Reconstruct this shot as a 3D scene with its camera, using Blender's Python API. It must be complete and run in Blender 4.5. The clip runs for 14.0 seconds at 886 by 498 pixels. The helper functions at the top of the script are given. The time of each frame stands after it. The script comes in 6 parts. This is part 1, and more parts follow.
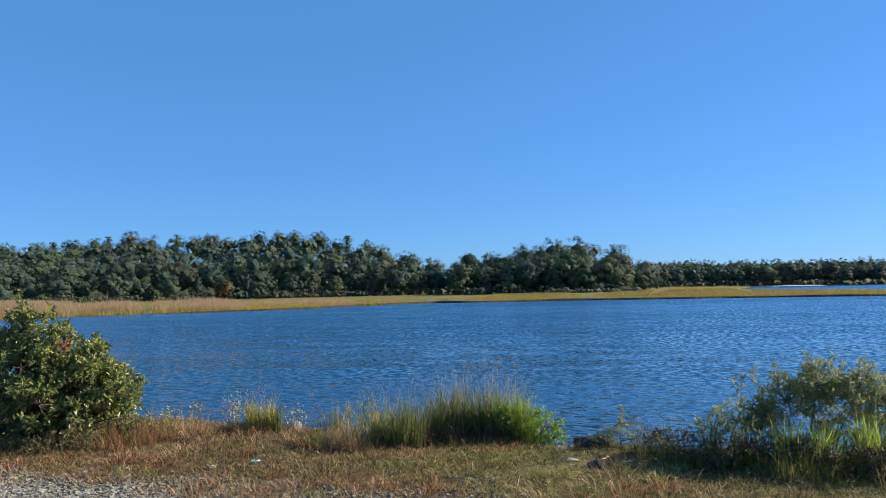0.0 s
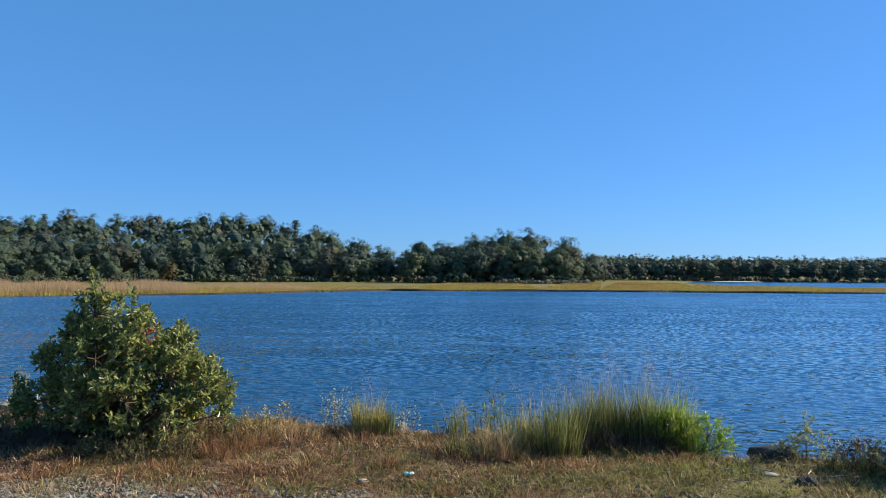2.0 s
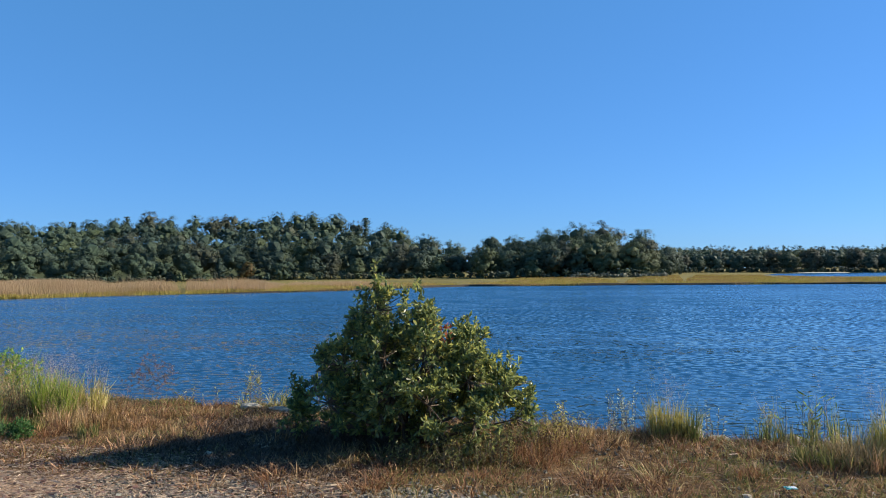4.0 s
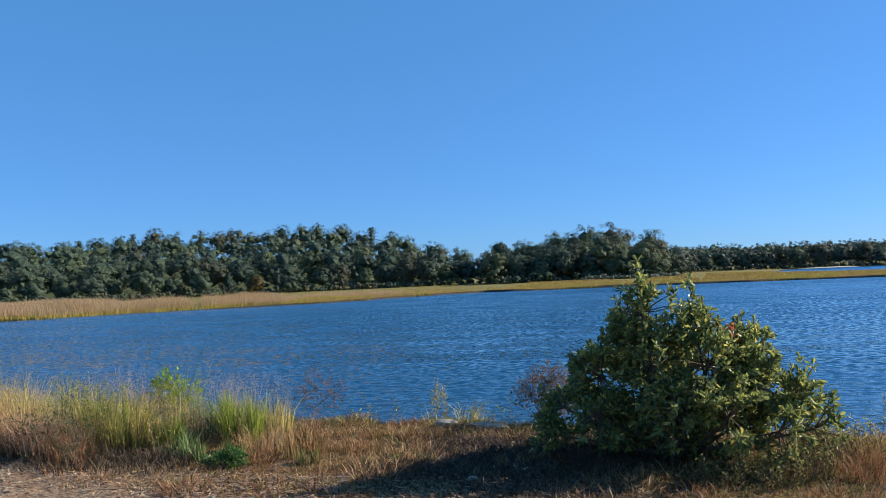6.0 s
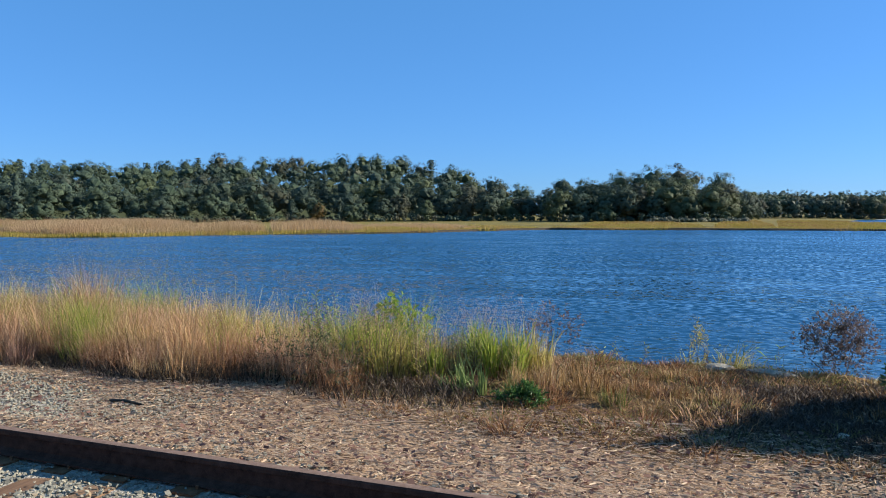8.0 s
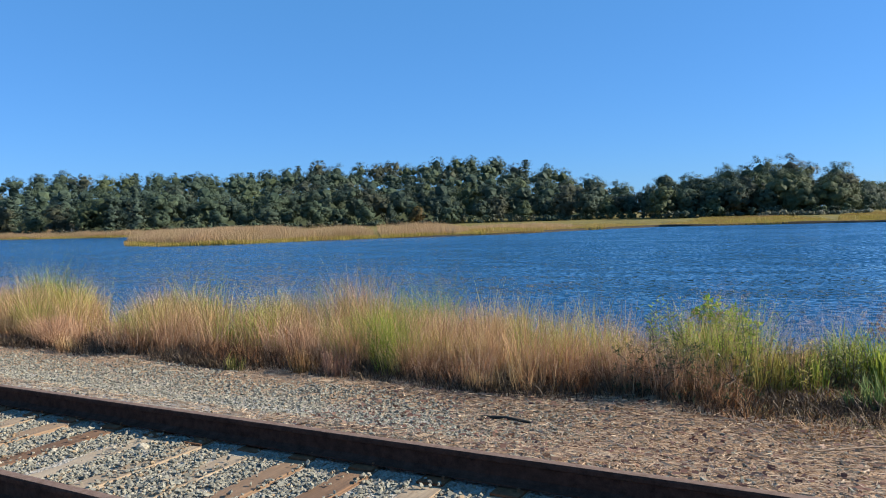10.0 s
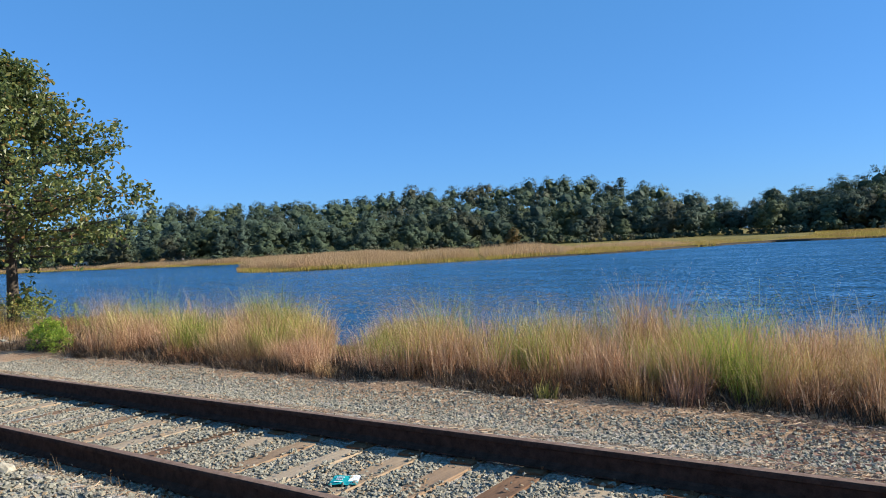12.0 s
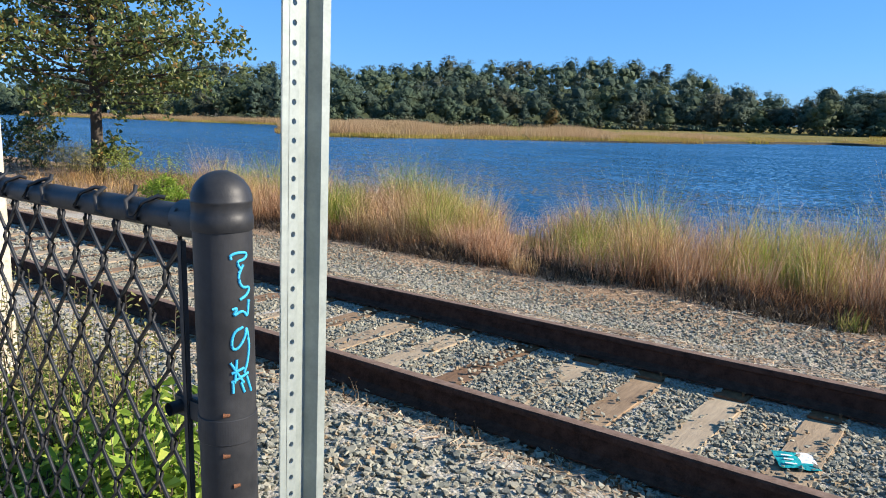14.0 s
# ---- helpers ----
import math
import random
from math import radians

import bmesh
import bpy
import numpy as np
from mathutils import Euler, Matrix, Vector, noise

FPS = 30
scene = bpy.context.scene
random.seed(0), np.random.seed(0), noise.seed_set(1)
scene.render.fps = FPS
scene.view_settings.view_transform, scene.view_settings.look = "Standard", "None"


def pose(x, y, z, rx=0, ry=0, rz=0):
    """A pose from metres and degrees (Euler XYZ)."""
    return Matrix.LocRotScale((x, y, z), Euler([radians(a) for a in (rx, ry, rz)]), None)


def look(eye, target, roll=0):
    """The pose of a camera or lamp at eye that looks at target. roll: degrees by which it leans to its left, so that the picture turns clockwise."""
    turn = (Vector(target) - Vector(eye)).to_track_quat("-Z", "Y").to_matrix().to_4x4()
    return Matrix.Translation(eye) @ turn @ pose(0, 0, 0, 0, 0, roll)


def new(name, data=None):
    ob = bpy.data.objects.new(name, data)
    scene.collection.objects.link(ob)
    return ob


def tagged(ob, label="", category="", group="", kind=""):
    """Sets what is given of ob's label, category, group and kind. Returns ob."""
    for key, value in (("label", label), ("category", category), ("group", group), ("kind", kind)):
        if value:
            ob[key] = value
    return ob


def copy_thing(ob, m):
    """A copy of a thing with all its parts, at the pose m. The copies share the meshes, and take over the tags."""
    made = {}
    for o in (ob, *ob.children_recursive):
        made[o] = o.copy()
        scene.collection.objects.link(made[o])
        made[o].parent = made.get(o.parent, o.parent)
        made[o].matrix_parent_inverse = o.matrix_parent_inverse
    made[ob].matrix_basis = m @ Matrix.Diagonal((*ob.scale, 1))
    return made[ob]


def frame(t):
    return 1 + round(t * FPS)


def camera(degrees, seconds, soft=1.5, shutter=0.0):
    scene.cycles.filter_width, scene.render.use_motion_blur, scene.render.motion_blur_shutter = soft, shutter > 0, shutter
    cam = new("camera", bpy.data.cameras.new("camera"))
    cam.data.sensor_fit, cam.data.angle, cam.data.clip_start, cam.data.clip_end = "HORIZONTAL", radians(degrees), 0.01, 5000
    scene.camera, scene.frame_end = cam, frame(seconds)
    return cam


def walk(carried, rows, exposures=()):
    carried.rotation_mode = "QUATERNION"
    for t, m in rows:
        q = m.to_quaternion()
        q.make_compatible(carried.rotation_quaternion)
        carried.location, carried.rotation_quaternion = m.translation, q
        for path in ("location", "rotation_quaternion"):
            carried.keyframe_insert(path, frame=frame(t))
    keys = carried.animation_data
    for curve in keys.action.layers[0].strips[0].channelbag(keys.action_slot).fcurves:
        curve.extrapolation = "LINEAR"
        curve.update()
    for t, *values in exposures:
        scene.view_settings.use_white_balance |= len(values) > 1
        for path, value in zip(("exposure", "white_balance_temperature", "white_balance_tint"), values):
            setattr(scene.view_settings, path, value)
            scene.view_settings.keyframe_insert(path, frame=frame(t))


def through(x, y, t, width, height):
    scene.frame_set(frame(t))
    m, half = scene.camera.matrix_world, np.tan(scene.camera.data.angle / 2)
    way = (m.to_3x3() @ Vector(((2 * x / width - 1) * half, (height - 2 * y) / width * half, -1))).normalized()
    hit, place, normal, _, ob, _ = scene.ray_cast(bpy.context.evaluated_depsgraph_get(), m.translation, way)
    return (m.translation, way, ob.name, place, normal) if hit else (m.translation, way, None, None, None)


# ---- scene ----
cam = camera(61.9, 14.0, soft=1.0)
PATH = [
    (0, (0.803, -2.666, 1.555), (0.241, -0.75, 1.658), -1.3),
    (0.5, (0.148, -2.494, 1.558), (-0.353, -0.561, 1.662), -2.3),
    (1, (-0.484, -2.283, 1.567), (-0.955, -0.345, 1.723), -2.2),
    (1.5, (-1.091, -2.223, 1.559), (-1.543, -0.278, 1.657), -0.6),
    (2, (-1.738, -2.21, 1.573), (-2.158, -0.256, 1.643), 0.1),
    (2.5, (-2.392, -2.16, 1.553), (-2.854, -0.214, 1.583), -0.1),
    (3, (-3.066, -2.131, 1.565), (-3.608, -0.207, 1.632), 0.0),
    (3.5, (-3.744, -2.116, 1.529), (-4.327, -0.204, 1.585), -0.2),
    (5.8, (-6.901, -2.138, 1.532), (-7.48, -0.226, 1.609), -2.7),
    (6, (-7.158, -2.117, 1.527), (-7.752, -0.209, 1.606), -2.6),
    (6.5, (-7.852, -2.108, 1.517), (-8.494, -0.216, 1.595), -2.1),
    (7, (-8.504, -2.151, 1.515), (-9.165, -0.264, 1.561), -2.2),
    (7.5, (-9.194, -2.144, 1.509), (-9.865, -0.26, 1.539), -1.7),
    (8, (-9.865, -2.115, 1.467), (-10.599, -0.257, 1.373), -0.2),
    (8.5, (-10.508, -2.222, 1.496), (-11.38, -0.424, 1.41), 0.9),
    (11, (-14.131, -2.852, 1.462), (-15.167, -1.143, 1.391), -4.2),
    (11.5, (-14.855, -2.928, 1.423), (-15.985, -1.278, 1.395), -4.4),
    (12, (-15.539, -3.047, 1.413), (-16.7, -1.419, 1.397), -3.1),
    (12.5, (-16.24, -3.117, 1.408), (-17.434, -1.515, 1.324), -3.0),
    (13, (-16.951, -3.198, 1.43), (-18.19, -1.631, 1.338), -3.6),
    (13.5, (-17.692, -3.226, 1.463), (-18.929, -1.674, 1.219), -1.7),
    (14, (-18.4, -3.157, 1.453), (-19.6, -1.596, 1.104), 1.3),
]
walk(cam, [(t, look(eye, target, roll)) for t, eye, target, roll in PATH],
     exposures=((0, 0.95), (6, 0.93), (8.5, 1.0), (11, 1.0), (13, 1.05), (14, 1.18)))

# ---- light ----
SUN_EL, SUN_AZ = radians(28), radians(62)   # the sun's height, and its bearing clockwise from +y
world = bpy.data.worlds.new("sky")
scene.world = world
world.use_nodes = True
wn, wl = world.node_tree.nodes, world.node_tree.links
sky = wn.new("ShaderNodeTexSky")
sky.sky_type, sky.sun_disc = "NISHITA", False
sky.sun_elevation, sky.sun_rotation = SUN_EL, SUN_AZ
sky.altitude, sky.air_density, sky.dust_density, sky.ozone_density = 600, 1.0, 0.1, 4.0
tint = wn.new("ShaderNodeVectorMath")      # clear autumn air: the pale rim held down, a deep even blue over all
tint.operation = "MULTIPLY_ADD"
tint.inputs[1].default_value, tint.inputs[2].default_value = (0.28, 0.40, 0.70), (0.36, 1.40, 2.54)
wl.new(sky.outputs[0], tint.inputs[0])
wl.new(tint.outputs[0], wn["Background"].inputs[0])
wn["Background"].inputs[1].default_value = 0.070
sun = new("sun", bpy.data.lights.new("sun", "SUN"))
sun.data.energy, sun.data.angle, sun.data.color = 5.0, radians(0.53), (1.0, 0.90, 0.76)
sun.matrix_world = look((0, 0, 0), (-math.cos(SUN_EL) * math.sin(SUN_AZ), -math.cos(SUN_EL) * math.cos(SUN_AZ), -math.sin(SUN_EL)))


# ---- mesh helpers ----
def mesh_np(name, verts, faces, mat=None, smooth=False):
    """A mesh from an array of vertices and an array of faces that all have the same number of corners."""
    verts, faces = np.asarray(verts, dtype=np.float32), np.asarray(faces, dtype=np.int32)
    me = bpy.data.meshes.new(name)
    n, k = faces.shape
    me.vertices.add(len(verts))
    me.vertices.foreach_set("co", verts.ravel())
    me.loops.add(n * k)
    me.loops.foreach_set("vertex_index", faces.ravel())
    me.polygons.add(n)
    me.polygons.foreach_set("loop_start", np.arange(0, n * k, k, dtype=np.int32))
    me.polygons.foreach_set("use_smooth", np.full(n, smooth))
    me.update(calc_edges=True)
    if mat:
        me.materials.append(mat)
    return me


def from_bm(name, bm, mat=None, smooth=False):
    me = bpy.data.meshes.new(name)
    for f in bm.faces:
        f.smooth = smooth
    bm.to_mesh(me)
    bm.free()
    if mat:
        me.materials.append(mat)
    return me


def thing(name, label, category, group="", kind="", at=(0, 0, 0), data=None):
    ob = tagged(new(name, data), label, category, group, kind)
    ob.location = at
    return ob


def part(name, me, parent, label=""):
    ob = new(name, me)
    ob.parent = parent
    if label:
        ob["label"] = label
    return ob


def smooth01(a, b, v):
    t = np.clip((v - a) / (b - a), 0, 1)
    return t * t * (3 - 2 * t)


def wobble(x, y, s, seed=0.0):
    """Cheap smooth noise in -1..1 on arrays."""
    return (np.sin(x * 1.7 / s + 1.3 * seed + 1.1 * np.sin(y * 1.3 / s + seed)) + np.sin(y * 2.1 / s + 0.7 * seed + 1.4 * np.sin(x * 0.9 / s - seed))) / 2


def unit(v):
    return v / np.maximum(np.linalg.norm(v, axis=-1, keepdims=True), 1e-9)


def tube(points, radii, sides=8):
    """A tapering tube through points, as (verts, quads)."""
    P, n = [Vector(p) for p in points], len(points)
    V, F = [], []
    for i, p in enumerate(P):
        d = (P[min(i + 1, n - 1)] - P[max(i - 1, 0)]).normalized()
        a = d.orthogonal().normalized() if abs(d.z) > 0.99 else d.cross(Vector((0, 0, 1))).normalized()
        b = d.cross(a)
        for k in range(sides):
            w = 2 * math.pi * k / sides
            V.append(p + radii[i] * (math.cos(w) * a + math.sin(w) * b))
    for i in range(n - 1):
        for k in range(sides):
            k2 = (k + 1) % sides
            F.append((i * sides + k, i * sides + k2, (i + 1) * sides + k2, (i + 1) * sides + k))
    return [tuple(v) for v in V], F


def merge(pieces):
    V, F, o = [], [], 0
    for v, f in pieces:
        v, f = np.asarray(v, float), np.asarray(f, int)
        V.append(v)
        F.append(f + o)
        o += len(v)
    return np.vstack(V), np.vstack(F)


def blades(P, H, W, lean, rng, droop=0.25, bearing=None):
    """Grass blades: a bent, tapering strip of three triangles each. lean: how far the tips stand out, as a share of the height."""
    n = len(P)
    a = rng.uniform(0, 2 * np.pi, n) if bearing is None else bearing
    out = np.stack([np.cos(a), np.sin(a), np.zeros(n)], 1)
    b = rng.uniform(0, 2 * np.pi, n)
    side = np.stack([np.cos(b), np.sin(b), np.zeros(n)], 1) * (W / 2)[:, None]
    L = (lean * rng.uniform(0.2, 1.0, n))[:, None]
    up = np.array([0, 0, 1.0])
    mid = P + out * (H[:, None] * L * 0.35) + up * (H[:, None] * 0.55)
    tip = P + out * (H[:, None] * L) + up * (H * (1 - droop * rng.uniform(0, 1, n) * L[:, 0]))[:, None]
    V = np.stack([P - side, P + side, mid - side * 0.8, mid + side * 0.8, tip], 1).reshape(-1, 3)
    i = np.arange(n)[:, None] * 5
    F = np.concatenate([i + [0, 1, 3], i + [0, 3, 2], i + [2, 3, 4]], 1).reshape(-1, 3)
    return V, F


def leaves(P, D, L, W, rng, fold=0.25):
    """Leaves from P along D, broadest past the middle, folded a little along the midrib: four triangles each."""
    n = len(P)
    D = unit(D)
    S = unit(np.cross(D, unit(rng.normal(size=(n, 3)))))
    N = np.cross(S, D)
    L, W = L[:, None], W[:, None] / 2
    up = N * W * fold * 2
    V = np.stack([P, P + D * L * 0.35 + S * W * 0.7 + up * 0.7, P + D * L * 0.72 + S * W + up, P + D * L - N * L * 0.08,
                  P + D * L * 0.72 - S * W + up, P + D * L * 0.35 - S * W * 0.7 + up * 0.7], 1).reshape(-1, 3)
    i = np.arange(n)[:, None] * 6
    F = np.concatenate([i + [0, 1, 2], i + [0, 2, 3], i + [0, 3, 4], i + [0, 4, 5]], 1).reshape(-1, 3)
    return V, F


def stones(P, S, rng, flat=0.58, sides=3):
    """Broken stones: uneven blocks of three or four sides with a flat top, eight or twelve triangles each."""
    n, k = len(P), sides
    w = np.arange(k) * 2 * np.pi / k
    c = np.vstack([np.stack([np.cos(w), np.sin(w), np.full(k, 0.62)], 1), np.stack([np.cos(w + np.pi / k), np.sin(w + np.pi / k), np.full(k, -0.62)], 1)]) * 0.6
    V = c[None] + rng.uniform(-0.2, 0.2, (n, 2 * k, 3))
    V *= (S[:, None] * rng.uniform(0.65, 1.25, (n, 3)) * np.array([1, 1, flat]))[:, None, :]
    q = unit(rng.normal(size=(n, 4)) * np.array([1.5, 0.24, 0.24, 1.2]))
    w, x, y, z = q.T
    R = np.stack([1 - 2 * (y * y + z * z), 2 * (x * y - z * w), 2 * (x * z + y * w), 2 * (x * y + z * w), 1 - 2 * (x * x + z * z),
                  2 * (y * z - x * w), 2 * (x * z - y * w), 2 * (y * z + x * w), 1 - 2 * (x * x + y * y)], 1).reshape(n, 3, 3)
    V = np.einsum("nij,nkj->nki", R, V) + P[:, None]
    f = [(0, j, j + 1) for j in range(1, k - 1)] + [(k, k + j + 1, k + j) for j in range(1, k - 1)]
    for j in range(k):
        f += [(j, k + j, (j + 1) % k), ((j + 1) % k, k + j, k + (j + 1) % k)]
    F = (np.arange(n)[:, None, None] * 2 * k + np.array(f)[None]).reshape(-1, 3)
    return V.reshape(-1, 3), F


# ---- materials ----
def base_mat(name, rough=0.8, spec=0.3, metal=0.0):
    m = bpy.data.materials.new(name)
    m.use_nodes = True
    nt = m.node_tree
    bsdf = nt.nodes["Principled BSDF"]
    bsdf.inputs["Roughness"].default_value = rough
    bsdf.inputs["Specular IOR Level"].default_value = spec
    bsdf.inputs["Metallic"].default_value = metal
    return m, nt, bsdf


def ramp(nt, fac, stops):
    r = nt.nodes.new("ShaderNodeValToRGB")
    while len(r.color_ramp.elements) < len(stops):
        r.color_ramp.elements.new(0.5)
    for e, (p, c) in zip(r.color_ramp.elements, stops):
        e.position, e.color = p, (*c, 1)
    nt.links.new(fac, r.inputs[0])
    return r.outputs[0]


def noise_tex(nt, scale, detail=4, rough=0.6, coord="Object", stretch=(1, 1, 1), lean=0.0):
    tc, mp, n = nt.nodes.new("ShaderNodeTexCoord"), nt.nodes.new("ShaderNodeMapping"), nt.nodes.new("ShaderNodeTexNoise")
    mp.inputs["Scale"].default_value = stretch
    mp.inputs["Rotation"].default_value = (0, 0, lean)
    n.inputs["Scale"].default_value, n.inputs["Detail"].default_value, n.inputs["Roughness"].default_value = scale, detail, rough
    nt.links.new(tc.outputs[coord], mp.inputs[0])
    nt.links.new(mp.outputs[0], n.inputs[0])
    return n.outputs[0]


def mixed(nt, fac, a, b, mode="MIX"):
    m = nt.nodes.new("ShaderNodeMix")
    m.data_type, m.blend_type = "RGBA", mode
    for sock, v in ((m.inputs[0], fac), (m.inputs[6], a), (m.inputs[7], b)):
        if isinstance(v, (int, float)):
            sock.default_value = v
        elif isinstance(v, tuple):
            sock.default_value = (*v, 1)
        else:
            nt.links.new(v, sock)
    return m.outputs[2]


def maths(nt, op, a, b=0.0, c=0.0):
    m = nt.nodes.new("ShaderNodeMath")
    m.operation = op
    for sock, v in zip(m.inputs, (a, b, c)):
        if isinstance(v, (int, float)):
            sock.default_value = v
        else:
            nt.links.new(v, sock)
    return m.outputs[0]


def step_mix(nt, v, lo, hi):
    m = nt.nodes.new("ShaderNodeMapRange")
    m.interpolation_type = "SMOOTHSTEP"
    nt.links.new(v, m.inputs[0])
    m.inputs[1].default_value, m.inputs[2].default_value = lo, hi
    return m.outputs[0]


def bumped(nt, bsdf, height, strength=0.4, dist=0.02):
    b = nt.nodes.new("ShaderNodeBump")
    b.inputs["Strength"].default_value, b.inputs["Distance"].default_value = strength, dist
    nt.links.new(height, b.inputs["Height"])
    nt.links.new(b.outputs[0], bsdf.inputs["Normal"])


def leaf_mat(name, stops, through=0.3, rough=0.55, spec=0.25, patch=0.0, patch_scale=1.0, patch_col=(0.2, 0.2, 0.05)):
    """Foliage and grass: colour by piece, light through the blade, and broad patches of another colour."""
    m, nt, bsdf = base_mat(name, rough, spec)
    geo = nt.nodes.new("ShaderNodeNewGeometry")
    col = ramp(nt, geo.outputs["Random Per Island"], stops)
    if patch:
        col = mixed(nt, maths(nt, "MULTIPLY", step_mix(nt, noise_tex(nt, patch_scale, 2), 0.45, 0.62), patch), col, patch_col)
    nt.links.new(col, bsdf.inputs["Base Color"])
    tr, mx = nt.nodes.new("ShaderNodeBsdfTranslucent"), nt.nodes.new("ShaderNodeMixShader")
    nt.links.new(col, tr.inputs[0])
    mx.inputs[0].default_value = through
    nt.links.new(bsdf.outputs[0], mx.inputs[1])
    nt.links.new(tr.outputs[0], mx.inputs[2])
    nt.links.new(mx.outputs[0], nt.nodes["Material Output"].inputs[0])
    return m


def solid_mat(name, a, b, scale=8, rough=0.8, metal=0.0, bump=0.3, dist=0.01, spec=0.3, stretch=(1, 1, 1), grain=0.0):
    """A worn plain surface: two colours in broad patches, a finer grain, and relief."""
    m, nt, bsdf = base_mat(name, rough, spec, metal)
    big, fine = noise_tex(nt, scale, 5, 0.65, stretch=stretch), noise_tex(nt, scale * 7, 5, 0.7, stretch=stretch)
    col = ramp(nt, maths(nt, "ADD", maths(nt, "MULTIPLY", big, 0.65), maths(nt, "MULTIPLY", fine, 0.35)), ((0.36, a), (0.64, b)))
    if grain:
        info = nt.nodes.new("ShaderNodeObjectInfo")
        col = mixed(nt, maths(nt, "MULTIPLY", info.outputs["Random"], grain), col, (0.42, 0.36, 0.27))
        tone = ramp(nt, maths(nt, "FRACT", maths(nt, "MULTIPLY", info.outputs["Random"], 7.3)), ((0.0, (0.5, 0.36, 0.3)), (0.35, (0.72, 0.6, 0.52)), (0.6, (0.95, 0.93, 0.9)), (1.0, (1.0, 1.0, 1.0))))
        col = mixed(nt, 1.0, col, tone, "MULTIPLY")
    nt.links.new(col, bsdf.inputs["Base Color"])
    bumped(nt, bsdf, fine, bump, dist)
    return m


def stone_mat(name, stops):
    m, nt, bsdf = base_mat(name, 0.9, 0.25)
    geo = nt.nodes.new("ShaderNodeNewGeometry")
    col = ramp(nt, geo.outputs["Random Per Island"], stops)
    fine = noise_tex(nt, 90, 3, 0.7)
    nt.links.new(mixed(nt, 0.5, col, ramp(nt, fine, ((0.3, (0.45, 0.45, 0.45)), (0.7, (1, 1, 1)))), "MULTIPLY"), bsdf.inputs["Base Color"])
    bumped(nt, bsdf, fine, 0.4, 0.004)
    return m


# ballast and soil of the ground sheet, by stretches of the plan
def vec_len(nt, x, y, middle, scale):
    """Distance from the middle of an oval patch, in its own half-widths."""
    dx, dy = (maths(nt, "MULTIPLY", maths(nt, "SUBTRACT", v, m), s) for v, m, s in zip((x, y), middle, scale))
    return maths(nt, "SQRT", maths(nt, "ADD", maths(nt, "MULTIPLY", dx, dx), maths(nt, "MULTIPLY", dy, dy)))


M_ground, nt, bsdf = base_mat("ground_soil", 0.95, 0.15)
geo = nt.nodes.new("ShaderNodeNewGeometry")
sep = nt.nodes.new("ShaderNodeSeparateXYZ")
nt.links.new(geo.outputs["Position"], sep.inputs[0])
PX, PY, PZ = sep.outputs
edge = maths(nt, "MULTIPLY", maths(nt, "SUBTRACT", noise_tex(nt, 0.9, 5, 0.7), 0.5), 2.4)
ye, xe = maths(nt, "ADD", PY, edge), maths(nt, "ADD", PX, maths(nt, "MULTIPLY", edge, 2.0))
vor = nt.nodes.new("ShaderNodeTexVoronoi")
vor.inputs["Scale"].default_value = 44
nt.links.new(geo.outputs["Position"], vor.inputs["Vector"])
gravel = mixed(nt, 0.75, ramp(nt, vor.outputs["Distance"], ((0.1, (1, 1, 1)), (0.75, (0.72, 0.68, 0.6)))),
               ramp(nt, vor.outputs["Color"], ((0.1, (0.165, 0.15, 0.12)), (0.5, (0.23, 0.208, 0.165)), (0.9, (0.31, 0.275, 0.207)))), "MULTIPLY")
fine = noise_tex(nt, 34, 6, 0.75)
straw = ramp(nt, noise_tex(nt, 30, 5, 0.75, stretch=(0.35, 1.6, 1), lean=0.15), ((0.3, (0.12, 0.075, 0.05)), (0.5, (0.30, 0.20, 0.125)), (0.68, (0.47, 0.35, 0.23))))
turf = ramp(nt, maths(nt, "ADD", maths(nt, "MULTIPLY", fine, 0.42), maths(nt, "ADD", maths(nt, "MULTIPLY", noise_tex(nt, 6, 4, 0.7), 0.36), maths(nt, "MULTIPLY", noise_tex(nt, 1.3, 3, 0.6), 0.24))), ((0.40, (0.02, 0.012, 0.007)), (0.5, (0.10, 0.056, 0.025)), (0.62, (0.25, 0.15, 0.07))))
greener = ramp(nt, maths(nt, "ADD", maths(nt, "MULTIPLY", fine, 0.55), maths(nt, "MULTIPLY", noise_tex(nt, 4, 4, 0.7), 0.45)), ((0.38, (0.03, 0.026, 0.01)), (0.5, (0.115, 0.11, 0.034)), (0.62, (0.27, 0.235, 0.09))))
# oval of litter by the bush, darkened to paint its cast shadow into the soil
shaded_litter = step_mix(nt, maths(nt, "ADD", vec_len(nt, PX, PY, (-8.6, 5.3), (0.68, 0.95)), maths(nt, "MULTIPLY", edge, 0.35)), 0.75, 1.15)
turf = mixed(nt, shaded_litter, ramp(nt, fine, ((0.35, (0.008, 0.006, 0.004)), (0.65, (0.05, 0.034, 0.022)))), turf)
turf = mixed(nt, maths(nt, "MULTIPLY", step_mix(nt, xe, -3.2, -0.8), 0.8), turf, greener)
mud = ramp(nt, noise_tex(nt, 3, 5), ((0.3, (0.05, 0.045, 0.03)), (0.7, (0.12, 0.10, 0.06))))
marsh = ramp(nt, noise_tex(nt, 0.12, 5, 0.7), ((0.35, (0.10, 0.09, 0.025)), (0.65, (0.20, 0.16, 0.045))))
col = mixed(nt, step_mix(nt, ye, 2.6, 3.6), gravel, straw)
col = mixed(nt, maths(nt, "MULTIPLY", step_mix(nt, xe, -16.5, -14.5), step_mix(nt, PY, 1.75, 1.95)), col, straw)
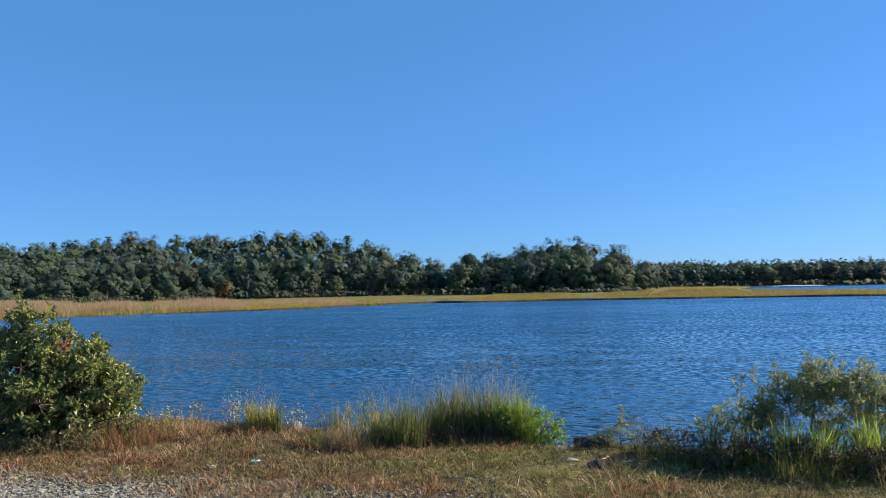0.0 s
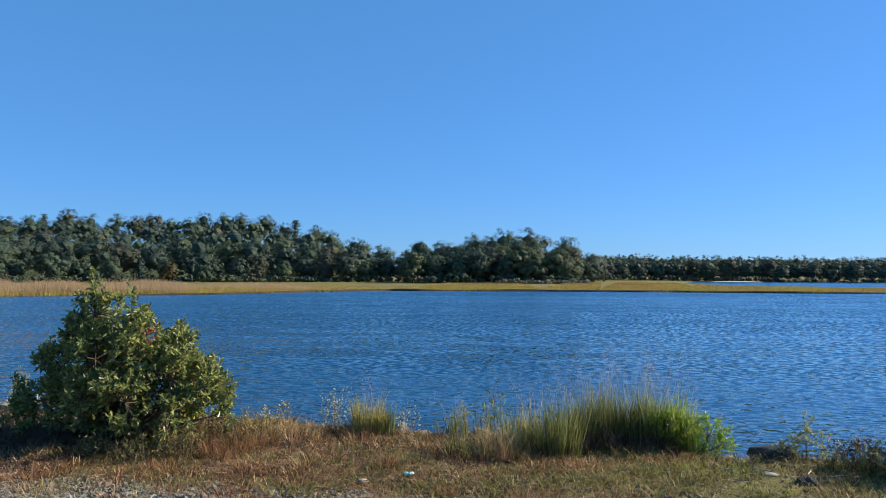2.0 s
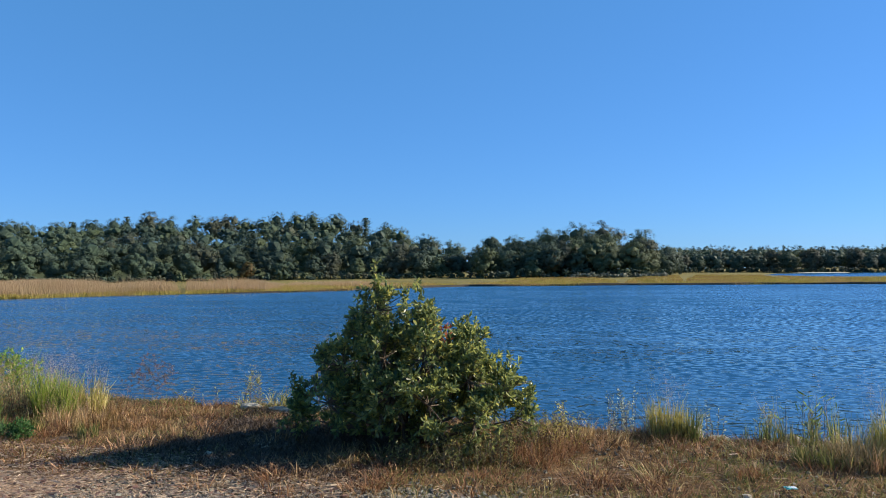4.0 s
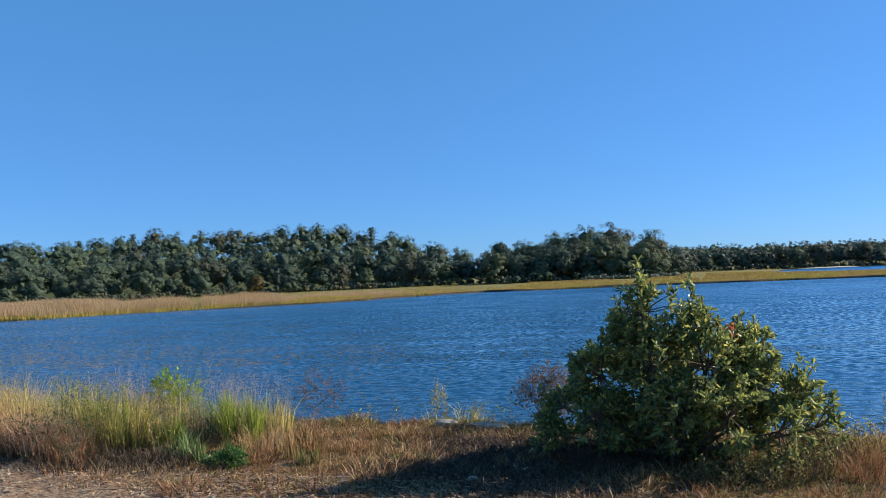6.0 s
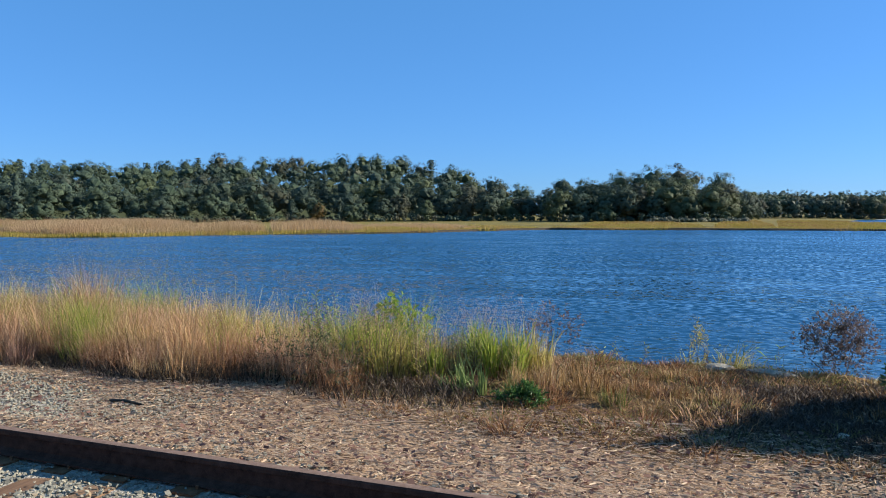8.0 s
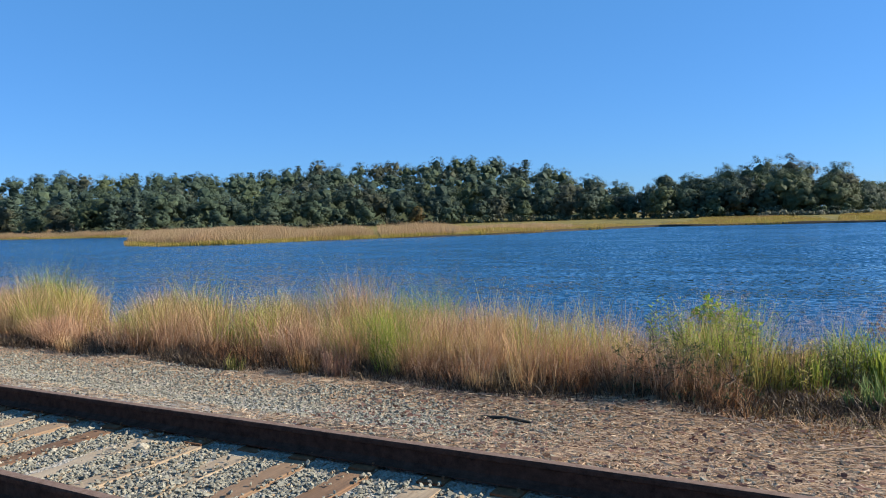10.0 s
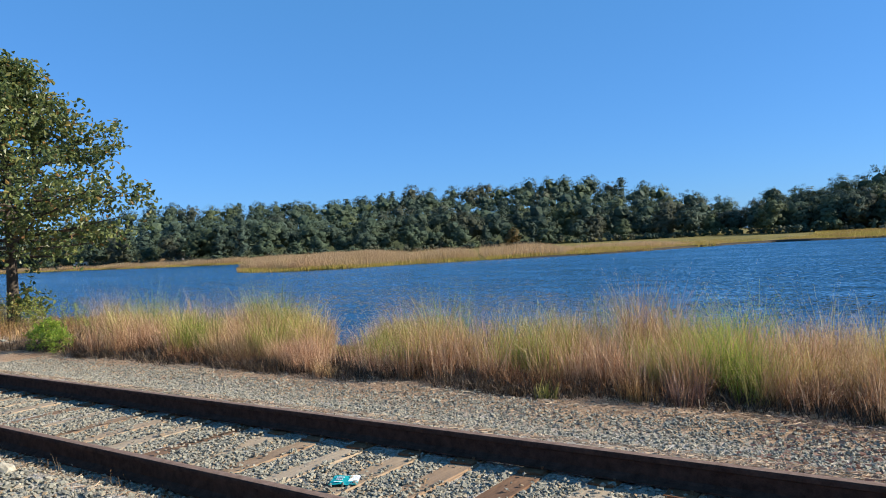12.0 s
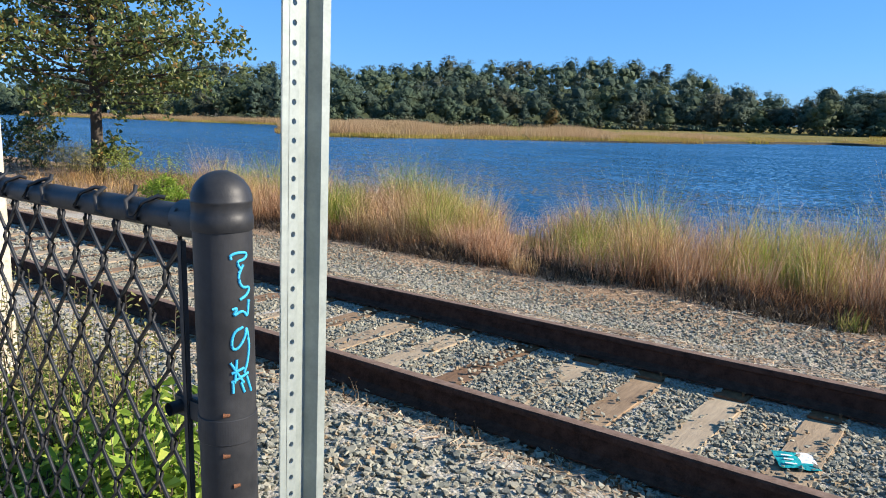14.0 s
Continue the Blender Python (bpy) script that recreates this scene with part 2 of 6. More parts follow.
col = mixed(nt, maths(nt, "MULTIPLY", step_mix(nt, xe, -9.3, -7.8), step_mix(nt, maths(nt, "SUBTRACT", 4.2, ye), 0.0, 0.8)), col, gravel)
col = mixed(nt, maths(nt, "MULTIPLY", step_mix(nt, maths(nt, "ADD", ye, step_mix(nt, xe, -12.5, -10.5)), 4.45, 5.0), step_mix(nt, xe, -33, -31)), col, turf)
col = mixed(nt, step_mix(nt, maths(nt, "SUBTRACT", -0.55, PZ), 0.0, 0.4), col, mud)
col = mixed(nt, step_mix(nt, PY, 40, 60), col, marsh)
col = mixed(nt, step_mix(nt, PZ, -0.9, 0.3), col, mixed(nt, step_mix(nt, PY, 40, 60), col, (0.05, 0.06, 0.025)))
col = mixed(nt, step_mix(nt, maths(nt, "SUBTRACT", -1.95, PZ), 0.0, 0.25), col, (0.012, 0.026, 0.04))
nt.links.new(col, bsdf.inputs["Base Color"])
bumped(nt, bsdf, maths(nt, "ADD", fine, maths(nt, "MULTIPLY", vor.outputs["Distance"], -0.8)), 0.7, 0.03)

# rippled water: each facet's slope comes from noise, so that far water shows the sky at all slopes
M_water, nt, bsdf = base_mat("river_water", 0.05, 0.5)
bsdf.inputs["IOR"].default_value = 1.333
bsdf.inputs["Base Color"].default_value = (0.007, 0.05, 0.112, 1)


def slopes(nt, scale, amount, detail, stretch, lean):
    tc, mp, n = nt.nodes.new("ShaderNodeTexCoord"), nt.nodes.new("ShaderNodeMapping"), nt.nodes.new("ShaderNodeTexNoise")
    mp.inputs["Scale"].default_value, mp.inputs["Rotation"].default_value = stretch, (0, 0, lean)
    n.inputs["Scale"].default_value, n.inputs["Detail"].default_value, n.inputs["Roughness"].default_value = scale, detail, 0.55
    nt.links.new(tc.outputs["Object"], mp.inputs[0])
    nt.links.new(mp.outputs[0], n.inputs[0])
    v = nt.nodes.new("ShaderNodeVectorMath")
    v.operation = "MULTIPLY_ADD"
    nt.links.new(n.outputs["Color"], v.inputs[0])
    v.inputs[1].default_value = (amount * 0.55, amount, 0)
    v.inputs[2].default_value = (-amount * 0.275, -amount * 0.5, 0)
    return v.outputs[0]


def vec(nt, op, a, b):
    v = nt.nodes.new("ShaderNodeVectorMath")
    v.operation = op
    for sock, val in zip(v.inputs, (a, b)):
        if isinstance(val, tuple):
            sock.default_value = val
        else:
            nt.links.new(val, sock)
    return v


# the wind blows from the near bank, so that the wavelets show their steep sides to it
def steep(nt, scale, lo, hi, stretch, lean, detail=2):
    return step_mix(nt, noise_tex(nt, scale, detail, 0.55, stretch=stretch, lean=lean), lo, hi)


wind = step_mix(nt, noise_tex(nt, 0.03, 3, 0.6, stretch=(0.5, 1.7, 1), lean=0.35), 0.35, 0.62)
geo = nt.nodes.new("ShaderNodeNewGeometry")
sep = nt.nodes.new("ShaderNodeSeparateXYZ")
nt.links.new(geo.outputs["Position"], sep.inputs[0])
offing = step_mix(nt, sep.outputs[1], 11, 30)       # long-crested wavelets under the bank, shorter and more mixed ones further out
close = maths(nt, "ADD", maths(nt, "MULTIPLY", steep(nt, 2.7, 0.44, 0.60, (0.62, 1.9, 1), 0.05, 2), 1.0), maths(nt, "MULTIPLY", steep(nt, 8.0, 0.46, 0.60, (0.6, 1.6, 1), -0.1, 3), 0.42))
outer = maths(nt, "ADD", maths(nt, "MULTIPLY", steep(nt, 4.2, 0.43, 0.60, (0.7, 0.75, 1), 0.05, 3), 0.92), maths(nt, "MULTIPLY", steep(nt, 0.45, 0.44, 0.62, (0.5, 1.0, 1), 0.1, 3), 0.14))
rise = maths(nt, "ADD", maths(nt, "MULTIPLY", close, maths(nt, "SUBTRACT", 1.0, offing)), maths(nt, "MULTIPLY", outer, offing))
lee = maths(nt, "SUBTRACT", 0.44, maths(nt, "MULTIPLY", step_mix(nt, sep.outputs[0], -20, 8), 0.13))
rise = maths(nt, "MULTIPLY", rise, lee)
base = maths(nt, "SUBTRACT", 0.065, maths(nt, "DIVIDE", 3.8, maths(nt, "ADD", sep.outputs[1], 4.0)))      # steeper backs of the wavelets close to the bank
rise = maths(nt, "ADD", base, maths(nt, "MULTIPLY", rise, maths(nt, "ADD", maths(nt, "MULTIPLY", wind, 0.6), 0.5)))
cmb = nt.nodes.new("ShaderNodeCombineXYZ")
nt.links.new(maths(nt, "MULTIPLY", rise, 0.3), cmb.inputs[0])
nt.links.new(maths(nt, "MULTIPLY", rise, -1.0), cmb.inputs[1])
wave = vec(nt, "ADD", cmb.outputs[0], vec(nt, "MULTIPLY", slopes(nt, 5.0, 0.5, 2, (0.6, 1.2, 1), 0.1), (1, 0, 0)).outputs[0]).outputs[0]
nrm = vec(nt, "NORMALIZE", vec(nt, "ADD", wave, (0, 0, 1)).outputs[0], (0, 0, 0)).outputs[0]
nt.links.new(nrm, bsdf.inputs["Normal"])

M_rail = solid_mat("rusty_steel", (0.036, 0.019, 0.014), (0.10, 0.052, 0.037), 14, 0.95, 0.0, 0.5, 0.003, 0.06)
M_railtop = solid_mat("worn_rail_top", (0.11, 0.07, 0.05), (0.22, 0.15, 0.115), 18, 0.75, 0.0, 0.3, 0.002, 0.2)
M_plate = solid_mat("rusted_plate", (0.10, 0.045, 0.022), (0.26, 0.12, 0.055), 20, 0.85, 0.2, 0.5, 0.003)
M_tie = solid_mat("weathered_timber", (0.15, 0.105, 0.072), (0.40, 0.315, 0.215), 4, 0.92, 0.0, 0.5, 0.008, stretch=(2.2, 0.3, 1), grain=0.45)
M_ballast = stone_mat("ballast_stone", ((0.0, (0.165, 0.162, 0.135)), (0.35, (0.225, 0.221, 0.18)), (0.7, (0.29, 0.282, 0.225)), (0.9, (0.34, 0.31, 0.235)), (0.97, (0.30, 0.22, 0.14)), (1.0, (0.36, 0.26, 0.15))))
M_bankstone = stone_mat("bank_stone", ((0.0, (0.08, 0.072, 0.056)), (0.4, (0.15, 0.138, 0.108)), (0.8, (0.235, 0.212, 0.16)), (1.0, (0.33, 0.28, 0.2))))
M_rock = solid_mat("bank_rock", (0.16, 0.15, 0.12), (0.40, 0.36, 0.28), 4, 0.9, 0, 0.6, 0.03)
M_bankrock = solid_mat("weathered_bank_rock", (0.09, 0.085, 0.06), (0.30, 0.28, 0.21), 6, 0.9, 0, 0.7, 0.03)
M_wetrock = solid_mat("dark_rock", (0.02, 0.021, 0.017), (0.065, 0.062, 0.047), 5, 0.8, 0, 0.6, 0.03)
M_peat = solid_mat("peat_mud", (0.022, 0.018, 0.012), (0.06, 0.048, 0.03), 1.5, 0.9, 0, 0.5, 0.05)
M_pale = solid_mat("pale_stone", (0.27, 0.24, 0.175), (0.50, 0.45, 0.35), 9, 0.9, 0, 0.5, 0.01)
M_sand = solid_mat("pale_sand", (0.45, 0.40, 0.31), (0.66, 0.60, 0.49), 2, 0.95)
M_bark = solid_mat("bark", (0.03, 0.024, 0.018), (0.10, 0.08, 0.06), 5, 0.95, 0, 0.9, 0.03, stretch=(2, 2, 0.4))
M_twig = solid_mat("twig_bark", (0.06, 0.045, 0.03), (0.15, 0.11, 0.075), 20, 0.9)
M_galv = solid_mat("galvanised_steel", (0.21, 0.24, 0.228), (0.31, 0.345, 0.328), 16, 0.5, 0.3, 0.15, 0.002, 0.5)
M_black = solid_mat("black_coated_steel", (0.012, 0.013, 0.015), (0.035, 0.036, 0.04), 10, 0.5, 0.0, 0.2, 0.002, 0.3)
M_rustspot = solid_mat("rust_spot", (0.10, 0.04, 0.02), (0.20, 0.09, 0.045), 60, 0.9)
M_cyan = solid_mat("cyan_paint", (0.02, 0.27, 0.48), (0.05, 0.42, 0.66), 40, 0.5)
M_white = solid_mat("flaking_white_paint", (0.30, 0.25, 0.18), (0.62, 0.58, 0.49), 9, 0.85, 0, 0.5, 0.006)
M_teal = solid_mat("teal_film", (0.0, 0.20, 0.22), (0.02, 0.32, 0.34), 30, 0.35)
M_paper = solid_mat("white_film", (0.6, 0.62, 0.62), (0.82, 0.83, 0.83), 30, 0.4)

# bluish base colours: the haze before the far woods and pines is painted in
M_woods = [leaf_mat("hazed_woods_foliage", stops, 0.15, 0.65, 0.15) for stops in (
    ((0.0, (0.043, 0.067, 0.050)), (0.5, (0.057, 0.084, 0.059)), (1.0, (0.074, 0.104, 0.069))),
    ((0.0, (0.048, 0.076, 0.052)), (0.5, (0.067, 0.097, 0.060)), (1.0, (0.088, 0.118, 0.069))),
    ((0.0, (0.062, 0.086, 0.045)), (0.5, (0.084, 0.109, 0.054)), (1.0, (0.108, 0.130, 0.065))),
    ((0.0, (0.057, 0.067, 0.048)), (0.5, (0.074, 0.084, 0.054)), (1.0, (0.096, 0.102, 0.063))))]
M_pine = leaf_mat("hazed_pine_foliage", ((0.0, (0.038, 0.062, 0.050)), (0.6, (0.052, 0.079, 0.059)), (1.0, (0.069, 0.099, 0.067))), 0.12, 0.65, 0.15)
M_autumn = leaf_mat("turning_foliage", ((0, (0.085, 0.065, 0.025)), (0.5, (0.15, 0.095, 0.033)), (1, (0.13, 0.12, 0.038))), 0.3)
M_oak = leaf_mat("oak_foliage", ((0.0, (0.06, 0.088, 0.03)), (0.5, (0.12, 0.155, 0.05)), (0.9, (0.2, 0.22, 0.065)), (1.0, (0.30, 0.15, 0.05))), 0.45, 0.4, 0.45)
M_bush = leaf_mat("bush_leaf", ((0.0, (0.075, 0.108, 0.048)), (0.5, (0.175, 0.21, 0.07)), (0.8, (0.33, 0.35, 0.095)), (0.93, (0.47, 0.44, 0.12)), (1.0, (0.62, 0.54, 0.15))), 0.5, 0.38, 0.6)
M_herb = leaf_mat("bright_herb", ((0.0, (0.10, 0.19, 0.02)), (0.6, (0.23, 0.36, 0.04)), (1.0, (0.40, 0.46, 0.07))), 0.45, 0.45, 0.35)
M_deepherb = leaf_mat("deep_green_herb", ((0.0, (0.025, 0.07, 0.02)), (0.6, (0.06, 0.145, 0.035)), (1.0, (0.13, 0.24, 0.06))), 0.35, 0.45, 0.35)
M_bluegrass = leaf_mat("blue_green_grass", ((0.0, (0.07, 0.115, 0.04)), (0.6, (0.16, 0.23, 0.075)), (1.0, (0.3, 0.35, 0.13))), 0.35)
M_redcluster = leaf_mat("red_autumn_leaf", ((0.0, (0.30, 0.07, 0.03)), (1.0, (0.55, 0.20, 0.09))), 0.4)
M_darkleaf = leaf_mat("dark_shrub_leaf", ((0.0, (0.02, 0.04, 0.014)), (0.7, (0.05, 0.08, 0.025)), (1.0, (0.11, 0.13, 0.04))), 0.3, 0.45, 0.4)
M_willow = leaf_mat("willow_leaf", ((0.0, (0.11, 0.14, 0.065)), (0.6, (0.28, 0.31, 0.13)), (1.0, (0.52, 0.47, 0.22))), 0.5, 0.45, 0.35)
M_silver = leaf_mat("silvery_leaf", ((0.0, (0.26, 0.29, 0.20)), (1.0, (0.54, 0.55, 0.43))), 0.3)
M_redleaf = leaf_mat("reddish_leaf", ((0.0, (0.10, 0.055, 0.045)), (0.6, (0.21, 0.115, 0.085)), (1.0, (0.30, 0.20, 0.14))), 0.3)
M_tan = leaf_mat("tan_grass", ((0.0, (0.17, 0.10, 0.045)), (0.5, (0.42, 0.275, 0.12)), (1.0, (0.72, 0.55, 0.29))), 0.3, patch=0.6, patch_scale=0.7, patch_col=(0.46, 0.23, 0.14))
M_green = leaf_mat("green_grass", ((0.0, (0.08, 0.13, 0.02)), (0.5, (0.24, 0.31, 0.045)), (1.0, (0.46, 0.48, 0.11))), 0.52)
M_olive = leaf_mat("olive_grass", ((0.0, (0.045, 0.06, 0.017)), (0.5, (0.14, 0.15, 0.038)), (1.0, (0.36, 0.30, 0.11))), 0.4)
M_brownleaf = leaf_mat("dead_shrub_leaf", ((0.0, (0.03, 0.022, 0.016)), (0.6, (0.075, 0.052, 0.035)), (1.0, (0.16, 0.115, 0.07))), 0.2)
M_yellow = leaf_mat("yellowing_grass", ((0.0, (0.15, 0.13, 0.03)), (0.5, (0.40, 0.34, 0.085)), (1.0, (0.64, 0.54, 0.2))), 0.32)
M_hay = leaf_mat("salt_hay", ((0.0, (0.15, 0.12, 0.03)), (0.5, (0.30, 0.23, 0.05)), (1.0, (0.44, 0.34, 0.09))), 0.3, patch=0.8, patch_scale=0.045, patch_col=(0.24, 0.13, 0.055))
M_greyshrub = leaf_mat("grey_shrub_leaf", ((0.0, (0.12, 0.13, 0.09)), (0.5, (0.19, 0.20, 0.13)), (1.0, (0.27, 0.27, 0.18))), 0.2)
M_seed = leaf_mat("seed_heads", ((0.0, (0.44, 0.25, 0.14)), (0.5, (0.60, 0.38, 0.23)), (1.0, (0.74, 0.54, 0.36))), 0.5)
M_dry = leaf_mat("dry_turf", ((0.0, (0.065, 0.032, 0.014)), (0.5, (0.25, 0.13, 0.05)), (1.0, (0.52, 0.35, 0.16))), 0.25, patch=0.5, patch_scale=1.6, patch_col=(0.125, 0.115, 0.036))
M_rustgrass = leaf_mat("rusty_grass", ((0.0, (0.075, 0.03, 0.014)), (0.5, (0.25, 0.115, 0.052)), (1.0, (0.47, 0.28, 0.14))), 0.3)
M_reedgreen = leaf_mat("reed_grass", ((0.0, (0.055, 0.07, 0.02)), (0.5, (0.155, 0.18, 0.045)), (1.0, (0.36, 0.34, 0.13))), 0.45)
M_turfgreen = leaf_mat("green_turf", ((0.0, (0.07, 0.075, 0.025)), (0.5, (0.20, 0.195, 0.06)), (1.0, (0.42, 0.37, 0.15))), 0.35)
M_deadreed = leaf_mat("dead_reed", ((0.0, (0.045, 0.032, 0.026)), (0.6, (0.11, 0.078, 0.058)), (1.0, (0.24, 0.17, 0.12))), 0.2)
M_drybrown = leaf_mat("dry_brown_leaf", ((0.0, (0.10, 0.072, 0.06)), (0.5, (0.21, 0.15, 0.12)), (1.0, (0.36, 0.27, 0.21))), 0.3)
M_weed = leaf_mat("broad_weed_leaf", ((0.0, (0.09, 0.155, 0.022)), (0.6, (0.25, 0.36, 0.045)), (1.0, (0.46, 0.50, 0.10))), 0.45, 0.5, 0.3)
M_pinkgrass = leaf_mat("pinkish_grass", ((0.0, (0.19, 0.09, 0.048)), (0.5, (0.46, 0.265, 0.15)), (1.0, (0.72, 0.52, 0.34))), 0.32)
M_straw = leaf_mat("straw", ((0.0, (0.2, 0.125, 0.08)), (0.5, (0.37, 0.26, 0.165)), (1.0, (0.54, 0.415, 0.28))), 0.1)
M_reed = leaf_mat("marsh_reed", ((0.0, (0.31, 0.215, 0.115)), (0.5, (0.38, 0.275, 0.15)), (1.0, (0.45, 0.335, 0.19))), 0.5, patch=0.5, patch_scale=0.08, patch_col=(0.42, 0.27, 0.16))
M_cord = leaf_mat("cord_grass", ((0.0, (0.16, 0.14, 0.03)), (0.5, (0.32, 0.26, 0.05)), (1.0, (0.48, 0.38, 0.10))), 0.3, patch=0.7, patch_scale=0.09, patch_col=(0.34, 0.22, 0.09))

# ---- the land ----
WATER = -1.9
EYE = np.array([-3.07, -2.13])     # the point from which bearings over the far shore are counted
# far shore, along the water's edge from the right round to the left
SHORE = [(110, 150), (112, 156), (80, 167), (54, 192), (44, 220), (40, 262), (32, 330), (48, 402), (140, 425), (420, 440), (1100, 520), (1500, 1900),
         (-1500, 1900), (-1500, 240), (-480, 190), (-392, 154), (-318, 162), (-258, 151), (-208, 153), (-186, 138), (-150, 111), (-136, 94), (-121, 82),
         (-108, 79.5), (-100, 84), (-94, 90), (-89, 96), (-82, 103), (-75, 108), (-66, 116), (-60, 128), (-53, 144), (-47, 152), (-40, 151), (-26, 153),
         (-14, 155), (-2, 155), (9, 154.5), (19, 154), (30, 153), (70, 150)]
AZ = np.array([-60, -40, -15, -6, 0.3, 0.9, 1.7, 2.8, 4.4, 7, 9.8, 12.2, 12.9, 13.6, 14.3, 15.0, 16, 17.5, 19.4, 23, 26, 29, 34, 38.4, 43.5, 47, 51, 54, 57.6, 62, 68, 75, 100])
RISE = np.array([26, 26, 25, 29, 31, 36, 46, 59, 63, 61, 59, 45, 46, 46, 40, 35, 38, 46, 57, 71, 81, 80, 74, 80, 71, 66, 72, 69, 70, 55, 37, 34, 34]) / 1000
BACK_AZ = np.array([-60, -15, 0.2, 0.7, 14.2, 15, 18, 22, 27, 53, 57, 62, 68, 75, 100])
BACK = np.array([560, 560, 500, 292, 300, 345, 370, 420, 480, 470, 480, 500, 540, 620, 600])
FRONT_AZ = np.array([-60, 0.2, 0.7, 14.2, 15.5, 30, 45, 52, 57, 61, 64, 68, 75, 100])
FRONT = np.array([440, 425, 262, 258, 300, 300, 290, 288, 325, 378, 405, 455, 530, 520])


def inside(x, y, poly):
    """Distance to a polygon's edge in metres, positive within."""
    d, odd = np.full(x.shape, 1e9), np.zeros(x.shape, bool)
    for (ax, ay), (bx, by) in zip(poly, poly[1:] + poly[:1]):
        t = np.clip(((x - ax) * (bx - ax) + (y - ay) * (by - ay)) / ((bx - ax) ** 2 + (by - ay) ** 2), 0, 1)
        d = np.minimum(d, np.hypot(x - ax - t * (bx - ax), y - ay - t * (by - ay)))
        odd ^= ((ay > y) != (by > y)) & (x < (bx - ax) * (y - ay) / (by - ay + 1e-12) + ax)
    return np.where(odd, d, -d)


def bank_edge(x):
    e = np.interp(x, [-15, -12, -8, -4.6, -2.4, -0.9, 0, 1.2, 3, 8], [7.2, 7.5, 7.15, 6.9, 6.7, 6.45, 6.15, 6.25, 6.4, 6.5]) + 0.1 * np.sin(x * 1.9) + 0.08 * np.sin(x * 4.3 + 1)
    return e + 2.3 * smooth01(-31, -38, x) - 0.2 * smooth01(-15, -19, x) - 0.5 * np.exp(-((x + 22.8) / 0.6) ** 2)


def land(x, y):
    """Height of the ground."""
    near = -0.218 + 0.09 * smooth01(-0.12, -0.45, y) + 0.06 * smooth01(1.6, 1.85, y) * (1 - smooth01(1.9, 2.6, y)) - 0.12 * smooth01(1.9, 3.3, y)
    near = near + (0.025 * wobble(x, y, 0.9, 2) + 0.012 * wobble(x, y, 0.35, 5)) * (0.25 + 0.75 * smooth01(2.5, 4.5, y))
    near = near + 0.013 * smooth01(0.04, 0.16, y) * (1 - smooth01(1.28, 1.4, y))
    near = near + 0.048 * (np.exp(-((y + 0.035) / 0.1) ** 2) + np.exp(-((y - 1.47) / 0.1) ** 2))
    e = bank_edge(x)
    near = near - 2.6 * smooth01(e - 0.3, e + 2.4, y)
    d = inside(x, y, SHORE) + 2.0 * wobble(x, y, 9, 1)
    az = np.degrees(np.arctan2(-(x - EYE[0]), y - EYE[1]))
    r = np.hypot(x - EYE[0], y - EYE[1])
    back, front = np.interp(az, BACK_AZ, BACK), np.interp(az, FRONT_AZ, FRONT)
    top = np.maximum(1.5 + np.interp(az, AZ, RISE) * back - 18.5, -1.1)
    far = WATER - 0.9 + 0.95 * smooth01(-6, 1.0, d) + 0.5 * smooth01(0, 22, d)
    far = far + (top + 1.35) * smooth01(front + 8, back, r) * smooth01(0, 25, d)
    w = smooth01(25, 60, y)
    return near * (1 - w) + far * w


def ground_at(x, y):
    return land(np.asarray(x, float), np.asarray(y, float))


def axis(fine_lo, fine_hi, step, lo, hi, grow=1.13):
    c = list(np.arange(fine_lo, fine_hi + step / 2, step))
    for sign, stop in ((-1, lo), (1, hi)):
        v, s = (c[0], step) if sign < 0 else (c[-1], step)
        ext = []
        while v * sign < stop * sign:
            s = min(s * grow, 70)
            if 40 < abs(v) < 520:
                s = min(s, 13)
            v += sign * s
            ext.append(v)
        c = ext[::-1] + c if sign < 0 else c + ext
    return np.array(c)


gx, gy = axis(-34, 6, 0.3, -2600, 2600), axis(-3.4, 10.5, 0.2, -2400, 4200)
X, Y = np.meshgrid(gx, gy)
V = np.stack([X.ravel(), Y.ravel(), land(X.ravel(), Y.ravel())], 1)
nx, ny = len(gx), len(gy)
i = (np.arange(ny - 1)[:, None] * nx + np.arange(nx - 1)).ravel()
ground = thing("ground", "gravelly, grassy river bank running to wooded marsh on the far shore", "ground", kind="structure",
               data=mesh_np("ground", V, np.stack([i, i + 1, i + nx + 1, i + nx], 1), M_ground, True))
wv = [(-2600, 6.5, WATER), (2600, 6.5, WATER), (2600, 1400, WATER), (-2600, 1400, WATER)]
thing("water", "deep blue wind-rippled river water reflecting the sky", "water", kind="structure", data=mesh_np("water", wv, [(0, 1, 2, 3)], M_water))


# ---- railway ----
def rail_mesh():
    half = [(0.0, 0.0), (0.028, 0.0), (0.035, -0.008), (0.035, -0.034), (0.009, -0.046), (0.009, -0.13), (0.03, -0.146), (0.069, -0.157), (0.069, -0.168)]
    prof = [(a, b) for a, b in half] + [(-a, b) for a, b in reversed(half[1:])]
    xs = np.arange(-90, 40.1, 1.0)
    n = len(prof)
    V = [(x, a, b) for x in xs for a, b in prof]
    F = [(i * n + k, i * n + (k + 1) % n, (i + 1) * n + (k + 1) % n, (i + 1) * n + k) for i in range(len(xs) - 1) for k in range(n)]
    return mesh_np("rail", V, F, M_rail)


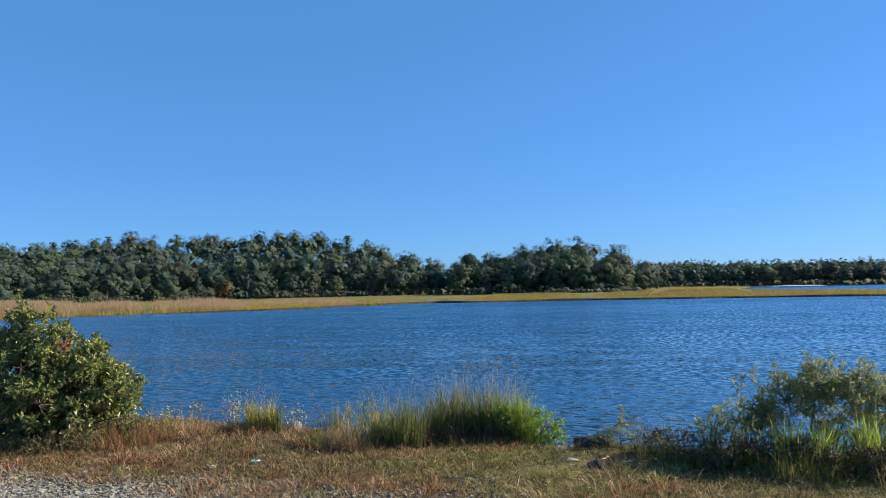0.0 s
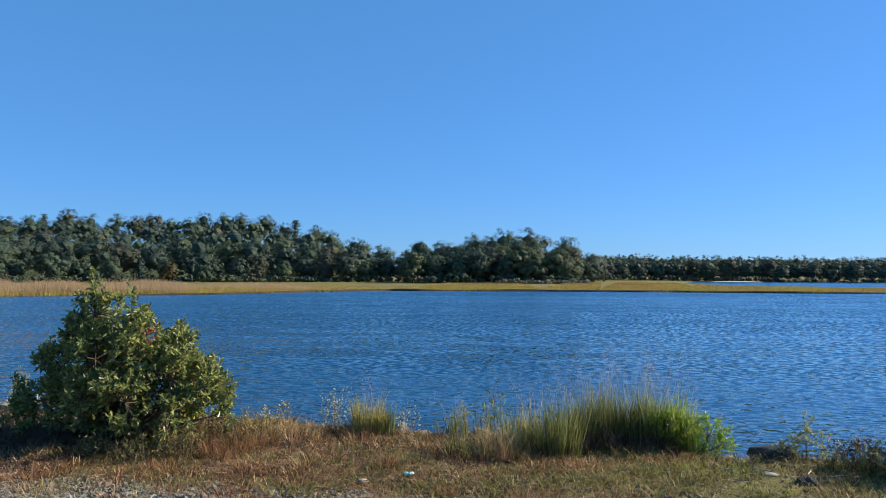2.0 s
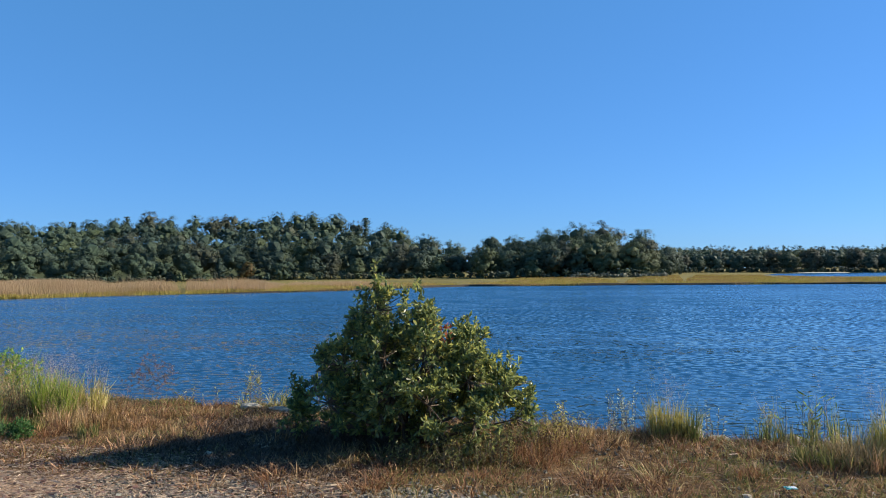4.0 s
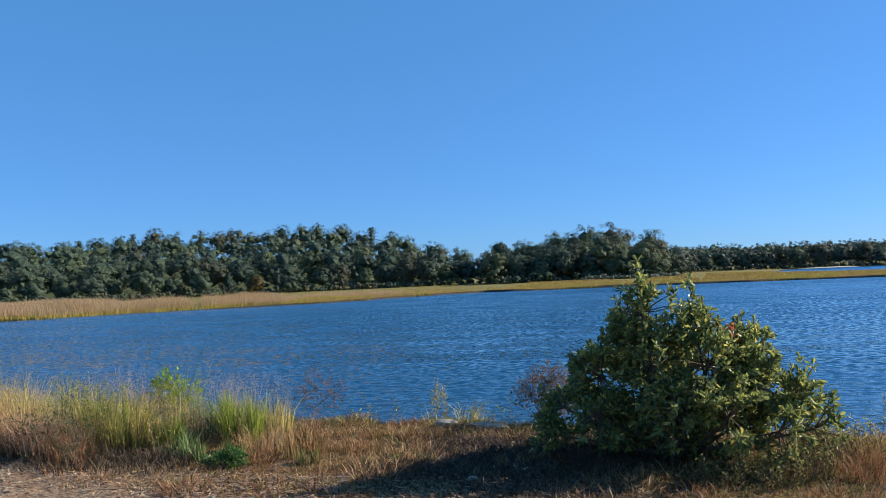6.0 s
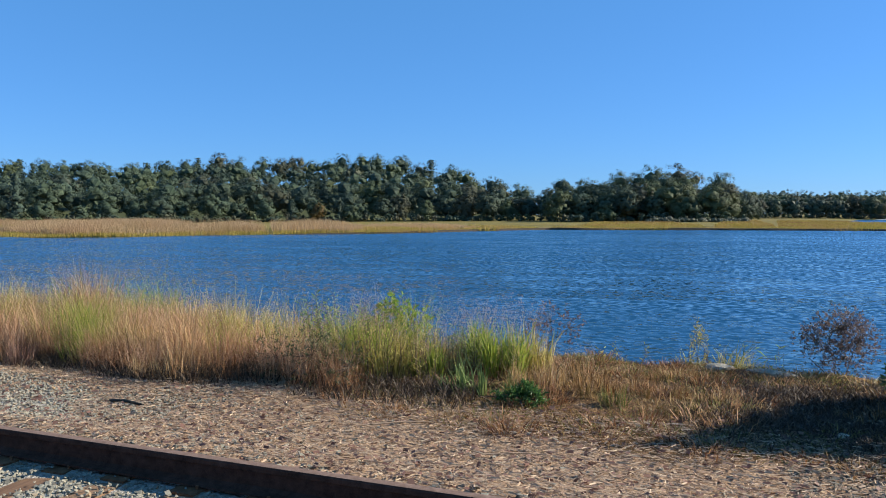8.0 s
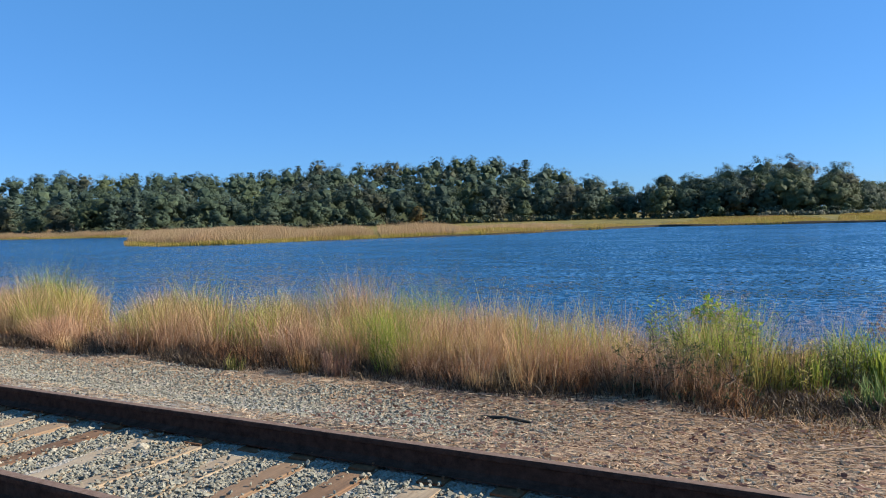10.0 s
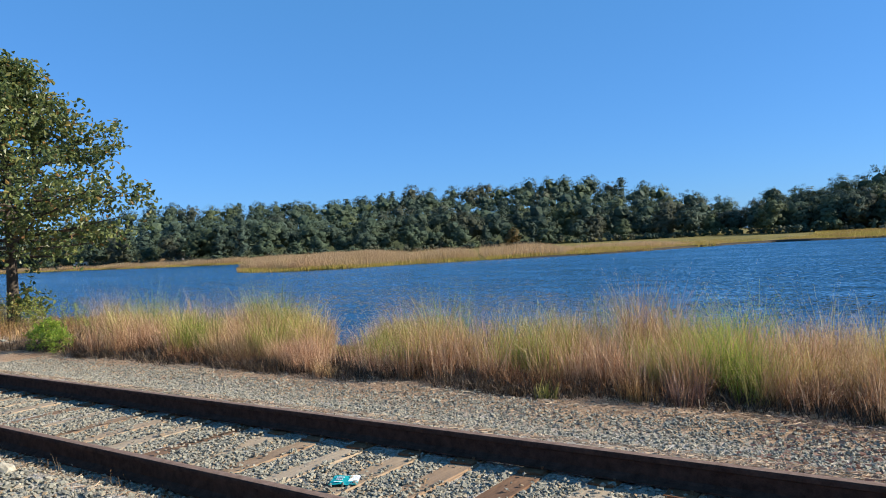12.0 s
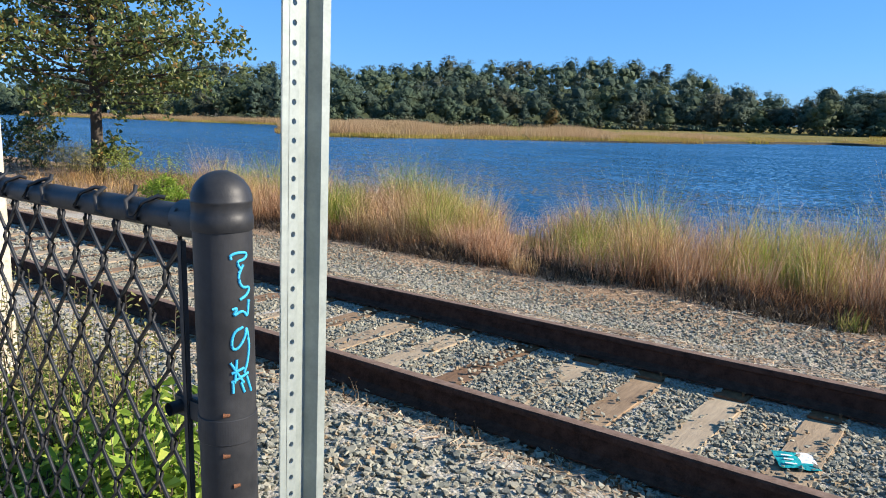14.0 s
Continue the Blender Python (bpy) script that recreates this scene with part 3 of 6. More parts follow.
rail_me = rail_mesh()
strip = [(x, a, 0.0015 - 0.0015 * (abs(a) > 0.02)) for x in np.arange(-90, 40.1, 1.0) for a in (-0.029, -0.012, 0.012, 0.029)]
top_me = mesh_np("running_surface", strip, [(i * 4 + k, i * 4 + 4 + k, i * 4 + 5 + k, i * 4 + 1 + k) for i in range(130) for k in range(3)], M_railtop)
for y in (-0.035, 1.47):
    r = thing("rail", "brown rusty steel rail on timber sleepers", "rail", "rails of the track", at=(0, y, 0))
    part("rail_bar", rail_me, r)
    part("running_surface", top_me, r, "worn lighter brown top of the rail").location = (0, 0, 0.001)


def box_bm(size, bevel=0.0, at=(0, 0, 0)):
    bm = bmesh.new()
    bmesh.ops.create_cube(bm, size=1.0, matrix=Matrix.Translation(at) @ Matrix.Diagonal((*size, 1)))
    if bevel:
        bmesh.ops.bevel(bm, geom=list(bm.edges), offset=bevel, segments=2, affect="EDGES")
    return bm


def sleeper():
    """A timber sleeper with its two rolled plates and the spikes that hold them."""
    root = thing("railway_sleeper", "weathered timber railway sleeper bedded in ballast", "sleeper", "sleepers of the track")
    bm = box_bm((0.23, 2.6, 0.17), 0.012)
    for v in bm.verts:
        v.co += Vector((0.006 * math.sin(v.co.y * 7), 0, 0.004 * math.sin(v.co.y * 5 + v.co.x * 20)))
    part("timber", from_bm("timber", bm, M_tie), root)
    plate = from_bm("tie_plate", box_bm((0.19, 0.34, 0.016), 0.004), M_plate)
    bm = box_bm((0.014, 0.014, 0.03))
    bmesh.ops.create_uvsphere(bm, u_segments=6, v_segments=3, radius=0.013, matrix=Matrix.Translation((0, 0, 0.014)) @ Matrix.Diagonal((1, 1, 0.55, 1)))
    spike = from_bm("spike", bm, M_plate)
    for y in (-0.7525, 0.7525):
        p = part("tie_plate", plate, root, "rust-orange steel plate")
        p.location = (0, y, 0.093)
        for sx, sy in ((-0.06, 0.085), (0.06, -0.085)):
            s = part("spike", spike, p)
            s.location = (sx, sy, 0.014)
    return root


rng = np.random.default_rng(7)
first = sleeper()
first.location = (-18.96 - 0.115, 0.7175, -0.276)
for k in range(-96, 78):
    if k:
        copy_thing(first, pose(-19.075 + 0.513 * k + rng.uniform(-0.03, 0.03), 0.7175 + rng.uniform(-0.04, 0.04), -0.276 + rng.uniform(-0.012, 0.006), 0, 0, rng.uniform(-1.2, 1.2)))


# ---- far woods ----
bm = bmesh.new()
bmesh.ops.create_icosphere(bm, subdivisions=1, radius=1.0)
BALL_V, BALL_F = np.array([v.co[:] for v in bm.verts]), np.array([[v.index for v in f.verts] for f in bm.faces])
bm.free()


def sprays(C, R, out, per, size, rng):
    """Leafy sprays: about each centre of C, within its radii R, so many small triangles that face outwards."""
    m = len(C) * per
    D = unit(rng.normal(size=(m, 3)))
    P = np.repeat(C, per, 0) + np.repeat(R, per, 0) * D * (rng.uniform(0.3, 1.05, m) ** 0.6)[:, None]
    N = unit(np.repeat(out, per, 0) * 0.9 + D * 0.4 + 0.16 * rng.normal(size=(m, 3)) + np.array([0, 0, 0.1]))
    a = unit(np.cross(N, rng.normal(size=(m, 3))))
    b = np.cross(N, a)
    s = (size * rng.uniform(0.55, 1.3, m))[:, None]
    V = np.stack([P - a * s * 0.6 - b * s * 0.2, P + a * s * 0.65 - b * s * 0.3, P + b * s * 0.75], 1)
    return V.reshape(-1, 3), np.arange(m * 3).reshape(-1, 3)


def leafy_crown(rng, height, radius, full=1.0, size=0.42):
    """A broad-leaved crown: a few heavy boughs under one dome, each of them thick with sprays, down to the ground."""
    n = int(rng.integers(7, 11))
    ang = np.arange(n) * 2.4 + rng.uniform(0, 6.28)
    z = rng.uniform(0.22, 0.72, n)
    rr = radius * np.sqrt(np.clip(1 - ((z - 0.4) / 0.6) ** 2, 0.1, 1)) * rng.uniform(0.42, 0.66, n)
    C = np.vstack([np.stack([np.cos(ang) * rr, np.sin(ang) * rr, z * height], 1), [[0, 0, 0.42 * height], [0.12 * radius * rng.normal(), 0.12 * radius * rng.normal(), 0.66 * height]]])
    w = np.concatenate([radius * rng.uniform(0.36, 0.52, n), [0.7 * radius, 0.64 * radius]])
    R = np.stack([w, w, w * np.concatenate([rng.uniform(0.7, 0.95, n), [height * 0.42 / (0.7 * radius), height * 0.3 / (0.64 * radius)]])], 1)
    core = merge([(c + r * BALL_V * rng.uniform(0.42, 0.6, (len(BALL_V), 1)), BALL_F) for c, r in zip(C, R)])
    k = int(260 * full)
    pick = rng.choice(n + 2, k, p=w ** 2 / (w ** 2).sum())
    D = unit(rng.normal(size=(k, 3)) + np.array([0, 0, 0.3]))
    P = C[pick] + R[pick] * D * rng.uniform(0.72, 1.0, k)[:, None]
    keep = np.ones(k, bool)
    for j in range(n + 2):
        keep &= (pick == j) | ((((P - C[j]) / R[j]) ** 2).sum(1) > 0.62)
    P, D = P[keep], D[keep]
    dome = unit((P - np.array([0, 0, 0.4 * height])) / np.array([radius, radius, 0.55 * height]))
    pr = radius * rng.uniform(0.09, 0.17, len(P))[:, None] * np.array([1, 1, 0.75])
    P[:, 2] = np.minimum(P[:, 2], height - pr[:, 2])
    return merge([core, sprays(P, pr, unit(dome * 0.6 + D * 0.7), int(36 * min(full, 1.0) ** 0.5), size * 0.9, rng)])


def pine_crown(rng, height, radius, full=1.0, size=0.42):
    """A pine: uneven whorls of level plates round a straight stem, broad below and ragged at the top."""
    C, R, O = [], [], []
    z = height * rng.uniform(0.12, 0.2)
    while z < height * 0.96:
        f = z / height
        reach = radius * (1.02 - f) ** 0.55 * rng.uniform(0.75, 1.15)
        for _ in range(int(rng.integers(5, 8))):
            a, ln = rng.uniform(0, 6.28), reach * rng.uniform(0.55, 1.15)
            d = np.array([math.cos(a), math.sin(a), 0])
            for g in (0.4, 0.88):
                C.append(d * ln * g + np.array([0, 0, z + ln * g * 0.2 + rng.normal() * 0.15]))
                w = max(0.28 * ln, 0.5) * rng.uniform(0.8, 1.2)
                R.append((w, w, 0.35 * w + 0.2))
                O.append(d * 0.7 + np.array([0, 0, 0.4]))
        z += rng.uniform(0.045, 0.075) * height
    C.append((0, 0, height * 0.95)), R.append((0.5, 0.5, 0.05 * height)), O.append((0, 0, 1))
    C, R, O = np.array(C), np.array(R), unit(np.array(O))
    stem = tube([(0, 0, 0), (0, 0, height * 0.97)], [0.016 * height, 0.004 * height], 5)
    stem = (np.array(stem[0]), np.array([t for q in stem[1] for t in ((q[0], q[1], q[2]), (q[0], q[2], q[3]))]))
    core = merge([(np.array([0, 0, f * height]) + np.array([radius * 0.5 * (1.02 - f) ** 0.55, radius * 0.5 * (1.02 - f) ** 0.55, height * 0.07]) * BALL_V * rng.uniform(0.6, 1.0, (len(BALL_V), 1)), BALL_F) for f in np.linspace(0.16, 0.84, 7)])
    return merge([stem, core, sprays(C, R, O, int(12 * full) + 3, size, rng)])


def trunk_mesh(name, height, radius, mat, rng, limbs=4):
    pieces = [tube([(0, 0, -0.5), (0.02 * height * rng.normal(), 0.02 * height * rng.normal(), height * 0.4), (0, 0, height * 0.85)], [radius, radius * 0.7, radius * 0.15], 7)]
    for k in range(limbs):
        a, z = rng.uniform(0, 6.28), height * rng.uniform(0.3, 0.6)
        r = height * rng.uniform(0.15, 0.25)
        pieces.append(tube([(0, 0, z), (math.cos(a) * r * 0.5, math.sin(a) * r * 0.5, z + r * 0.35), (math.cos(a) * r, math.sin(a) * r, z + r * 0.8)], [radius * 0.4, radius * 0.25, radius * 0.08], 5))
    return mesh_np(name, *merge(pieces), mat, True)


rng = np.random.default_rng(11)
protos = []
EDGE = "at the edge of the far woods"
for kind, h, r, mat, label in (("leafy", 12, 5.4, M_woods[0], "deep green broad-leaved tree " + EDGE), ("leafy", 10, 5.0, M_woods[1], "green broad-leaved tree " + EDGE),
                               ("leafy", 14, 5.8, M_woods[2], "tall yellow-green broad-leaved tree " + EDGE), ("leafy", 8, 3.4, M_autumn, "small tree turning orange " + EDGE),
                               ("pine", 15, 4.2, M_pine, "dark green pine " + EDGE), ("leafy", 7, 3.8, M_woods[1], "low green tree " + EDGE),
                               ("leafy", 13, 5.0, M_woods[3], "olive green broad-leaved tree " + EDGE), ("pine", 10, 3.2, M_pine, "young dark green pine " + EDGE), ("leafy", 9, 4.4, M_woods[2], "yellow-green tree " + EDGE)):
    root = thing("tree", label, "tree", "trees along the far shore")
    part("trunk", trunk_mesh("trunk", h, 0.02 * h, M_bark, rng), root)
    v, t = leafy_crown(rng, h, r, 1.1, 0.37) if kind == "leafy" else pine_crown(rng, h, r, 1.3, 0.4)
    part("crown", mesh_np("crown", v, t, mat), root)
    protos.append([root, h, False])


def place_tree(k, x, y, s, turn):
    root, h, used = protos[k]
    z = float(ground_at([x], [y])[0]) - 0.3
    m = Matrix.LocRotScale((x, y, z), Euler((0, 0, turn)), (s, s, s * 1.0))
    if not used:
        root.matrix_basis = m
        protos[k][2] = True
    else:
        ob = copy_thing(root, pose(x, y, z, 0, 0, math.degrees(turn)))
        ob.scale = (s, s, s)


def polar(az, r):
    a = np.radians(az)
    return EYE[0] - r * np.sin(a), EYE[1] + r * np.cos(a)


# the first row, tree by tree
az = -17.0
while az < 72:
    f = float(np.interp(az, FRONT_AZ, FRONT))
    r = f + rng.uniform(-3, 7)
    x, y = polar(az, r)
    sky_top = np.interp(az, AZ, RISE) * r * 0.92 + 1.5
    if az < 0.4:
        k = int(rng.choice([0, 1, 6, 5]))
    elif az < 29:
        k = int(rng.choice([0, 1, 2, 6, 8, 5, 0, 1, 7]))
    else:
        k = int(rng.choice([0, 1, 2, 0, 1, 5, 8, 7, 6, 4]))
    want = min(protos[k][1] * rng.uniform(0.85, 1.2), sky_top + 1.6)
    place_tree(k, float(x), float(y), float(want / protos[k][1]), rng.uniform(0, 6.28))
    az += math.degrees(rng.uniform(6.5, 11) / r)
for a, r, h in ((32.3, 292, 8.0), (8.9, 262, 9.5), (29.9, 290, 8.5)):
    x, y = polar(a, r)
    place_tree(3 if h != 8.5 else 5, float(x), float(y), h / 8.0, 1.0)

# the woods behind it
def woods_mesh(name, crowns):
    """One mesh of many crowns, each in the foliage of its kind: (verts, triangles, number of the material)."""
    V, F = merge([(v, t) for v, t, _ in crowns])
    me = mesh_np(name, V, F)
    for m in (*M_woods, M_pine):
        me.materials.append(m)
    me.polygons.foreach_set("material_index", np.concatenate([np.full(len(t), m, np.int32) for _, t, m in crowns]))
    return me


for name, label, lo, hi in (("far_woods", "dense dark green mixed woods rising behind the marsh", 14.6, 74), ("point_woods", "rounded stand of leafy green trees on the marshy point", 0.55, 14.2),
                            ("distant_woods", "low line of green woods on the distant shore, tinted blue as haze", -26, 0.9)):
    crowns = []
    for f in (0.1, 0.38, 0.7, 1.0):
        az = lo
        while az < hi:
            r = float(np.interp(az, FRONT_AZ, FRONT) * (1 - f) + np.interp(az, BACK_AZ, BACK) * f) + rng.uniform(-4, 4)
            x, y = polar(az, r)
            g = float(ground_at([x], [y])[0])
            lift = float(np.interp(az, AZ, RISE)) * (0.64 + 0.36 * f ** 0.7) * r * (rng.uniform(0.92, 1.0) if name == "distant_woods" else rng.uniform(0.9, 1.02) if f > 0.7 else rng.uniform(0.74, 1.0)) * (1.07 if name == "point_woods" else 1.04) + 1.5
            h = float(np.clip(lift - g, 6.5, 23))
            is_pine = rng.uniform() < ((0.1 if f > 0.5 else 0.08) if az > 30 else 0.0 if az < 14.5 and az > 0.5 else 0.08)
            full = 1.15 if name == "point_woods" else 0.3 if name == "distant_woods" else 0.95 if f > 0.7 or f < 0.35 else 0.45
            size = 0.7 if name == "distant_woods" else 0.42
            if is_pine:
                v, t = pine_crown(rng, h * rng.uniform(0.9, 0.98), h * rng.uniform(0.36, 0.46), full, size)
                m, step = 4, 7.5
            else:
                v, t = leafy_crown(rng, h, min(h * rng.uniform(0.48, 0.66), 9.0), full, size)
                m, step = int(rng.choice([0, 0, 0, 1, 1, 2, 3])), 7.5 if name == "distant_woods" else 11.0
            crowns.append((v + np.array([x, y, g]), t, m))
            az += math.degrees(rng.uniform(0.75, 1.25) * step / r)
    thing(name, label, "woods", kind="stuff", data=woods_mesh(name, crowns))
crowns, az = [], -26.0
while az < 74:
    r = float(np.interp(az, FRONT_AZ, FRONT)) - rng.uniform(2, 9)
    x, y = polar(az, r)
    v, t = leafy_crown(rng, rng.uniform(2.2, 4.8), rng.uniform(1.4, 2.6), 0.11, 0.46)
    crowns.append((v + np.array([x, y, float(ground_at([x], [y])[0]) - 0.4]), t, int(rng.choice([0, 1, 2, 3]))))
    az += math.degrees(rng.uniform(1.5, 3.4) / r)
thing("thicket", "low green thicket along the edge of the far woods", "thicket", kind="stuff", data=woods_mesh("thicket", crowns))
root = thing("tree", "tall open-crowned tree standing above the woods of the point", "tree", "trees along the far shore")
x, y = polar(13.6, 300)
root.location = (x, y, float(ground_at([x], [y])[0]))
part("trunk", trunk_mesh("trunk", 14.5, 0.25, M_bark, rng), root)
v, t = leafy_crown(rng, 5.5, 3.4, 0.9, 0.42)
part("crown", mesh_np("crown", v + np.array([0, 0, 10.6]), t, M_woods[0]), root)

# ---- marsh on the far shore ----
def shore_points(n, depth, rng, first=14):
    """Points scattered behind the water's edge of the far shore, within that depth."""
    P = SHORE + SHORE[:3]
    seg = list(range(first, len(SHORE) - 1))
    ln = np.array([math.dist(P[i], P[i + 1]) for i in seg])
    pick = rng.choice(seg, n, p=ln / ln.sum())
    t, d = rng.uniform(0, 1, n), rng.uniform(0, 1, n) ** 1.6 * depth
    A, B = np.array(P)[pick], np.array(P)[pick + 1]
    dr = unit(B - A)
    q = A + (B - A) * t[:, None] + np.stack([dr[:, 1], -dr[:, 0]], 1) * (-d)[:, None]
    return q[:, 0], q[:, 1]


def marsh_grass(name, label, n, depth, h, w, mat, seed, keep, first=14):
    rng = np.random.default_rng(seed)
    x, y = shore_points(n, depth, rng, first)
    d = inside(x, y, SHORE) + 2.0 * wobble(x, y, 9, 1)
    az = np.degrees(np.arctan2(-(x - EYE[0]), y - EYE[1]))
    k = (d > 0.2) & keep(d, az, x, y)
    x, y = x[k], y[k]
    z = ground_at(x, y)
    hh = h * (0.8 + 0.25 * wobble(x, y, 6, seed) + rng.uniform(-0.15, 0.2, len(x)))
    if name == "marsh_reeds":       # tall on the spit, thin and low further along
        hh = hh * (0.55 + 0.45 * smooth01(29, 34, az[k]))
    b = rng.uniform(0, np.pi, len(x))
    s = np.stack([np.cos(b), np.sin(b), 0 * b], 1) * w / 2
    P = np.stack([x, y, z - 0.05], 1)
    tip = P + np.stack([rng.normal(size=len(x)) * 0.2 * hh, rng.normal(size=len(x)) * 0.2 * hh, hh], 1)
    V, F = np.stack([P - s, P + s, tip], 1).reshape(-1, 3), np.arange(len(x) * 3).reshape(-1, 3)
    thing(name, label, "marsh grass", kind="stuff", data=mesh_np(name, V, F, mat))


def peat_edge():
    """The dark cut edge of the marsh over the water, along its nearer shore."""
    line = [Vector((*p, 0)) for p in SHORE[27:]]
    pts = [a + (b - a) * (j / 8) for a, b in zip(line, line[1:]) for j in range(8)] + [line[-1]]
    V = []
    for i, p in enumerate(pts):
        d = (pts[min(i + 1, len(pts) - 1)] - pts[max(i - 1, 0)]).normalized()
        n = Vector((-d.y, d.x, 0))
        n = n if n.y > 0 else -n
        q = p + n * (0.6 + 0.8 * noise.noise(p * 0.13))
        h = 0.4 + 0.22 * noise.noise(p * 0.07 + Vector((5, 0, 0)))
        h *= min(1.0, i / 20)
        V += [(q - n * 0.6).to_tuple()[:2] + (WATER - 0.4,), (q - n * 0.15).to_tuple()[:2] + (WATER + h * 0.8,), (q + n * 0.4).to_tuple()[:2] + (WATER + h,), (q + n * 4).to_tuple()[:2] + (WATER + h * 0.7,)]
    return mesh_np("peat_bank", V, [(i * 4 + k, i * 4 + k + 1, i * 4 + 5 + k, i * 4 + 4 + k) for i in range(len(pts) - 1) for k in range(3)], M_peat, True)


thing("peat_bank", "dark muddy cut edge of the far marsh", "bank", kind="structure", data=peat_edge())
marsh_grass("marsh_reeds", "tall tan reeds with feathery tops on the marsh", 300000, 34, 2.1, 0.07, M_reed, 21, lambda d, az, x, y: (d > 3.5 + 2.5 * wobble(x, y, 7, 3)) & (az > 14.6) & ((az > 31) | ((d > 7) & (wobble(x, y, 11, 6) > -0.1))))
marsh_grass("cord_grass", "yellow-green cord grass along the water's edge", 200000, 26, 0.8, 0.085, M_cord, 22, lambda d, az, x, y: (d < 9) | (az < 14.6) | ((az < 33) & (d < 18)))
marsh_grass("salt_hay", "low yellow and russet salt hay over the open marsh", 110000, 130, 0.5, 0.16, M_hay, 23, lambda d, az, x, y: (d > 12) & (az < 14.6), 33)
crowns, az = [], 0.2
while az < 7.5:        # pale shrubs at the foot of the woods on the point
    r = float(np.interp(az, FRONT_AZ, FRONT)) - rng.uniform(9, 16)
    x, y = polar(az, r)
    v, t = leafy_crown(rng, rng.uniform(1.2, 2.4), rng.uniform(0.9, 1.7), 0.2, 0.34)
    crowns.append((v + np.array([x, y, float(ground_at([x], [y])[0]) - 0.2]), t))
    az += math.degrees(rng.uniform(0.8, 1.8) / r)
thing("pale_thicket", "low grey-green shrubs at the foot of the woods on the point", "thicket", kind="stuff", data=mesh_np("pale_thicket", *merge(crowns), M_greyshrub))

# ---- bank grass ----
def scatter(n, x0, x1, y0, y1, rng):
    return rng.uniform(x0, x1, n), rng.uniform(y0, y1, n)


def grass_patch(name, label, xy, h, w, lean, mat, rng, seeds=0.0, parent=None, category="grass", bearing=None, awns=15):
    """A stretch of standing grass; seeds: the share of stems that carry an airy seed head, in a mesh of its own."""
    x, y = xy
    P = np.stack([x, y, ground_at(x, y) - 0.02], 1)
    if parent:
        P = P - np.array(parent.location)
    V, F = blades(P, h, w, lean, rng, 0.5, bearing)
    me = mesh_np(name, V, F, mat)
    ob = tagged(part(name, me, parent), kind="stuff") if parent else thing(name, label, category, kind="stuff", data=me)
    k = rng.uniform(size=len(x)) < seeds
    if k.any():
        B = V.reshape(-1, 5, 3)[k]
        tips, mids = B[:, 4], (B[:, 2] + B[:, 3]) / 2
        m = awns
        f = rng.uniform(0.3, 1.08, (len(tips) * m, 1))
        Q = np.repeat(mids, m, 0) * (1 - f) + np.repeat(tips, m, 0) * f + rng.normal(size=(len(tips) * m, 3)) * 0.026
        D = unit(rng.normal(size=Q.shape) + np.array([0, 0, 0.9]))
        s = rng.uniform(0.008, 0.02, len(Q))[:, None] * (0.8 if awns > 20 else 1.3)
        side = unit(np.cross(D, rng.normal(size=Q.shape))) * (0.0009 if awns > 20 else 0.0013)
        SV = np.stack([Q - side, Q + side, Q + D * s], 1).reshape(-1, 3)
        sm = mesh_np("seed_heads", SV, np.arange(len(SV)).reshape(-1, 3), M_seed)
        if parent:
            tagged(part("seed_haze", sm, parent), kind="stuff")
        else:
            thing("seed_heads", "hazy pinkish seed heads over the tall grass", "grass", kind="stuff", data=sm)
    return ob


rng = np.random.default_rng(31)


def row_clumps(n, rng):
    """Tussock centres of the tall grass along the track."""
    x = rng.uniform(-46, -13.6, n)
    y = 4.62 + rng.uniform(0, 1, n) ** 1.2 * 2.0 + 0.25 * np.sin(x * 0.9)
    k = (np.abs(x + 22.95 + 0.85 * (y - 4.75)) > 0.48) | (rng.uniform(size=n) < 0.06)
    k &= (x > -29.6) | (y > 5.6 + 0.3 * (-29.6 - x)) & (x > -36)
    return x[k], y[k]


cx, cy = row_clumps(1000, rng)
blend = wobble(cx, cy * 1.3, 0.62, 5) + 0.22 * rng.normal(size=len(cx)) + 0.4 * (cy - 5.5) + 0.22 * smooth01(-18, -14, cx)
tall = (0.95 + 0.2 * wobble(cx, cy, 0.5, 8) + 0.16 * np.clip(cy - 5.4, -1, 1) - 0.16 * smooth01(-19, -16, cx)) * (1 - 0.35 * np.exp(-((cx + 22.95 + 0.85 * (cy - 4.75)) / 0.8) ** 2))
for name, label, lo, hi, mat, hgt in (("tall_pink_grass", "tall pinkish bunch grass beside the track", -9, -0.38, M_pinkgrass, 0.92), ("tall_tan_grass", "tall reddish tan bunch grass beside the track", -0.38, 0.12, M_tan, 0.95), ("tall_yellow_grass", "tall yellowing grass beside the track", 0.12, 0.55, M_yellow, 1.0),
                                      ("tall_green_grass", "tall yellow-green grass beside the track", 0.55, 9, M_green, 1.02)):
    k = (blend > lo) & (blend <= hi)
    per = 140
    n = int(k.sum()) * per
    ox, oy = rng.normal(size=n) * 0.1, rng.normal(size=n) * 0.1
    x, y = np.repeat(cx[k], per) + ox, np.repeat(cy[k], per) + oy
    h = np.repeat(hgt * tall[k] * rng.uniform(0.62, 1.15, int(k.sum())), per) * rng.uniform(0.42, 1.08, n)
    w = rng.uniform(size=n) < 0.42
    h = np.where(w, 0.74 * h, h)
    grass_patch(name, label, (x, y), h, rng.uniform(0.0032, 0.0065, n), np.where(w, 1.15, 0.5), mat, rng, 0.36, awns=10, bearing=np.where(w, rng.uniform(0, 6.28, n), np.arctan2(oy, ox) + rng.normal(size=n) * 0.7))

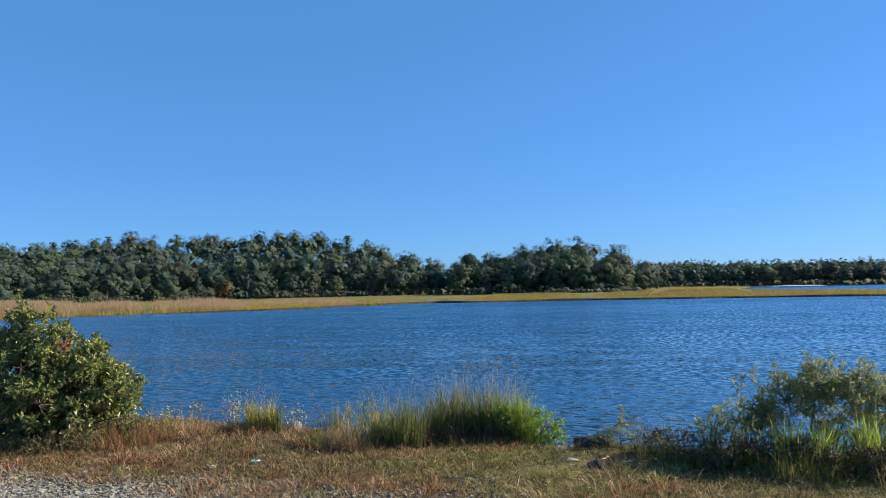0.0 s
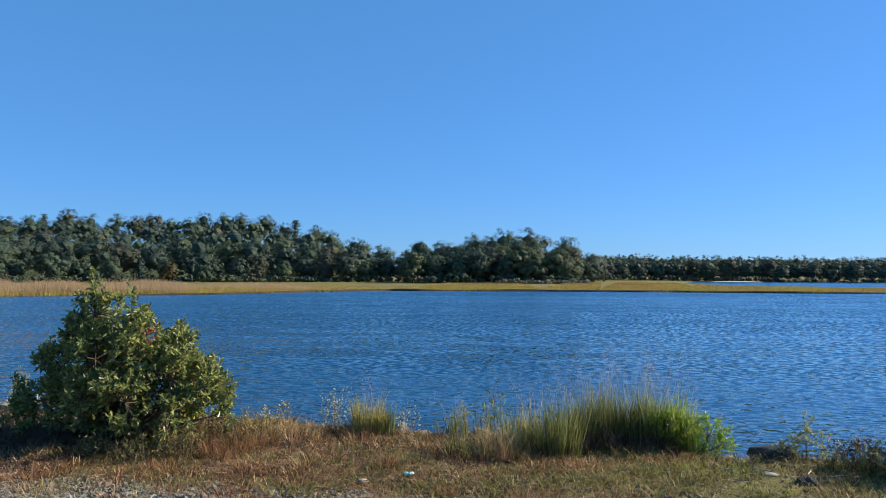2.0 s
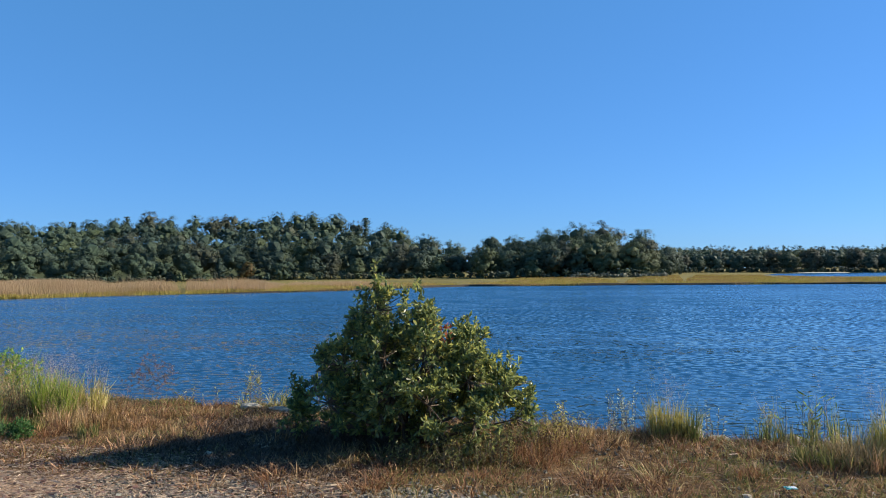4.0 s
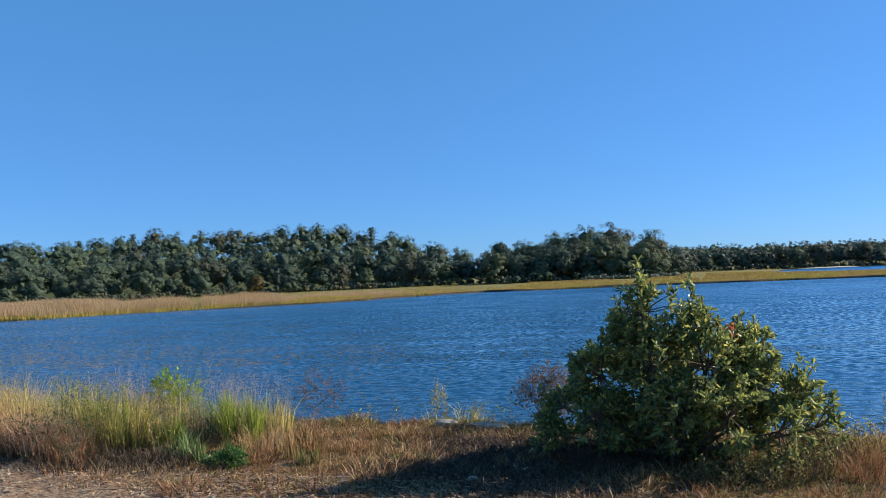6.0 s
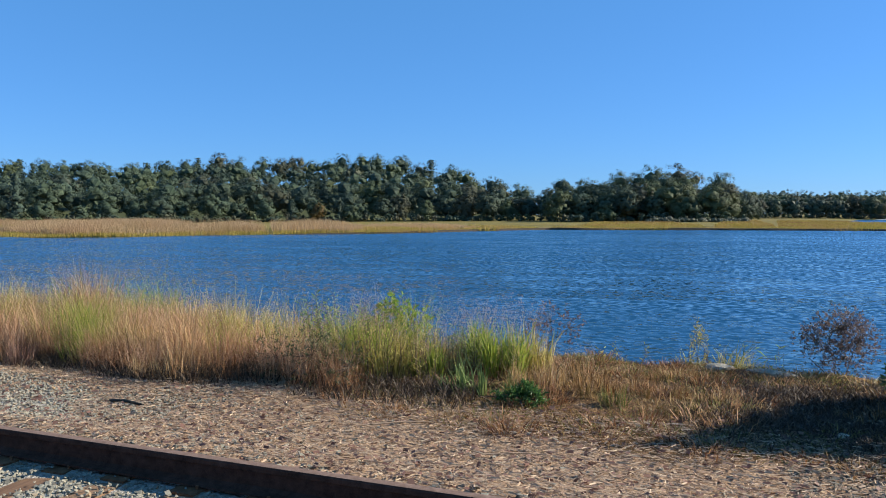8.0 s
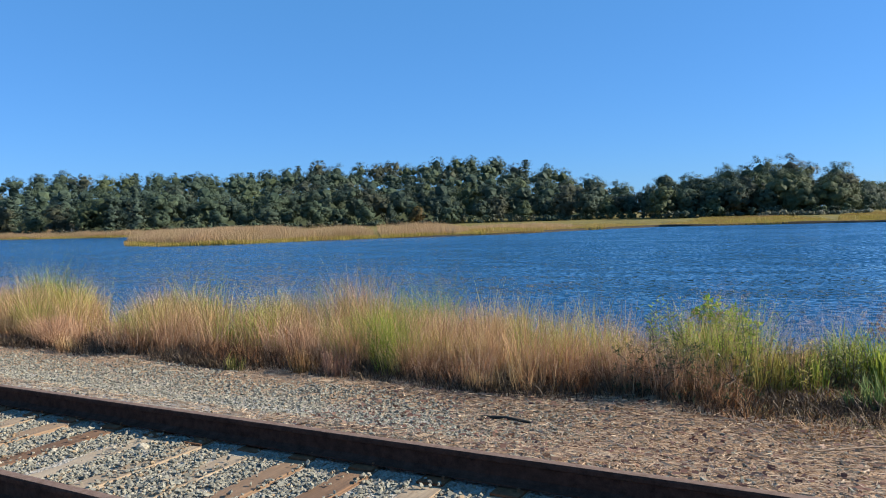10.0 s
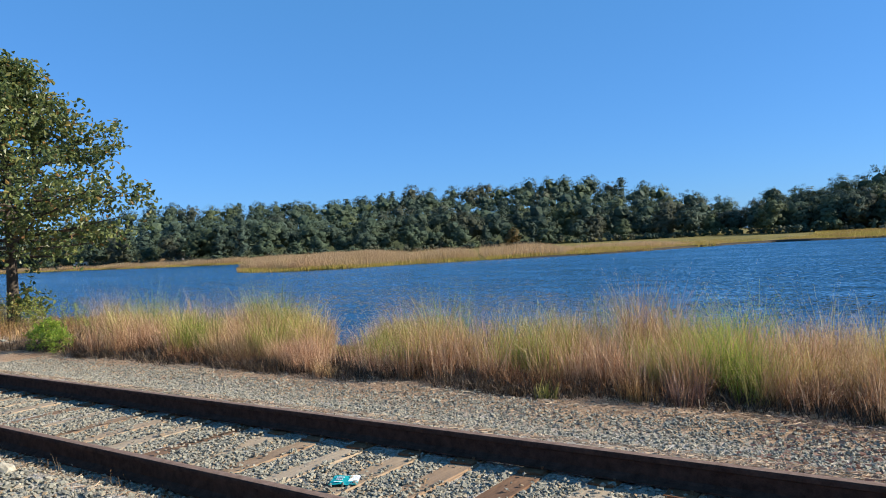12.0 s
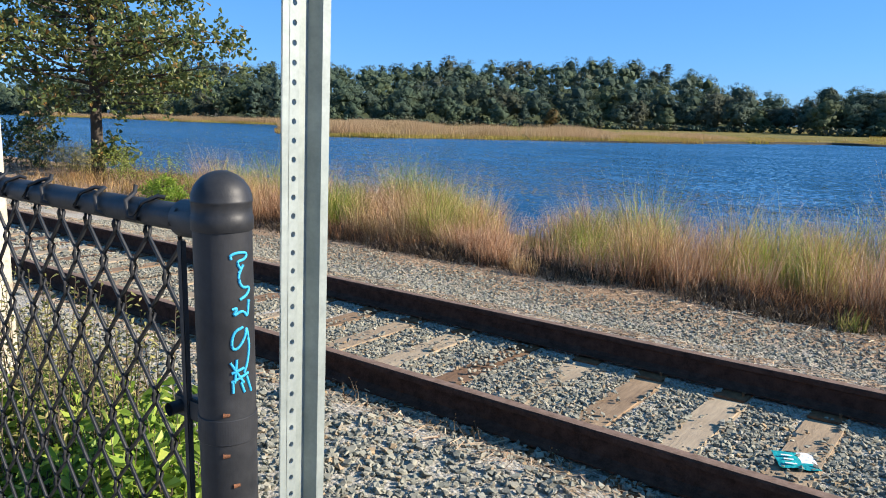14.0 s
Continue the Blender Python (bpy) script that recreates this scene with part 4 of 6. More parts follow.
def clump_field(n, per, keep, spread, rng):
    """Blade roots in little rosettes over the bank, with the bearing outwards from each one's middle."""
    cx, cy = scatter(n, -13.5, 7, 3.3, 7.6, rng)
    k = (cy < bank_edge(cx) + 0.1) & keep(cx, cy)
    cx, cy = cx[k], cy[k]
    m = len(cx) * per
    ox, oy = rng.normal(size=m) * spread, rng.normal(size=m) * spread
    size = np.repeat(rng.uniform(0.5, 1.5, len(cx)), per)
    return (np.repeat(cx, per) + ox * size, np.repeat(cy, per) + oy * size), size, np.arctan2(oy, ox) + 0.5 * rng.normal(size=m)


def turf_edge(x, y):
    """Where the turf grows: up to the path, and not where the bush's shadow is painted on the litter."""
    shaded = (((x + 8.6) / 1.45) ** 2 + ((y - 5.3) / 1.0) ** 2 + 0.5 * wobble(x, y, 0.5, 9)) < 0.8
    return ~shaded & (y + smooth01(-12.5, -10.5, x) * 0.6 + 0.35 * wobble(x, y, 1.2, 4) > 4.0)


for name, label, n, per, mat, hgt, keep in (("dry_turf", "short brown autumn turf on the bank", 2100, 34, M_dry, 0.075, turf_edge),
                                            ("rusty_turf", "low rust-coloured grass tussocks in the turf", 520, 60, M_rustgrass, 0.13, lambda x, y: turf_edge(x, y) & (wobble(x, y, 0.8, 33) - 0.8 * smooth01(-3.5, 0.5, x) > -0.35)),
                                            ("green_turf", "short yellow-green turf on the bank", 1500, 40, M_turfgreen, 0.085, lambda x, y: turf_edge(x, y) & (wobble(x, y, 0.7, 44) + 1.6 * smooth01(-4.0, -0.5, x) > 0.75)),
                                            ("straw_turf", "pale straw-coloured grass tussocks in the turf", 220, 40, M_tan, 0.13, lambda x, y: turf_edge(x, y) & (wobble(x, y, 0.7, 21) > 0.05)),
                                            ("olive_turf", "dull green low grass on the bank", 2400, 32, M_olive, 0.08, lambda x, y: turf_edge(x, y) & (wobble(x, y, 0.8, 12) + 0.9 * smooth01(-5, 2, x) > -0.05))):
    xy, size, bear = clump_field(n, per, keep, 0.075, rng)
    m = len(size)
    grass_patch(name, label, xy, hgt * size * rng.uniform(0.4, 1.2, m), rng.uniform(0.005, 0.011, m), 1.7, mat, rng, bearing=bear)
x, y = scatter(3200, -13, 6, 4.0, 7.2, rng)
k = (y < bank_edge(x)) & (wobble(x, y, 1.1, 14) + rng.uniform(-0.5, 0.5, len(x)) > 0.0)
x, y = x[k], y[k]
grass_patch("dry_weeds", "thin brown dead weeds standing in the turf", (x, y), rng.uniform(0.06, 0.18, len(x)), rng.uniform(0.003, 0.006, len(x)), 1.2, M_dry, rng, 0.1)

x, y = scatter(9000, -39, -29.2, 4.7, 8.6, rng)
k = (y > 5.0 + 0.3 * wobble(x, y, 0.8, 3)) & (wobble(x, y, 0.7, 2) + rng.uniform(-0.6, 0.9, len(x)) > 0)
x, y = x[k], y[k]
grass_patch("dry_weeds", "dry reddish brown weeds at the end of the tall grass", (x, y), rng.uniform(0.1, 0.38, len(x)), rng.uniform(0.008, 0.016, len(x)), 0.9, M_dry, rng, 0.1)
x, y = scatter(9000, -6, 6.5, 4.1, 6.6, rng)
k = (y < bank_edge(x)) & (wobble(x, y, 0.6, 17) + 0.5 * wobble(x, y, 0.25, 4) + rng.uniform(-0.4, 0.4, len(x)) > 0.35)
x, y = x[k], y[k]
grass_patch("dead_weeds", "patches of dark brown dead leaves in the turf", (x, y), rng.uniform(0.03, 0.11, len(x)), rng.uniform(0.007, 0.015, len(x)), 1.5, M_brownleaf, rng)
x, y = scatter(16000, -30, -13.4, 4.35, 5.0, rng)
k = (wobble(x, y, 0.45, 16) + rng.uniform(-0.5, 0.5, len(x)) > 0.1) & (np.abs(x + 22.95 + 0.85 * (y - 4.75)) > 0.5)
x, y = x[k], y[k]
grass_patch("rusty_grass", "low rust-coloured grass before the tall grass", (x, y), rng.uniform(0.12, 0.42, len(x)), rng.uniform(0.003, 0.006, len(x)), 1.0, M_rustgrass, rng)
# dead growth crowded in dark, to deepen the shade at the grass foot
x, y = scatter(38000, -33, -12.2, 4.1, 5.0, rng)
k = wobble(x, y, 0.6, 6) + rng.uniform(-0.7, 0.9, len(x)) + 1.2 * (y - 4.45) > 0
x, y = x[k], y[k]
grass_patch("dead_weeds", "dark brown dead leaves and weeds deepening shade under the tall grass", (x, y), rng.uniform(0.04, 0.24, len(x)), rng.uniform(0.007, 0.014, len(x)), 1.3, M_brownleaf, rng)
# dead weeds, packed dark and dense to deepen the bush's shadow
x, y = scatter(52000, -10.6, -7.0, 3.9, 6.7, rng)
k = smooth01(-10.6, -9.0, x) * (0.55 + 0.5 * wobble(x, y, 0.5, 3)) > rng.uniform(0, 0.9, len(x))
x, y = x[k], y[k]
grass_patch("dead_weeds", "dark brown dead weeds and leaves deepening the shade beside the bush", (x, y), rng.uniform(0.03, 0.12, len(x)), rng.uniform(0.006, 0.014, len(x)), 1.6, M_brownleaf, rng)

# ---- far details ----
def house(label, az, r, w, d, h, turn):
    """A small gabled house among the trees."""
    x, y = polar(az, r)
    root = thing("house", label, "house", "houses among the far trees", at=(float(x), float(y), float(ground_at([x], [y])[0])))
    root.rotation_euler = (0, 0, turn)
    part("wall", from_bm("wall", box_bm((w, d, h), 0.02, (0, 0, h / 2)), M_paper), root)
    V = [(-w / 2 - 0.3, -d / 2 - 0.4, h), (w / 2 + 0.3, -d / 2 - 0.4, h), (w / 2 + 0.3, d / 2 + 0.4, h), (-w / 2 - 0.3, d / 2 + 0.4, h), (-w / 2 - 0.3, 0, h + d * 0.4), (w / 2 + 0.3, 0, h + d * 0.4)]
    bm = bmesh.new()
    vs = [bm.verts.new(v) for v in V]
    for f in ((0, 1, 5, 4), (2, 3, 4, 5), (0, 4, 3), (1, 2, 5), (3, 2, 1, 0)):
        bm.faces.new([vs[k] for k in f])
    part("roof", from_bm("roof", bm, M_wetrock), root, "dark shingled roof")
    for k in (-0.28, 0.28):
        part("window", from_bm("window", box_bm((0.9, 0.08, 1.2), 0.01, (k * w, -d / 2 - 0.03, h * 0.55)), M_black), root, "dark window pane")


house("small white house half hidden by the far trees", 56.6, 334, 5.0, 4.0, 3.0, 0.9)
house("small pale house half hidden by the far trees", 62.6, 392, 6.0, 4.5, 3.2, 1.0)
bm = bmesh.new()
bmesh.ops.create_uvsphere(bm, u_segments=24, v_segments=8, radius=1.0, matrix=Matrix.Diagonal((14, 2.5, 0.55, 1)))
thing("sandbar", "low pale sandbar on the distant shore", "sandbar", kind="structure", at=(66, 404, WATER - 0.1), data=from_bm("sandbar", bm, M_sand, True))


# ---- shrubs, herbs and trees by the track ----
def shrub(name, label, category, at, lobes, twigs, per, L, W, mat, rng, wood=M_twig, sprigs=(), single=0, group="", spread=0.9, stem_r=0.012, holes=0.0):
    """A bush: bent stems from one root, and leaves in tufts at the twig ends. lobes: (dx, dy, dz, radius) over the root."""
    z = float(ground_at([at[0]], [at[1]])[0])
    root = thing(name, label, category, group, at=(at[0], at[1], z))
    lob = np.array(lobes, float)
    pick = rng.choice(len(lob), twigs, p=lob[:, 3] ** 2 / (lob[:, 3] ** 2).sum())
    D = unit(rng.normal(size=(twigs, 3)) + np.array([0, 0, 0.35]))
    T = lob[pick, :3] + D * (lob[pick, 3] * rng.uniform(0.6, 1.18, twigs))[:, None]
    if holes:
        o = rng.uniform(0, 50, 3)
        hv = np.array([noise.noise(Vector(t * 3.0 + o)) for t in T])
        T, D = T[hv > -holes], D[hv > -holes]
    for dx, dy, dz, ln in sprigs:
        s = np.linspace(0, 1, 7)
        T = np.vstack([T, np.stack([dx + 0.03 * rng.normal(size=7), dy + 0.03 * rng.normal(size=7), dz - ln * (1 - s)], 1)])
        D = np.vstack([D, np.tile([0, 0, 1.0], (7, 1)) + 0.5 * rng.normal(size=(7, 3))])
    ok = T[:, 2] > 0.03
    T, D = T[ok], unit(D[ok])
    pieces = []
    for dx, dy, dz, r in lobes:
        b = 0.12 * rng.normal(size=2)
        part("stem", mesh_np("stem", *tube([(b[0] * 0.4, b[1] * 0.4, -0.05), (dx * 0.4 + b[0], dy * 0.4 + b[1], dz * 0.45), (dx, dy, dz)], [stem_r, stem_r * 0.75, stem_r * 0.35], 6), wood, True), root)
    for j in range(0, len(T), 3):
        c = lob[np.argmin(np.linalg.norm(lob[:, :3] - T[j], axis=1)), :3]
        m = (c + T[j]) / 2 + rng.normal(size=3) * 0.02
        pieces.append(tube([tuple(c), tuple(m), tuple(T[j])], [stem_r * 0.35, stem_r * 0.25, stem_r * 0.12], 4))
    tagged(part("twig_tangle", mesh_np("twig_tangle", *merge(pieces), wood, True), root), kind="stuff")
    n = len(T) * per
    TT, DD = np.repeat(T, per, 0), np.repeat(D, per, 0)
    LD = unit(DD * 0.55 + spread * unit(rng.normal(size=(n, 3))))
    P = TT - DD * rng.uniform(0, 1, n)[:, None] * L * 1.1
    sz = rng.uniform(0.65, 1.2, n)
    front = np.argsort(-(P[:, 0] * 0.1 - P[:, 1]))[:single * 3:3] if single else np.array([], int)
    rest = np.setdiff1d(np.arange(n), front)
    V, F = leaves(P[rest], LD[rest], L * sz[rest], W * sz[rest], rng)
    tagged(part("foliage", mesh_np("foliage", V, F, mat), root), kind="stuff")
    if single:
        V, F = leaves(np.zeros((3, 3)), np.tile([1.0, 0, 0], (3, 1)), np.full(3, L), np.full(3, W), rng)
        kinds = [mesh_np("leaf", V[k * 6:k * 6 + 6], F[:4], mat) for k in range(3)]
        for q, j in enumerate(front):
            ob = part("leaf", kinds[q % 3], root)
            rot = Vector(LD[j]).to_track_quat("X", "Z")
            ob.matrix_basis = Matrix.LocRotScale(Vector(P[j]), rot, (sz[j],) * 3)
    return root


def stalks(name, label, category, at, n, spread, height, L, W, mat, rng, every=0.05, flower=None, group="", stem_mat=M_twig):
    """Upright leafy stems: herbs, goldenrod, dead weeds. flower: a material for the plume at the top."""
    z = float(ground_at([at[0]], [at[1]])[0])
    root = thing(name, label, category, group, at=(at[0], at[1], z))
    pieces, P, D, FP = [], [], [], []
    for k in range(n):
        a, r = rng.uniform(0, 6.28), spread * math.sqrt(rng.uniform())
        b = np.array([math.cos(a) * r, math.sin(a) * r * 0.8, -0.03])
        h = height * rng.uniform(0.65, 1.08)
        t = b + np.array([rng.normal() * 0.1 * h, rng.normal() * 0.1 * h, h])
        m = (b + t) / 2 + np.array([rng.normal() * 0.03, rng.normal() * 0.03, 0])
        pieces.append(tube([tuple(b), tuple(m), tuple(t)], [0.004, 0.003, 0.0012], 4))
        for s in np.arange(0.15, 1.0, every / h):
            q = b + (t - b) * s + (m - (b + t) / 2) * 4 * s * (1 - s)
            g = rng.uniform(0, 6.28)
            P.append(q)
            D.append((math.cos(g), math.sin(g), 0.55))
        if flower:
            FP.append(t)
    tagged(part("stem_growth", mesh_np("stem_growth", *merge(pieces), stem_mat, True), root), kind="stuff")
    if P and L:
        P, D = np.array(P), np.array(D)
        s = rng.uniform(0.6, 1.2, len(P))
        V, F = leaves(P, D, L * s, W * s, rng)
        tagged(part("foliage", mesh_np("foliage", V, F, mat), root), kind="stuff")
    if flower:
        Q = np.repeat(np.array(FP), 60, 0)
        Q = Q + rng.normal(size=Q.shape) * np.array([0.02, 0.02, 0.055])
        V, F = leaves(Q, rng.normal(size=Q.shape), np.full(len(Q), 0.016), np.full(len(Q), 0.008), rng)
        tagged(part("plume", mesh_np("plume", V, F, flower), root), kind="stuff")
    return root


def tuft(label, at, n, spread, height, w, lean, mat, rng, seeds=0.15, name="grass_tuft", group="grass tufts on the bank", thatch=M_dry):
    """A stand of grass: upright fans of blades, each with its own height and slant, dead thatch at the foot, and a haze of panicles above."""
    z = float(ground_at([at[0]], [at[1]])[0])
    root = thing(name, label, "grass tuft", group, at=(at[0], at[1], z))
    fans = max(4, n // 16)
    per = max(3, n // fans)
    fa, fr = rng.uniform(0, 6.28, fans), spread * np.sqrt(rng.uniform(0, 1, fans)) * 1.25
    fx, fy = at[0] + np.cos(fa) * fr, at[1] + np.sin(fa) * fr * 0.75
    fh = height * rng.uniform(0.6, 1.08, fans) * (1 - 0.22 * (fr / (spread * 1.25)) ** 2)
    fb = fa + rng.normal(size=fans) * 0.9
    m = fans * per
    x, y = np.repeat(fx, per) + rng.normal(size=m) * 0.028, np.repeat(fy, per) + rng.normal(size=m) * 0.028
    bent = rng.uniform(size=m) < 0.24
    grass_patch("grass", "", (x, y), np.repeat(fh, per) * np.where(bent, rng.uniform(0.5, 0.85, m), rng.uniform(0.62, 1.05, m)), w * rng.uniform(0.6, 1.25, m), np.where(bent, lean * 2.6, lean * rng.uniform(0.5, 1.5, m)), mat, rng, 0.0, parent=root,
                bearing=np.repeat(fb, per) + rng.normal(size=m) * np.where(bent, 2.0, 0.8))
    k = max(20, n // 4)
    ox, oy = rng.normal(size=k) * spread * 0.85, rng.normal(size=k) * spread * 0.6
    grass_patch("thatch", "", (at[0] + ox, at[1] + oy), height * rng.uniform(0.15, 0.42, k), rng.uniform(0.005, 0.01, k), 1.3, thatch, rng, 0.0, parent=root, bearing=np.arctan2(oy, ox) + rng.normal(size=k) * 0.8)
    if seeds > 0.05:
        k = max(6, int(n * seeds * 0.5))
        j = rng.integers(0, fans, k)
        grass_patch("seed_stem", "", (fx[j] + rng.normal(size=k) * 0.04, fy[j] + rng.normal(size=k) * 0.04), height * rng.uniform(0.95, 1.32, k), np.full(k, 0.0016), 0.45, M_seed, rng, 1.0, parent=root, awns=34)
    return root


rng = np.random.default_rng(41)
# the big bush
BUSH = (-7.25, 5.4)
crown = [(-0.24, -0.05, 1.42, 0.26), (-0.3, 0, 1.1, 0.34), (-0.12, -0.2, 0.92, 0.36), (0.26, 0.05, 1.22, 0.3), (0.34, -0.2, 0.92, 0.36), (0.66, 0.15, 0.98, 0.3), (0.78, -0.1, 0.7, 0.32), (-0.66, -0.05, 0.8, 0.32),
         (-0.72, -0.3, 0.45, 0.3), (0.04, -0.45, 0.58, 0.34), (0.48, -0.5, 0.5, 0.34), (0.9, -0.3, 0.34, 0.3), (1.08, 0.1, 0.55, 0.3), (1.24, 0.05, 0.3, 0.24), (-1.04, 0, 0.48, 0.28), (-1.22, -0.1, 0.24, 0.22),
         (0.3, 0.35, 0.86, 0.42), (-0.35, 0.4, 0.72, 0.42), (0, 0.75, 0.6, 0.42), (-0.5, 0.75, 0.42, 0.4), (0.55, 0.75, 0.5, 0.4), (-0.88, 0.45, 0.38, 0.34), (0.75, 0.4, 0.6, 0.36), (-0.1, 0.15, 0.34, 0.5), (0.45, 0.25, 0.34, 0.46), (-0.6, 0.3, 0.3, 0.4)]
bush = shrub("bush", "large leafy green bush with yellowing leaves on the bank", "bush", BUSH, crown, 4300, 12, 0.074, 0.028, M_bush, rng, holes=0.06,
             sprigs=[(0.92, -0.1, 1.08, 0.3), (-0.86, -0.1, 1.05, 0.3), (0.45, -0.4, 1.24, 0.3), (-0.1, -0.5, 1.15, 0.3), (0.12, -0.2, 1.5, 0.3), (-0.5, -0.15, 1.45, 0.35), (-1.18, -0.1, 0.72, 0.25), (-0.27, -0.1, 1.95, 0.45), (-0.2, -0.06, 1.8, 0.35),
                     (0.26, -0.05, 1.76, 0.4), (0.66, 0.3, 1.36, 0.25), (0.05, 0, 1.66, 0.3), (1.2, 0.1, 0.95, 0.3), (-0.64, 0, 1.22, 0.3), (1.4, 0, 0.62, 0.25), (-0.36, -0.1, 1.66, 0.3)], single=220, stem_r=0.02)
P = np.array([0.52, -0.12, 1.16]) + rng.normal(size=(30, 3)) * np.array([0.07, 0.05, 0.08])
V, F = leaves(P, rng.normal(size=P.shape), np.full(30, 0.065), np.full(30, 0.028), rng)
tagged(part("red_sprig", mesh_np("red_sprig", V, F, M_redcluster), bush, "orange-red autumn leaves"), kind="stuff")
# willow and its neighbours
shrub("willow_bush", "grey-green willow bush with slender leaves", "bush", (2.45, 6.0), [(-0.1, 0, 0.78, 0.26), (0.3, 0, 0.7, 0.3), (-0.4, 0, 0.6, 0.28), (0.7, 0.1, 0.52, 0.32), (0.1, 0, 0.45, 0.42), (-0.65, 0, 0.4, 0.22), (1.05, 0, 0.42, 0.28)],
      850, 15, 0.07, 0.0095, M_willow, rng, sprigs=[(-0.2, 0, 1.12, 0.35), (0.15, 0, 1.1, 0.35), (0.4, 0, 1.04, 0.3), (-0.5, 0, 1.0, 0.3), (-0.85, 0, 0.88, 0.3), (0.7, 0, 0.95, 0.3), (0.95, 0, 0.84, 0.3), (-0.7, 0, 0.95, 0.35)])
shrub("willow_bush", "small grey-green willow bush at the edge of the bank", "bush", (1.55, 6.1), [(0, 0, 0.35, 0.25), (0.25, 0, 0.3, 0.22), (-0.25, 0, 0.25, 0.2)], 130, 10, 0.06, 0.009, M_willow, rng)
shrub("willow_bush", "small leafy plant in the gap of the bank", "bush", (0.3, 6.05), [(0, 0, 0.16, 0.16), (0.03, 0, 0.3, 0.1), (-0.2, -0.05, 0.1, 0.12), (0.2, 0, 0.12, 0.14)], 60, 9, 0.045, 0.011, M_willow, rng, sprigs=[(0.02, 0, 0.48, 0.2)])
shrub("green_bush", "bright green small-leaved bush beside the tall reeds", "bush", (-0.92, 6.3), [(0.05, 0, 0.26, 0.26), (0.3, 0, 0.22, 0.24), (-0.12, 0, 0.34, 0.2), (0.45, -0.05, 0.12, 0.16)], 260, 10, 0.045, 0.012, M_herb, rng)
shrub("dark_shrub", "low dark brownish shrub under the willow", "bush", (1.15, 5.5), [(0, 0, 0.2, 0.25), (0.45, -0.1, 0.22, 0.28), (-0.4, 0, 0.15, 0.2)], 150, 9, 0.04, 0.011, M_olive, rng)
shrub("dark_shrub", "low dark shrub beside the grass", "bush", (3.4, 5.3), [(0, 0, 0.25, 0.3), (0.5, 0, 0.3, 0.32), (-0.5, 0, 0.2, 0.25)], 170, 9, 0.045, 0.012, M_olive, rng)
for x, y, n, h in ((1.5, 5.7, 260, 0.62), (2.1, 5.45, 420, 0.78), (2.75, 5.5, 420, 0.82), (3.4, 5.6, 420, 0.88), (4.1, 5.6, 420, 0.9), (4.9, 5.6, 420, 0.9)):
    tuft("broad green grass blades at the water's edge", (x, y), n, 0.24, h, 0.011, 0.45, M_green, rng, 0.03)
for x, y, n, h in ((0.7, 5.7, 240, 0.4), (1.2, 5.35, 260, 0.38), (2.0, 5.0, 240, 0.35), (2.9, 4.9, 240, 0.35)):
    tuft("dull brown-green grass low on the bank", (x, y), n, 0.22, h, 0.006, 0.6, M_olive, rng, 0.1)
for x, y, s in ((0.75, 5.75, 0.7), (1.3, 5.2, 0.8), (1.9, 5.3, 0.8), (2.5, 5.05, 0.8), (3.1, 5.2, 0.8), (3.7, 5.0, 0.8), (4.4, 5.1, 0.8)):
    shrub("dead_shrub", "dark brown dead shrub at the foot of the willow", "bush", (x, y), [(0, 0, 0.2 * s, 0.24 * s), (0.25 * s, 0, 0.26 * s, 0.22 * s), (-0.25 * s, 0.05, 0.16 * s, 0.2 * s)], 110, 8, 0.04, 0.012, M_brownleaf, rng, group="dead shrubs at the foot of the willow")
